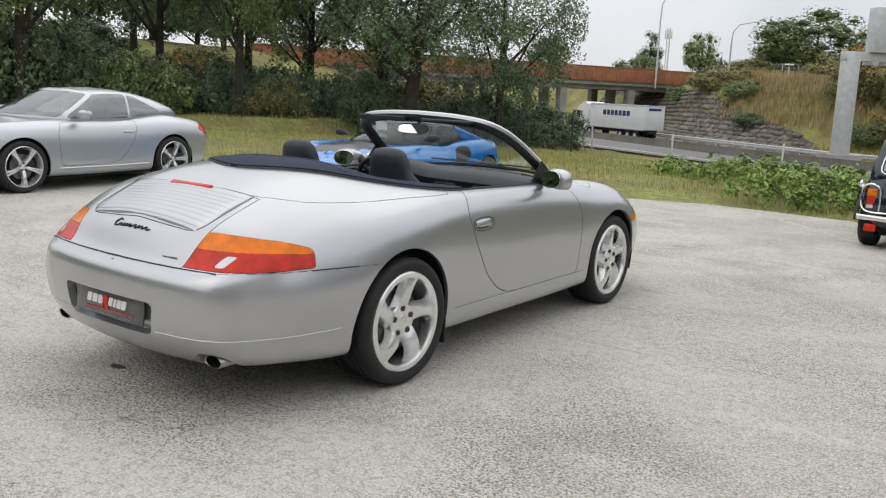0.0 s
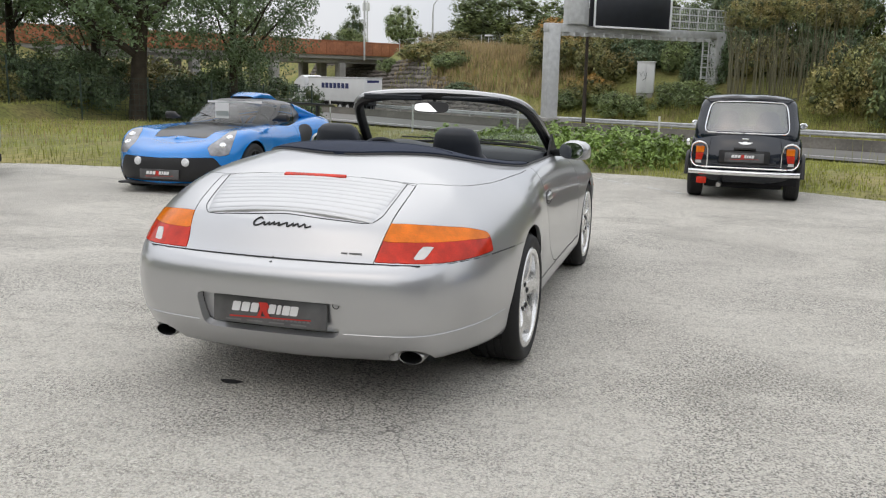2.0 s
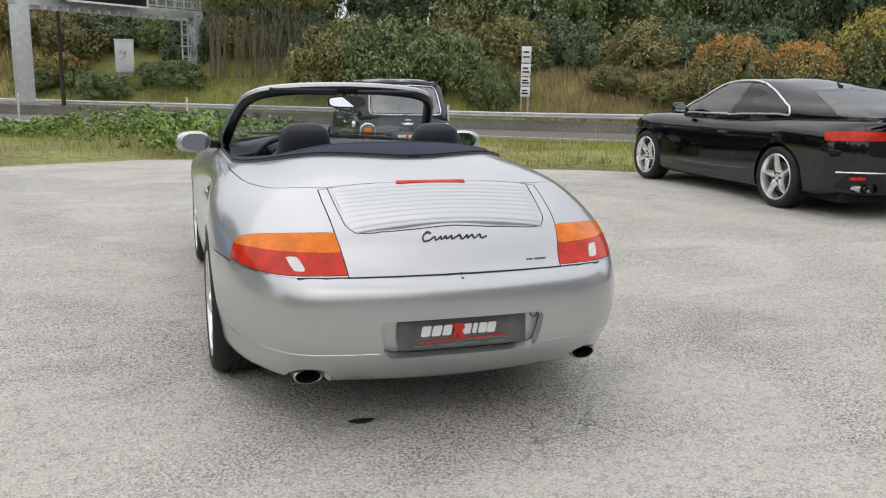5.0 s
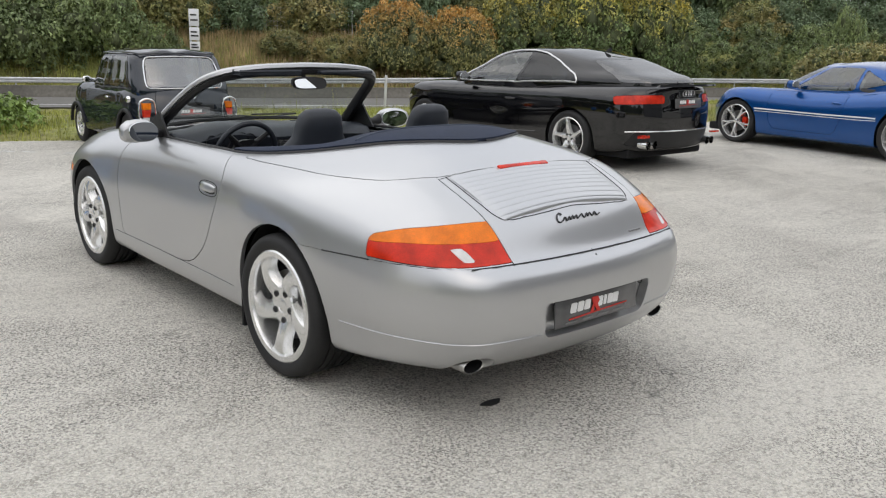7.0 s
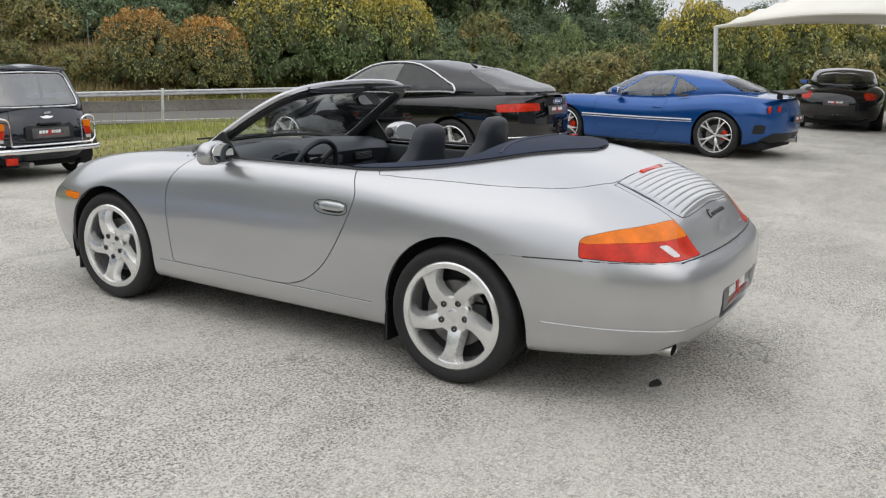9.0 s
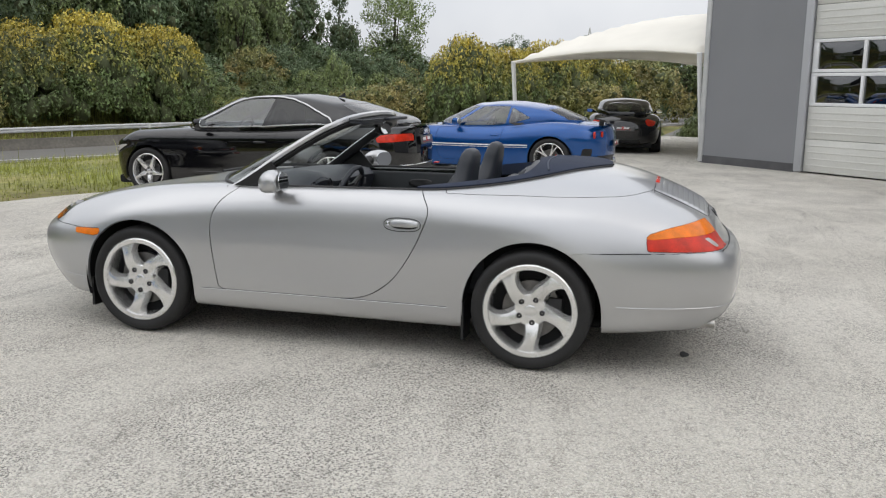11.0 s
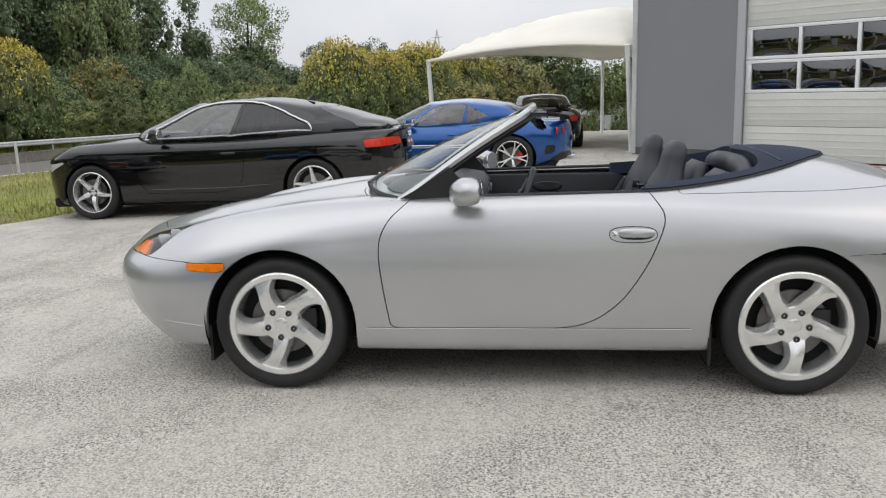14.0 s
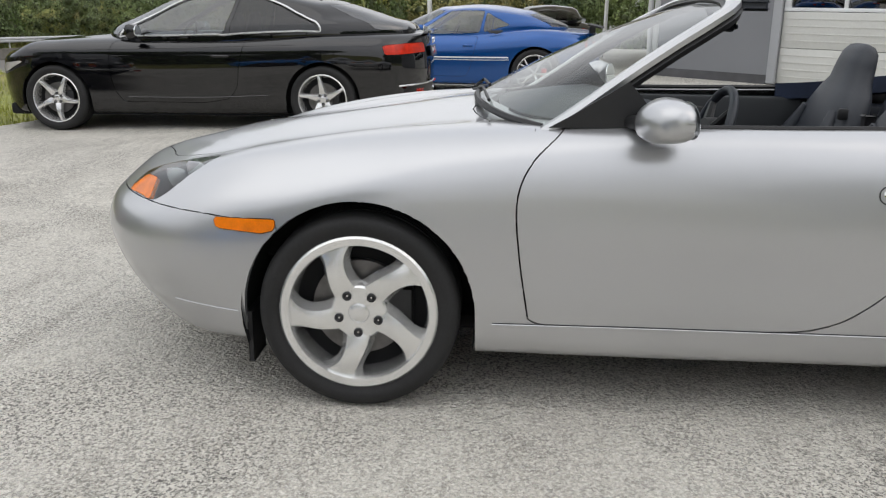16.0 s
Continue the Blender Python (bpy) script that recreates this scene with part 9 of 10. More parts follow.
CROWNS = {"dome": [crown_mesh("bush_leaves", 1, 64, 78, 0.040, "dome"), crown_mesh("bush_leaves", 2, 66, 76, 0.038, "dome"), crown_mesh("bush_leaves", 3, 60, 80, 0.041, "dome")],
          "clipped": [crown_mesh("bush_leaves", 21, 165, 40, 0.031, "clipped"), crown_mesh("bush_leaves", 22, 160, 41, 0.031, "clipped")],
          "round": [crown_mesh("crown_leaves", 4, 105, 52, 0.037, "round"), crown_mesh("crown_leaves", 5, 108, 51, 0.036, "round")],
          "airy": [crown_mesh("crown_leaves", 6, 100, 50, 0.034, "airy"), crown_mesh("crown_leaves", 7, 95, 52, 0.035, "airy")],
          "oak": [crown_mesh("crown_leaves", 13, 165, 70, 0.022, "airy")],
          "sparse": [crown_mesh("crown_leaves", 12, 60, 22, 0.09, "round")],
          "tall": [crown_mesh("crown_leaves", 8, 80, 56, 0.038, "tall")],
          "hedge": [crown_mesh("hedge_leaves", 9, 90, 88, 0.035, "hedge"), crown_mesh("hedge_leaves", 10, 90, 88, 0.035, "hedge")]}
PRNG = random.Random(11)


def dress(ob, mat):
    ob.material_slots[0].link = "OBJECT"
    ob.material_slots[0].material = mat


def bush(x, y, w, h, mat, shape="dome", name="bush", label="dense leafy green bush on the bank", d=None, sink=0.2, z=None):
    me = PRNG.choice(CROWNS[shape])
    z0 = ground_z(x, y) if z is None else z
    low = {"dome": 0.25, "clipped": 0.25, "round": 0.9, "hedge": 1.0, "tall": 1.0, "airy": 0.9}[shape]
    high = {"dome": 0.95, "clipped": 0.95, "round": 1.0, "hedge": 1.05, "tall": 1.0, "airy": 1.0}[shape]
    sz = (h + sink) / (low + high)
    ob = new(name, me)
    ob.matrix_basis = Matrix.Translation((x, y, z0 - sink + low * sz)) @ Matrix.Rotation(PRNG.uniform(-0.4, 0.4) + (math.pi if PRNG.random() < 0.5 else 0), 4, "Z") @ Matrix.Diagonal((w / 2, (d or w) / 2, sz, 1))
    dress(ob, mat)
    return tagged(ob, label, "bush", "bushes on the bank")


def tree(x, y, h, w, mat, shape="round", trunk=0.22, bare=0.3, label="leafy green tree with dark trunk", lean=0.0, z=None, limbs=5, drop=0.0):
    z0 = ground_z(x, y) if z is None else z
    t = thing("tree", pose(x, y, z0), label, "tree", "trees")
    bm = bmesh.new()
    top = h * 0.82
    tube(bm, [(0, 0, -0.3), (0.02 * h * lean, 0, h * 0.2), (0.05 * h * lean, 0.01 * h, h * 0.5), (0.03 * h * lean, 0, top)], [trunk * 1.25, trunk, trunk * 0.7, trunk * 0.2], 9)
    for i in range(limbs):
        a = i * 2.4 + x
        zb = h * (bare + 0.1 * (i % 3))
        r = w * 0.36
        tube(bm, [(0.03 * h * lean, 0, zb), (r * 0.45 * math.cos(a), r * 0.45 * math.sin(a), zb + h * 0.13), (r * math.cos(a), r * math.sin(a), zb + h * 0.30)], [trunk * 0.5, trunk * 0.33, trunk * 0.1], 6)
    part("trunk", bm, BARK, t)
    me = PRNG.choice(CROWNS[shape])
    zc, sz = h * (bare + 1) / 2 - drop / 2, h * (1 - bare) / 2 + drop / 2
    c = put("crown", me, t, Matrix.Translation((0.03 * h * lean, 0, zc)) @ Matrix.Rotation(PRNG.uniform(0, 6.28), 4, "Z") @ Matrix.Diagonal((w / 2, w / 2, sz, 1)))
    dress(c, mat)
    return t


# behind the far guard rail, from the bridge to the right
R = random.Random(5)
for x0, off, w, h, mat, lab in (
        (-9.5, 10, 7, 4.2, LEAF_RUST, "russet bush on the bank"), (-5.5, 9, 6, 3.6, LEAF_OLIVE, ""), (-2.5, 14, 7, 4.2, LEAF_OLIVE, ""), (-8, 5, 4, 1.6, LEAF, ""), (1, 6, 5, 2.0, LEAF, ""), (-3.5, 4.5, 4.5, 1.8, LEAF, ""),
        (2.6, 15, 6, 4.2, LEAF, ""), (10.8, 6.5, 6, 4.6, LEAF_OLIVE, ""), (14.5, 6, 8, 6.2, LEAF, ""), (18.2, 7, 6, 5.0, LEAF, ""), (20.6, 5, 4, 3.4, LEAF, ""), (20.0, 10, 6, 5.2, LEAF_OLIVE, ""), (24.9, 15.5, 8, 4.4, LEAF_OLIVE, ""),
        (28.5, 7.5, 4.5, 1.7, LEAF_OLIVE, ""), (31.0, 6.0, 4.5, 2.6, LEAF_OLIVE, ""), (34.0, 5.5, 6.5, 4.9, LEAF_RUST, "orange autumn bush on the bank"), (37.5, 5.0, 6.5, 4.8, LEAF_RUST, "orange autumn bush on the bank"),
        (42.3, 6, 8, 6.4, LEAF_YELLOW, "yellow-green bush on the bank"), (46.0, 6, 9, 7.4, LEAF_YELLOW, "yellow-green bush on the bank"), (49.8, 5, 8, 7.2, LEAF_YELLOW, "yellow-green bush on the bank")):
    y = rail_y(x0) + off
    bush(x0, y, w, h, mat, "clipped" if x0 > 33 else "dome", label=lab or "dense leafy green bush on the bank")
for i in range(7):
    x = 53.5 + i * 4.6
    bush(x, rail_y(x) + 4.5, 6.8, 4.2 + 0.5 * R.random(), LEAF, "hedge", "hedge", "clipped dense dark green hedge", d=4)
for x, off, w, h, mat, shp in ((67, 5.5, 5.0, 6.0, LEAF, "dome"), (75, 6, 6, 3.6, LEAF_OLIVE, "dome"), (80, 6, 8, 4.0, LEAF_OLIVE, "dome")):
    bush(x, rail_y(x) + off, w, h, mat, shp)
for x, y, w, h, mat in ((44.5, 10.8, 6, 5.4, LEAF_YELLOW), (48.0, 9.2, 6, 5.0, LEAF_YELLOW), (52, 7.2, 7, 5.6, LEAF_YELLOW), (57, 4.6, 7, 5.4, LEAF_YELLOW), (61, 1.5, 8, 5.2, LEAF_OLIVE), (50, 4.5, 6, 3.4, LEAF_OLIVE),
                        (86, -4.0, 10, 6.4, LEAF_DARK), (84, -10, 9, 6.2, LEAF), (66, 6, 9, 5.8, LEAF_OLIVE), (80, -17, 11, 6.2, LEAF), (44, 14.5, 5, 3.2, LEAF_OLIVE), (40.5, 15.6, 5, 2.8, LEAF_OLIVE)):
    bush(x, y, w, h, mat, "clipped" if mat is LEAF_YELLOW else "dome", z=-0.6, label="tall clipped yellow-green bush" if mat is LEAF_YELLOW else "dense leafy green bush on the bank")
for x, y, w, h in ((25.5, -1.5, 1.3, 1.2), (25.9, -2.9, 1.5, 1.3), (26.2, 0.2, 1.6, 1.1)):
    bush(x, y, w, h, LEAF, z=-0.3, label="low green weeds at the edge of the yard")
# low growth beside the stones, below the bridge end and round the cabinet
for x, y, w, h, mat in ((-25.6, 81.0, 6, 1.6, LEAF_OLIVE), (-18.6, 71.4, 4.2, 0.8, LEAF_DARK), (-22.5, 80, 5, 1.0, LEAF_OLIVE), (-3.6, 66.8, 6, 3.2, LEAF_DARK), (0.6, 65.4, 5, 3.2, LEAF), (-0.1, 61.6, 3.6, 1.2, LEAF), (-4.9, 62.2, 3.6, 1.3, LEAF), (1.9, 62.8, 3.6, 2.3, LEAF_DARK), (-6.6, 63.6, 4.5, 2.2, LEAF_RUST)):
    bush(x, y, w, h, mat, label="russet bush on the bank" if mat is LEAF_RUST else "dense leafy green bush on the bank")
# the slender-stemmed thicket
thick = thing("thicket", pose(7.3, rail_y(7.3) + 8.0, ground_z(7.3, rail_y(7.3) + 8.0)), "thicket of slender pale stems with leafy tops", "thicket")
stems = bmesh.new()
for i in range(130):
    x, y = R.uniform(-4.0, 3.6), R.uniform(-1.2, 1.8)
    lean = R.uniform(-0.6, 0.6)
    hh = R.uniform(4.0, 6.4)
    tube(stems, [(x, y, -0.3), (x + lean * 0.3, y, hh * 0.5), (x + lean, y + R.uniform(-0.3, 0.3), hh)], [0.030, 0.022, 0.010], 4, cap=False)
p = part("stem_growth", stems, material("pale_stems", (0.17, 0.16, 0.10), 0.9, island=0.3), thick)
p["kind"] = "stuff"
for i, (x, z, w) in enumerate(((-2.8, 5.0, 4.2), (0, 5.4, 4.6), (2.8, 5.0, 4.2))):
    c = put("leafy_top", CROWNS["dome"][i], thick, Matrix.Translation((x, 0.4, z)) @ Matrix.Diagonal((w / 2, 1.9, 2.1, 1)))
    dress(c, LEAF_OLIVE)

# woods on the rise beyond
for i in range(46):
    x = -2 + 2.1 * i + R.uniform(-1, 1)
    row = i % 3
    y = rail_y(x) + 17 + 8 * row + R.uniform(-2, 2)
    h = R.uniform(9.0, 12.5) + row * 1.5
    if x < 3:
        h *= 0.5
    if x > 60:
        h *= 1.15
    if x > 81:
        h *= 0.55
    tree(x, y, h, R.uniform(7, 9.5), LEAF_DARK if R.random() < 0.5 else LEAF, "round" if R.random() < 0.7 else "tall", 0.2, 0.0, "tall dark green woodland tree", limbs=3)
    if i % 2 == 0:
        xb = x + R.uniform(-1, 1)
        bush(xb, rail_y(xb) + 12 + R.uniform(-1, 1), 6.5, R.uniform(3.2, 4.6), LEAF_DARK if R.random() < 0.5 else LEAF_OLIVE)
for x, y, h, w, mat, shp in ((93, 30.5, 14.5, 9.5, LEAF, "airy"), (95, 17, 8.5, 6, LEAF_DARK, "airy"), (92, 22, 8, 6, LEAF_DARK, "airy"), (84, -2, 7.5, 9, LEAF, "round"), (95, 2, 8, 8, LEAF_DARK, "round")):
    tree(x, y, h, w, mat, shp, 0.25, 0.2, z=-0.5)
for i in range(9):
    x = 58 + 3.0 * i
    tree(x, rail_y(x) + 23 + 5 * (i % 2), 15.0, 10.5, LEAF_DARK if i % 3 else LEAF, "round", 0.25, 0.0, "tall dark green woodland tree", limbs=3)
# the tall tree and others beside the bridge
for x, y, h, w, mat, shp, z in ((-20.5, 98, 9.5, 15, LEAF, "round", 2.6), (-14, 104, 7.5, 11, LEAF_DARK, "round", 2.6), (-27, 110, 7.5, 12, LEAF, "round", 2.6), (-44, 128, 8.5, 7, LEAF, "round", 3.6), (-54, 132, 9.5, 8, LEAF_DARK, "tall", 3.6), (-66, 120, 8, 8, LEAF, "round", 3), (-7, 112, 5, 7, LEAF_DARK, "airy", 1.6)):
    tree(x, y, h, w, mat, shp, 0.25, 0.15, z=z)
for x, y, w, h, mat in ((-30, 101, 6, 2.6, LEAF_OLIVE), (-25, 92, 7, 2.2, LEAF_OLIVE), (-15, 84, 7, 3.0, LEAF_OLIVE), (-11, 78, 6, 3.2, LEAF_RUST), (-21, 76, 5, 1.6, LEAF), (-33, 92, 4, 1.8, LEAF), (-70, 96, 9, 7, LEAF), (-62, 88, 8, 5, LEAF_OLIVE), (-76, 84, 9, 7, LEAF), (-47, 112, 8, 4, LEAF)):
    bush(x, y, w, h, mat)
# left: the oak before the bridge and the trees behind the fence
tree(-22.9, 30.0, 12.5, 12.5, LEAF_DARK, "oak", 0.34, 0.22, "broad old oak with low spreading crown", 1.0, limbs=9)
tree(-20.2, 34.0, 10.5, 8.5, LEAF_DARK, "oak", 0.2, 0.25, "broad oak with hanging leafy boughs", limbs=7, drop=1.2)
for x, y, h, w, mat, shp in ((-33.5, 23.6, 13, 8, LEAF_DARK, "airy"), (-28.6, 24.4, 12, 7.0, LEAF, "oak"), (-29.8, 26.0, 13, 7.5, LEAF_DARK, "oak"), (-30.5, 31, 13, 8.5, LEAF_DARK, "airy"), (-27.2, 33, 12, 7, LEAF, "airy"), (-31.5, 15.5, 12, 8.5, LEAF, "airy"), (-34, 11, 12, 9, LEAF_DARK, "round"), (-37, 19, 13, 9, LEAF, "airy"),
                             (-42, 28, 11, 9, LEAF, "airy"), (-46, 38, 10, 9, LEAF_DARK, "airy"), (-40, 40, 10, 9, LEAF, "airy"), (-36, 44, 9, 8, LEAF_DARK, "airy"), (-52, 20, 11, 10, LEAF_DARK, "round"), (-48, 8, 12, 10, LEAF, "round")):
    tree(x, y, h, w, mat, shp, 0.2, 0.24, "tall leafy tree on the embankment", limbs=6)
for x, y, w, h, mat in ((-30.5, 20.5, 5, 3.4, LEAF), (-33, 17.2, 6, 4.6, LEAF_DARK), (-27.5, 25.8, 4, 2.2, LEAF_OLIVE), (-25, 29.2, 4, 2.4, LEAF_DARK), (-22.5, 33.0, 5, 2.6, LEAF_DARK), (-36, 26, 6, 2.4, LEAF_RUST), (-34, 30, 5, 2.2, LEAF_OLIVE), (-31, 34, 5, 2.6, LEAF), (-19.5, 37.5, 5, 2.6, LEAF_DARK), (-33, 38, 6, 3, LEAF), (-28, 38, 6, 3, LEAF_OLIVE), (-24, 41, 5, 3, LEAF), (-36, 13.5, 5, 4, LEAF), (-40, 24, 6, 2.6, LEAF_DARK), (-42, 33, 7, 2.8, LEAF_OLIVE), (-38, 34, 5, 2.4, LEAF_DARK), (-44, 20, 7, 3.0, LEAF_DARK), (-39, 29, 5, 2.2, LEAF_RUST), (-47, 28, 7, 2.6, LEAF_DARK), (-45, 44, 7, 2.6, LEAF_DARK),
                        # dark bushes added to cover the bright bank, in place of the trees' shade
                        (-28.2, 27.4, 5, 3.0, LEAF_DARK), (-30.6, 25.6, 5, 3.2, LEAF_DARK), (-25.4, 29.8, 4.5, 2.8, LEAF_DARK), (-32.5, 23.2, 5, 3.0, LEAF_DARK), (-22.0, 35.2, 5, 3.0, LEAF_DARK)):
    bush(x, y, w, h, mat)
for x, y, h in ((-57, 28, 7.5), (-58, 34, 8), (-57, 40, 7.5), (-59, 46, 8), (-60, 22, 8)):
    tree(x, y, h, 9, LEAF_DARK, "round", 0.2, 0.0, "tall leafy tree on the embankment", limbs=3)
# unseen woods added behind the camera close the place and fill the reflections
for i in range(16):
    a = math.pi * (1.05 + 0.9 * i / 15)
    tree(4 + 36 * math.cos(a), -6 + 28 * math.sin(a), R.uniform(10, 13), 9, LEAF_DARK, "sparse", 0.25, 0.05, "woodland tree beyond the yard", z=-0.1, limbs=2)

# fences
fence([(-47, 9), (-33, 18.5), (-25.5, 25.2), (-19.5, 30.8), (-15.0, 37.0)], 1.9)
fence([(20, rail_y(20) + 13), (34, rail_y(34) + 10.5), (44, rail_y(44) + 10)], 1.6, "wire_fence", "low wire fence on pale posts", 3.0, GALV, 6)
fence([(-34, 98), (-22, 91), (-8, 84)], 1.5, "wire_fence", "low wire fence on pale posts", 3.0, GALV, 5)
# bare posts along the verge
post = mesh_from(boxed(-0.035, -0.035, -0.3, 0.035, 0.035, 1.25, 0.008), "verge_post", GALV)
for x in (-22, -16.5, -11, -5.5, 0.3, 8.6, 15.6, 22):
    y = near_y(x) - 3.4
    tagged(put("verge_post", post, None, pose(x, y, ground_z(x, y), 0, R.uniform(-3, 3), 0)), "thin galvanised steel post in the verge", "post", "verge posts")


# ---- grass and weeds ----
def blades(name, spots, h0, h1, w, mat, label, seed, droop=0.35):
    """Many thin bent blades at spots (x, y, z, scale)."""
    rng = np.random.RandomState(seed)
    s = np.array(spots)
    n = len(s)
    a = rng.rand(n) * 2 * math.pi
    h = (h0 + (h1 - h0) * rng.rand(n)) * s[:, 3]
    d = np.stack([np.cos(a), np.sin(a), np.zeros(n)], 1)
    t = np.stack([-np.sin(a), np.cos(a), np.zeros(n)], 1)
    p = s[:, :3]
    bend = droop * rng.rand(n, 1) * h[:, None]
    up = np.array([0, 0, 1.0])
    v = np.stack([p - t * w, p + t * w, p + t * w * 0.6 + up * (h * 0.6)[:, None] + d * bend * 0.4, p - t * w * 0.6 + up * (h * 0.6)[:, None] + d * bend * 0.4, p + up * h[:, None] * (1 - 0.25 * rng.rand(n, 1)) + d * bend], 1).reshape(-1, 3)
    k = 5 * np.arange(n)
    f = np.concatenate([np.stack([k, k + 1, k + 2], 1), np.stack([k, k + 2, k + 3], 1), np.stack([k + 3, k + 2, k + 4], 1)])
    ob = put(name, quad_mesh(name, v, f, mat))
    return tagged(ob, label, "grass", kind="stuff")


def verge_spots(n, x0, x1, lo, hi, seed, near=True, patch=0.0):
    rng = np.random.RandomState(seed)
    out = []
    while len(out) < n:
        x = rng.uniform(x0, x1)
        e, a = lot_edge_y(x), near_y(x) - 1.5
        u = rng.rand() ** (1.6 if near else 1.0)
        y = e + 0.02 + (a - e) * (lo + (hi - lo) * u)
        if y > a or (y - e) > 40:
            continue
        g = noise.noise((x * 0.35, y * 0.35, seed))
        if g < patch - 0.4 and rng.rand() < 0.7:
            continue
        out.append((x, y, ground_z(x, y) - 0.02, 0.7 + 0.5 * g + (0.3 if y - e > 0.5 else 0)))
    return out


blades("verge_grass", verge_spots(46000, -30, 16, 0.0, 0.9, 21), 0.07, 0.20, 0.006, GRASS, "yellow-green rough verge grass", 31)
blades("verge_grass", verge_spots(9000, 16, 45, 0.0, 0.9, 22), 0.06, 0.16, 0.009, GRASS, "yellow-green rough verge grass", 32)
blades("short_verge_grass", verge_spots(22000, 1, 22, 0.0, 1.0, 26), 0.04, 0.10, 0.011, GRASS, "short yellow-green verge turf", 36)
blades("far_verge_grass", verge_spots(16000, -40, 12, 0.25, 1.0, 23, False), 0.07, 0.18, 0.012, GRASS, "taller yellow-green verge grass", 33)
blades("dry_verge_grass", verge_spots(4000, -30, 0, 0.1, 1.0, 24, False, 0.25), 0.12, 0.34, 0.006, DRY_GRASS, "dry straw-coloured grass stalks", 34)


def bank_spots(n, x0, x1, d0, d1, seed):
    rng = np.random.RandomState(seed)
    out = []
    for _ in range(n):
        x = rng.uniform(x0, x1)
        y = rail_y(x) + rng.uniform(d0, d1)
        out.append((x, y, ground_z(x, y) - 0.03, 0.7 + 0.6 * rng.rand()))
    return out


blades("bank_grass", bank_spots(7500, -30, -6, 9, 30, 41), 0.5, 1.1, 0.03, DRY_GRASS, "tall dry golden grass on the bank", 42)
blades("bank_grass", bank_spots(9000, 21, 35, 1.2, 10, 43), 0.4, 0.9, 0.022, DRY_GRASS, "tall dry golden grass on the bank", 44)
blades("bank_grass", bank_spots(6000, -23, -8, 5.5, 13, 47), 0.4, 1.0, 0.03, DRY_GRASS, "tall dry golden grass on the bank", 48)
blades("bank_green_grass", bank_spots(7000, -30, -7, 6, 26, 49), 0.3, 0.7, 0.03, GRASS, "green rough grass on the bank", 50)
blades("bank_green_grass", bank_spots(16000, -12, 60, 0.8, 7, 45), 0.25, 0.6, 0.022, GRASS, "green rough grass on the bank", 46)
# bright broad-leaved weeds at the yard's edge
rng = np.random.RandomState(9)
for x, y, w, h in ((-0.2, 12.0, 1.9, 0.72), (-1.3, 13.2, 2.2, 0.74), (0.7, 11.6, 1.5, 0.62), (-2.6, 16.2, 2.4, 0.55), (-3.8, 17.6, 2.4, 0.5), (0.2, 13.6, 1.8, 0.7), (1.3, 12.6, 1.4, 0.45)):
    c = np.stack([rng.uniform(-w / 2, w / 2, 40), rng.uniform(-w / 2, w / 2, 40), rng.uniform(0.15, 0.9, 40) * h], 1)
    c[:, 2] *= 1 - 0.5 * (np.hypot(c[:, 0], c[:, 1]) / (w * 0.7)) ** 2
    v, f = leaf_cloud(rng, c, [0.15] * 40, 24, 0.058, 1.6)
    ob = put("weed_clump", quad_mesh("weed_clump", v, f, LEAF_BRIGHT), None, pose(x, y, ground_z(x, y)))
    tagged(ob, "bright green broad-leaved weeds beside the yard", "weeds", "weed clumps", kind="stuff")
# stalky seed-heads near the road
blades("seed_stalks", [(x + R.uniform(-1.2, 1.2), y + R.uniform(-0.5, 0.5), ground_z(x, y) - 0.02, R.uniform(0.7, 1.2)) for x, y in ((5.0, 11.8), (6.6, 11.2), (8.2, 10.4), (3.8, 12.4), (7.4, 12.0), (9.5, 10.0)) for _ in range(12)], 0.3, 0.7, 0.005, GRASS, "tall thin green weed stalks", 55, 0.3)


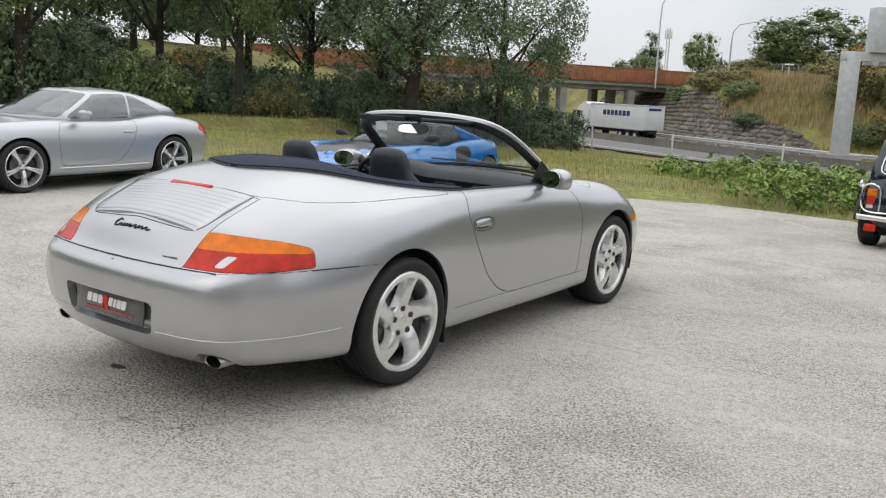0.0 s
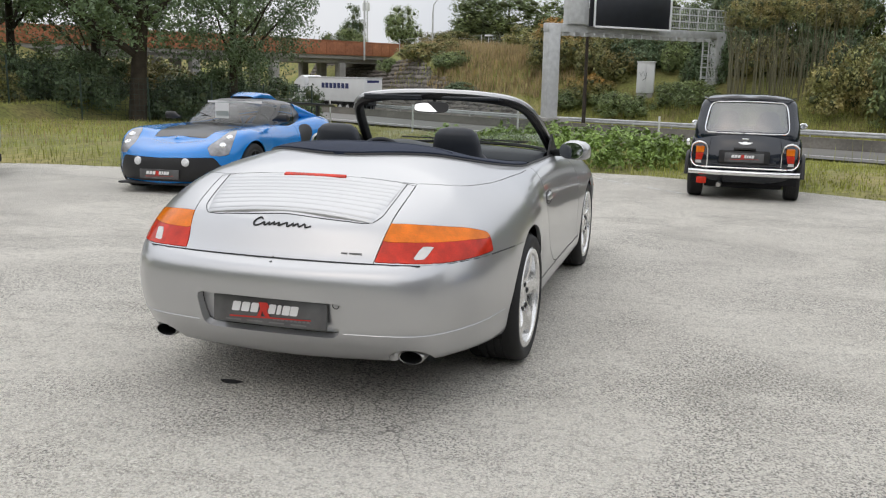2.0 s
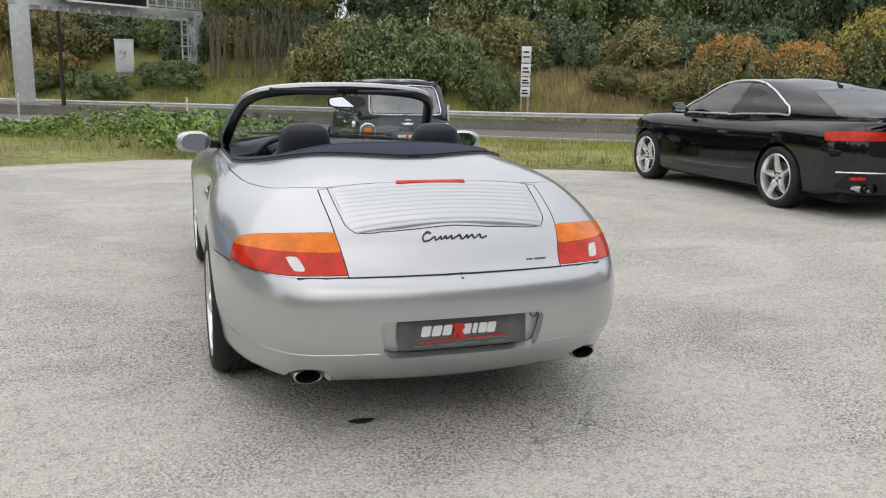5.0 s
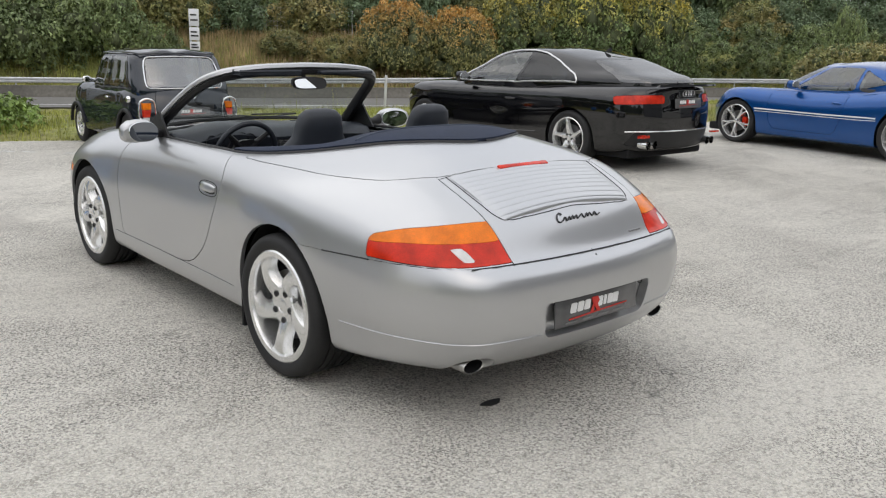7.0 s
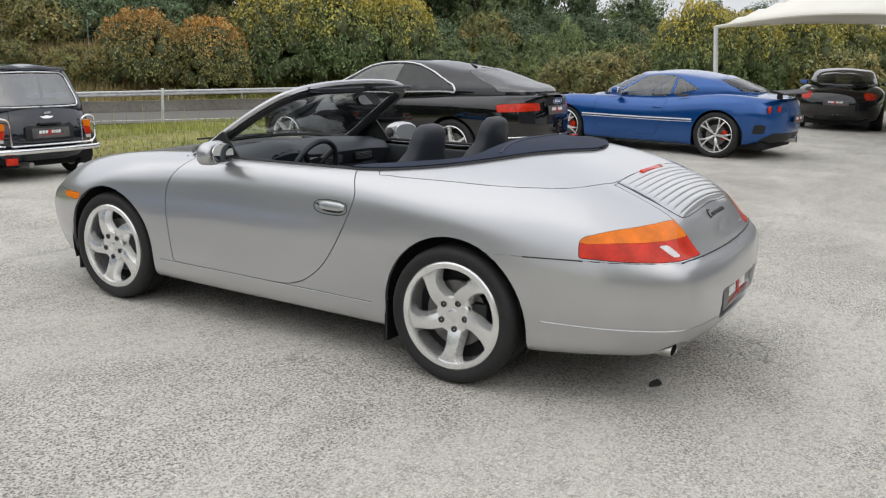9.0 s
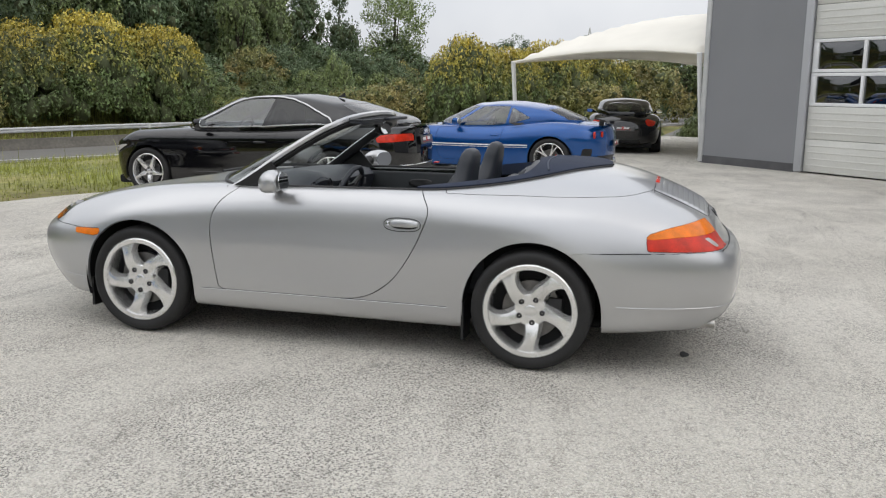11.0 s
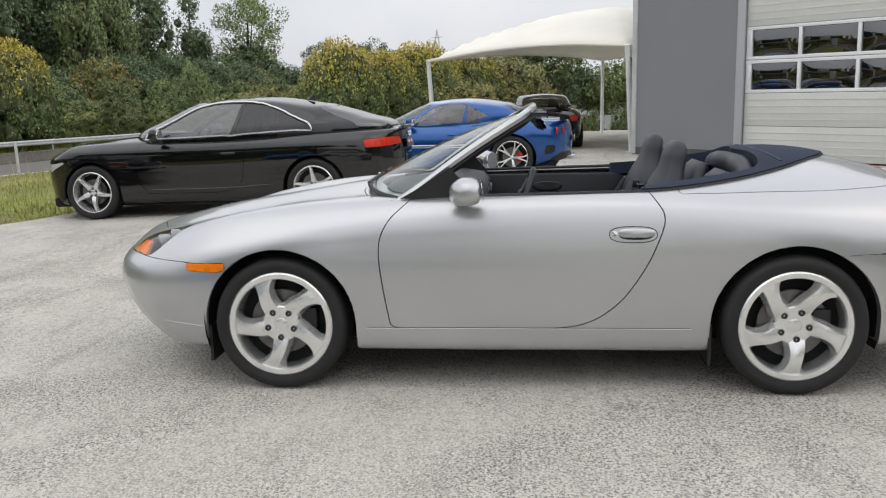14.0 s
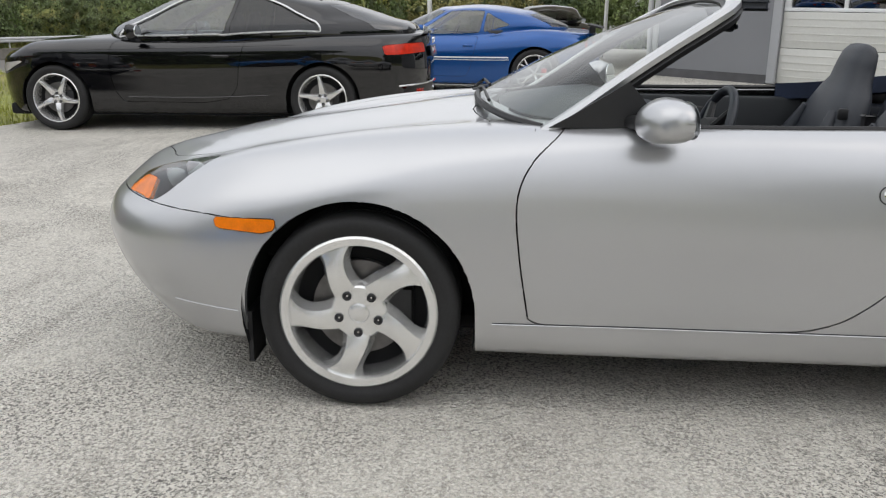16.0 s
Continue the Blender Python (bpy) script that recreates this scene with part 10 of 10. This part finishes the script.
# ---- pitched stone on the bank under the bridge ----
def stone_bank():
    t = thing("stone_revetment", pose(0, 0, 0), "rough grey-brown pitched stone slope beneath the bridge", "stone slope", kind="structure")
    rr = random.Random(8)
    shapes = []
    for k in range(6):
        lp = [(0.5 * math.cos(a) * rr.uniform(0.75, 1.05), 0.5 * math.sin(a) * rr.uniform(0.7, 1.05)) for a in np.linspace(0, 6.283, 8)[:-1]]
        bm = bmesh.new()
        lo = [bm.verts.new((p * 1.0, q, -0.12)) for p, q in lp]
        mid = [bm.verts.new((p * 0.97, q * 0.97, 0.06)) for p, q in lp]
        hi = [bm.verts.new((p * 0.7, q * 0.7, 0.13)) for p, q in lp]
        for a, b in ((lo, mid), (mid, hi)):
            for j in range(7):
                bm.faces.new((a[j], a[(j + 1) % 7], b[(j + 1) % 7], b[j]))
        bm.faces.new(hi)
        shapes.append(mesh_from(bm, "stone", STONE))
    def reach(x):
        return float(np.interp(x, [-52, -44, -36, -29.8, -22.7, -14.7, -11.9, -9.5], [26, 26, 20, 13, 7.2, 5.4, 4.0, 1.4]))

    def toe(x):
        return 0.6 + 12.5 * ease(-24, -40, x)

    bed_v, bed_f = [], []
    for i in range(43):
        x = -52 + i
        for j in range(12):
            y = rail_y(x) + toe(x) + (reach(x) - toe(x)) * j / 11
            bed_v.append((x, y, ground_z(x, y) + 0.05))
            if i < 42 and j < 11:
                bed_f.append((i * 12 + j, i * 12 + 12 + j, i * 12 + 13 + j, i * 12 + 1 + j))
    put("stone_bed", mesh_of("stone_bed", bed_v, bed_f, material("dark_rubble_bed", (0.075, 0.068, 0.058), 0.95, vary=0.4, scale=1.2, fine=0.3, fine_scale=8, bump=0.8, bump_scale=6, bump_dist=0.1)), t)
    n = 0
    rest = bmesh.new()
    for i in range(74):
        for j in range(28):
            x = -51.5 + i * 0.58 + 0.29 * (j % 2)
            y = rail_y(x) + toe(x) + 0.3 + j * 0.55
            if y > rail_y(x) + reach(x) + rr.uniform(-0.6, 0.4):
                continue
            dz = ground_z(x, y + 0.3) - ground_z(x, y - 0.3)
            m = pose(x + rr.uniform(-.15, .15), y + rr.uniform(-.13, .13), ground_z(x, y) + 0.05, math.degrees(math.atan2(dz, 0.6)), 0, rr.uniform(-30, 30)) @ Matrix.Diagonal((rr.uniform(0.6, 0.95), rr.uniform(0.45, 0.7), rr.uniform(0.6, 1.3), 1))
            if -30 < x < -15 and n < 300:
                put("stone", rr.choice(shapes), t, m)
                n += 1
            else:
                k = len(rest.verts)
                rest.from_mesh(rr.choice(shapes))
                rest.verts.ensure_lookup_table()
                bmesh.ops.transform(rest, matrix=m, verts=rest.verts[k:])
    p = part("stones_beyond", rest, STONE, t)
    p["kind"] = "stuff"


stone_bank()

# ---- roadside cabinet beneath the gantry ----
def roadside_cabinet():
    t = thing("roadside_cabinet", pose(-2.3, 62.2, 0.25, 0, 0, -2), "pale grey roadside equipment cabinet with dark scribble", "cabinet")
    part("plinth", boxed(-0.58, -0.3, -0.5, 0.58, 0.3, 0.12, 0.02), CONCRETE, t)
    body = part("body", boxed(-0.62, -0.34, 0.1, 0.62, 0.34, 2.3, 0.02), WHITE_BOX, t)
    part("roof", boxed(-0.67, -0.39, 2.29, 0.67, 0.39, 2.38, 0.02), WHITE_BOX, t)
    for x in (-0.31, 0.31):
        door = part("door", boxed(x - 0.295, -0.36, 0.16, x + 0.295, -0.338, 2.24, 0.006), WHITE_BOX, body)
    scrawl = bmesh.new()
    tube(scrawl, [(-0.42, -0.365, 1.62), (-0.30, -0.365, 1.30), (-0.18, -0.365, 1.66), (-0.06, -0.365, 1.38), (0.10, -0.365, 1.58), (0.02, -0.365, 1.16), (-0.2, -0.365, 1.02)], [0.018] * 7, 5)
    part("scribble", scrawl, TRIM, body)


roadside_cabinet()

# ---- marks on the yard ----
stain = material("oil_stain", (0.03, 0.03, 0.03), 0.5)
bm = bmesh.new()
lp = [(0.055 * math.cos(a) * (1 + 0.2 * math.sin(3 * a)), 0.026 * math.sin(a)) for a in np.linspace(0, 6.283, 20)[:-1]]
bm.faces.new([bm.verts.new((p, q, 0)) for p, q in lp])
tagged(part("oil_stain", bm, stain, None, m=pose(-0.338, -0.80, 0.004)), "small dark oil spot on the concrete", "stain")
worn = material("worn_line_paint", (0.62, 0.62, 0.60), 0.8, vary=0.3, scale=6, fine=0.2, fine_scale=40)
rr = random.Random(4)
line_thing = thing("parking_line", pose(0, 0, 0), "faded white painted parking line on the concrete", "line", kind="structure")
for i in range(16):
    if rr.random() < 0.25:
        continue
    u = i / 16
    x, y = 0.05 + 1.5 * u, 9.6 - 1.95 * u
    part("paint_patch", boxed(-0.09, -0.035, 0.0, 0.09, 0.035 - rr.uniform(0, 0.02), 0.003), worn, line_thing, m=pose(x, y, yard_z(x, y) + 0.001, -1.6, 0, -52.5))
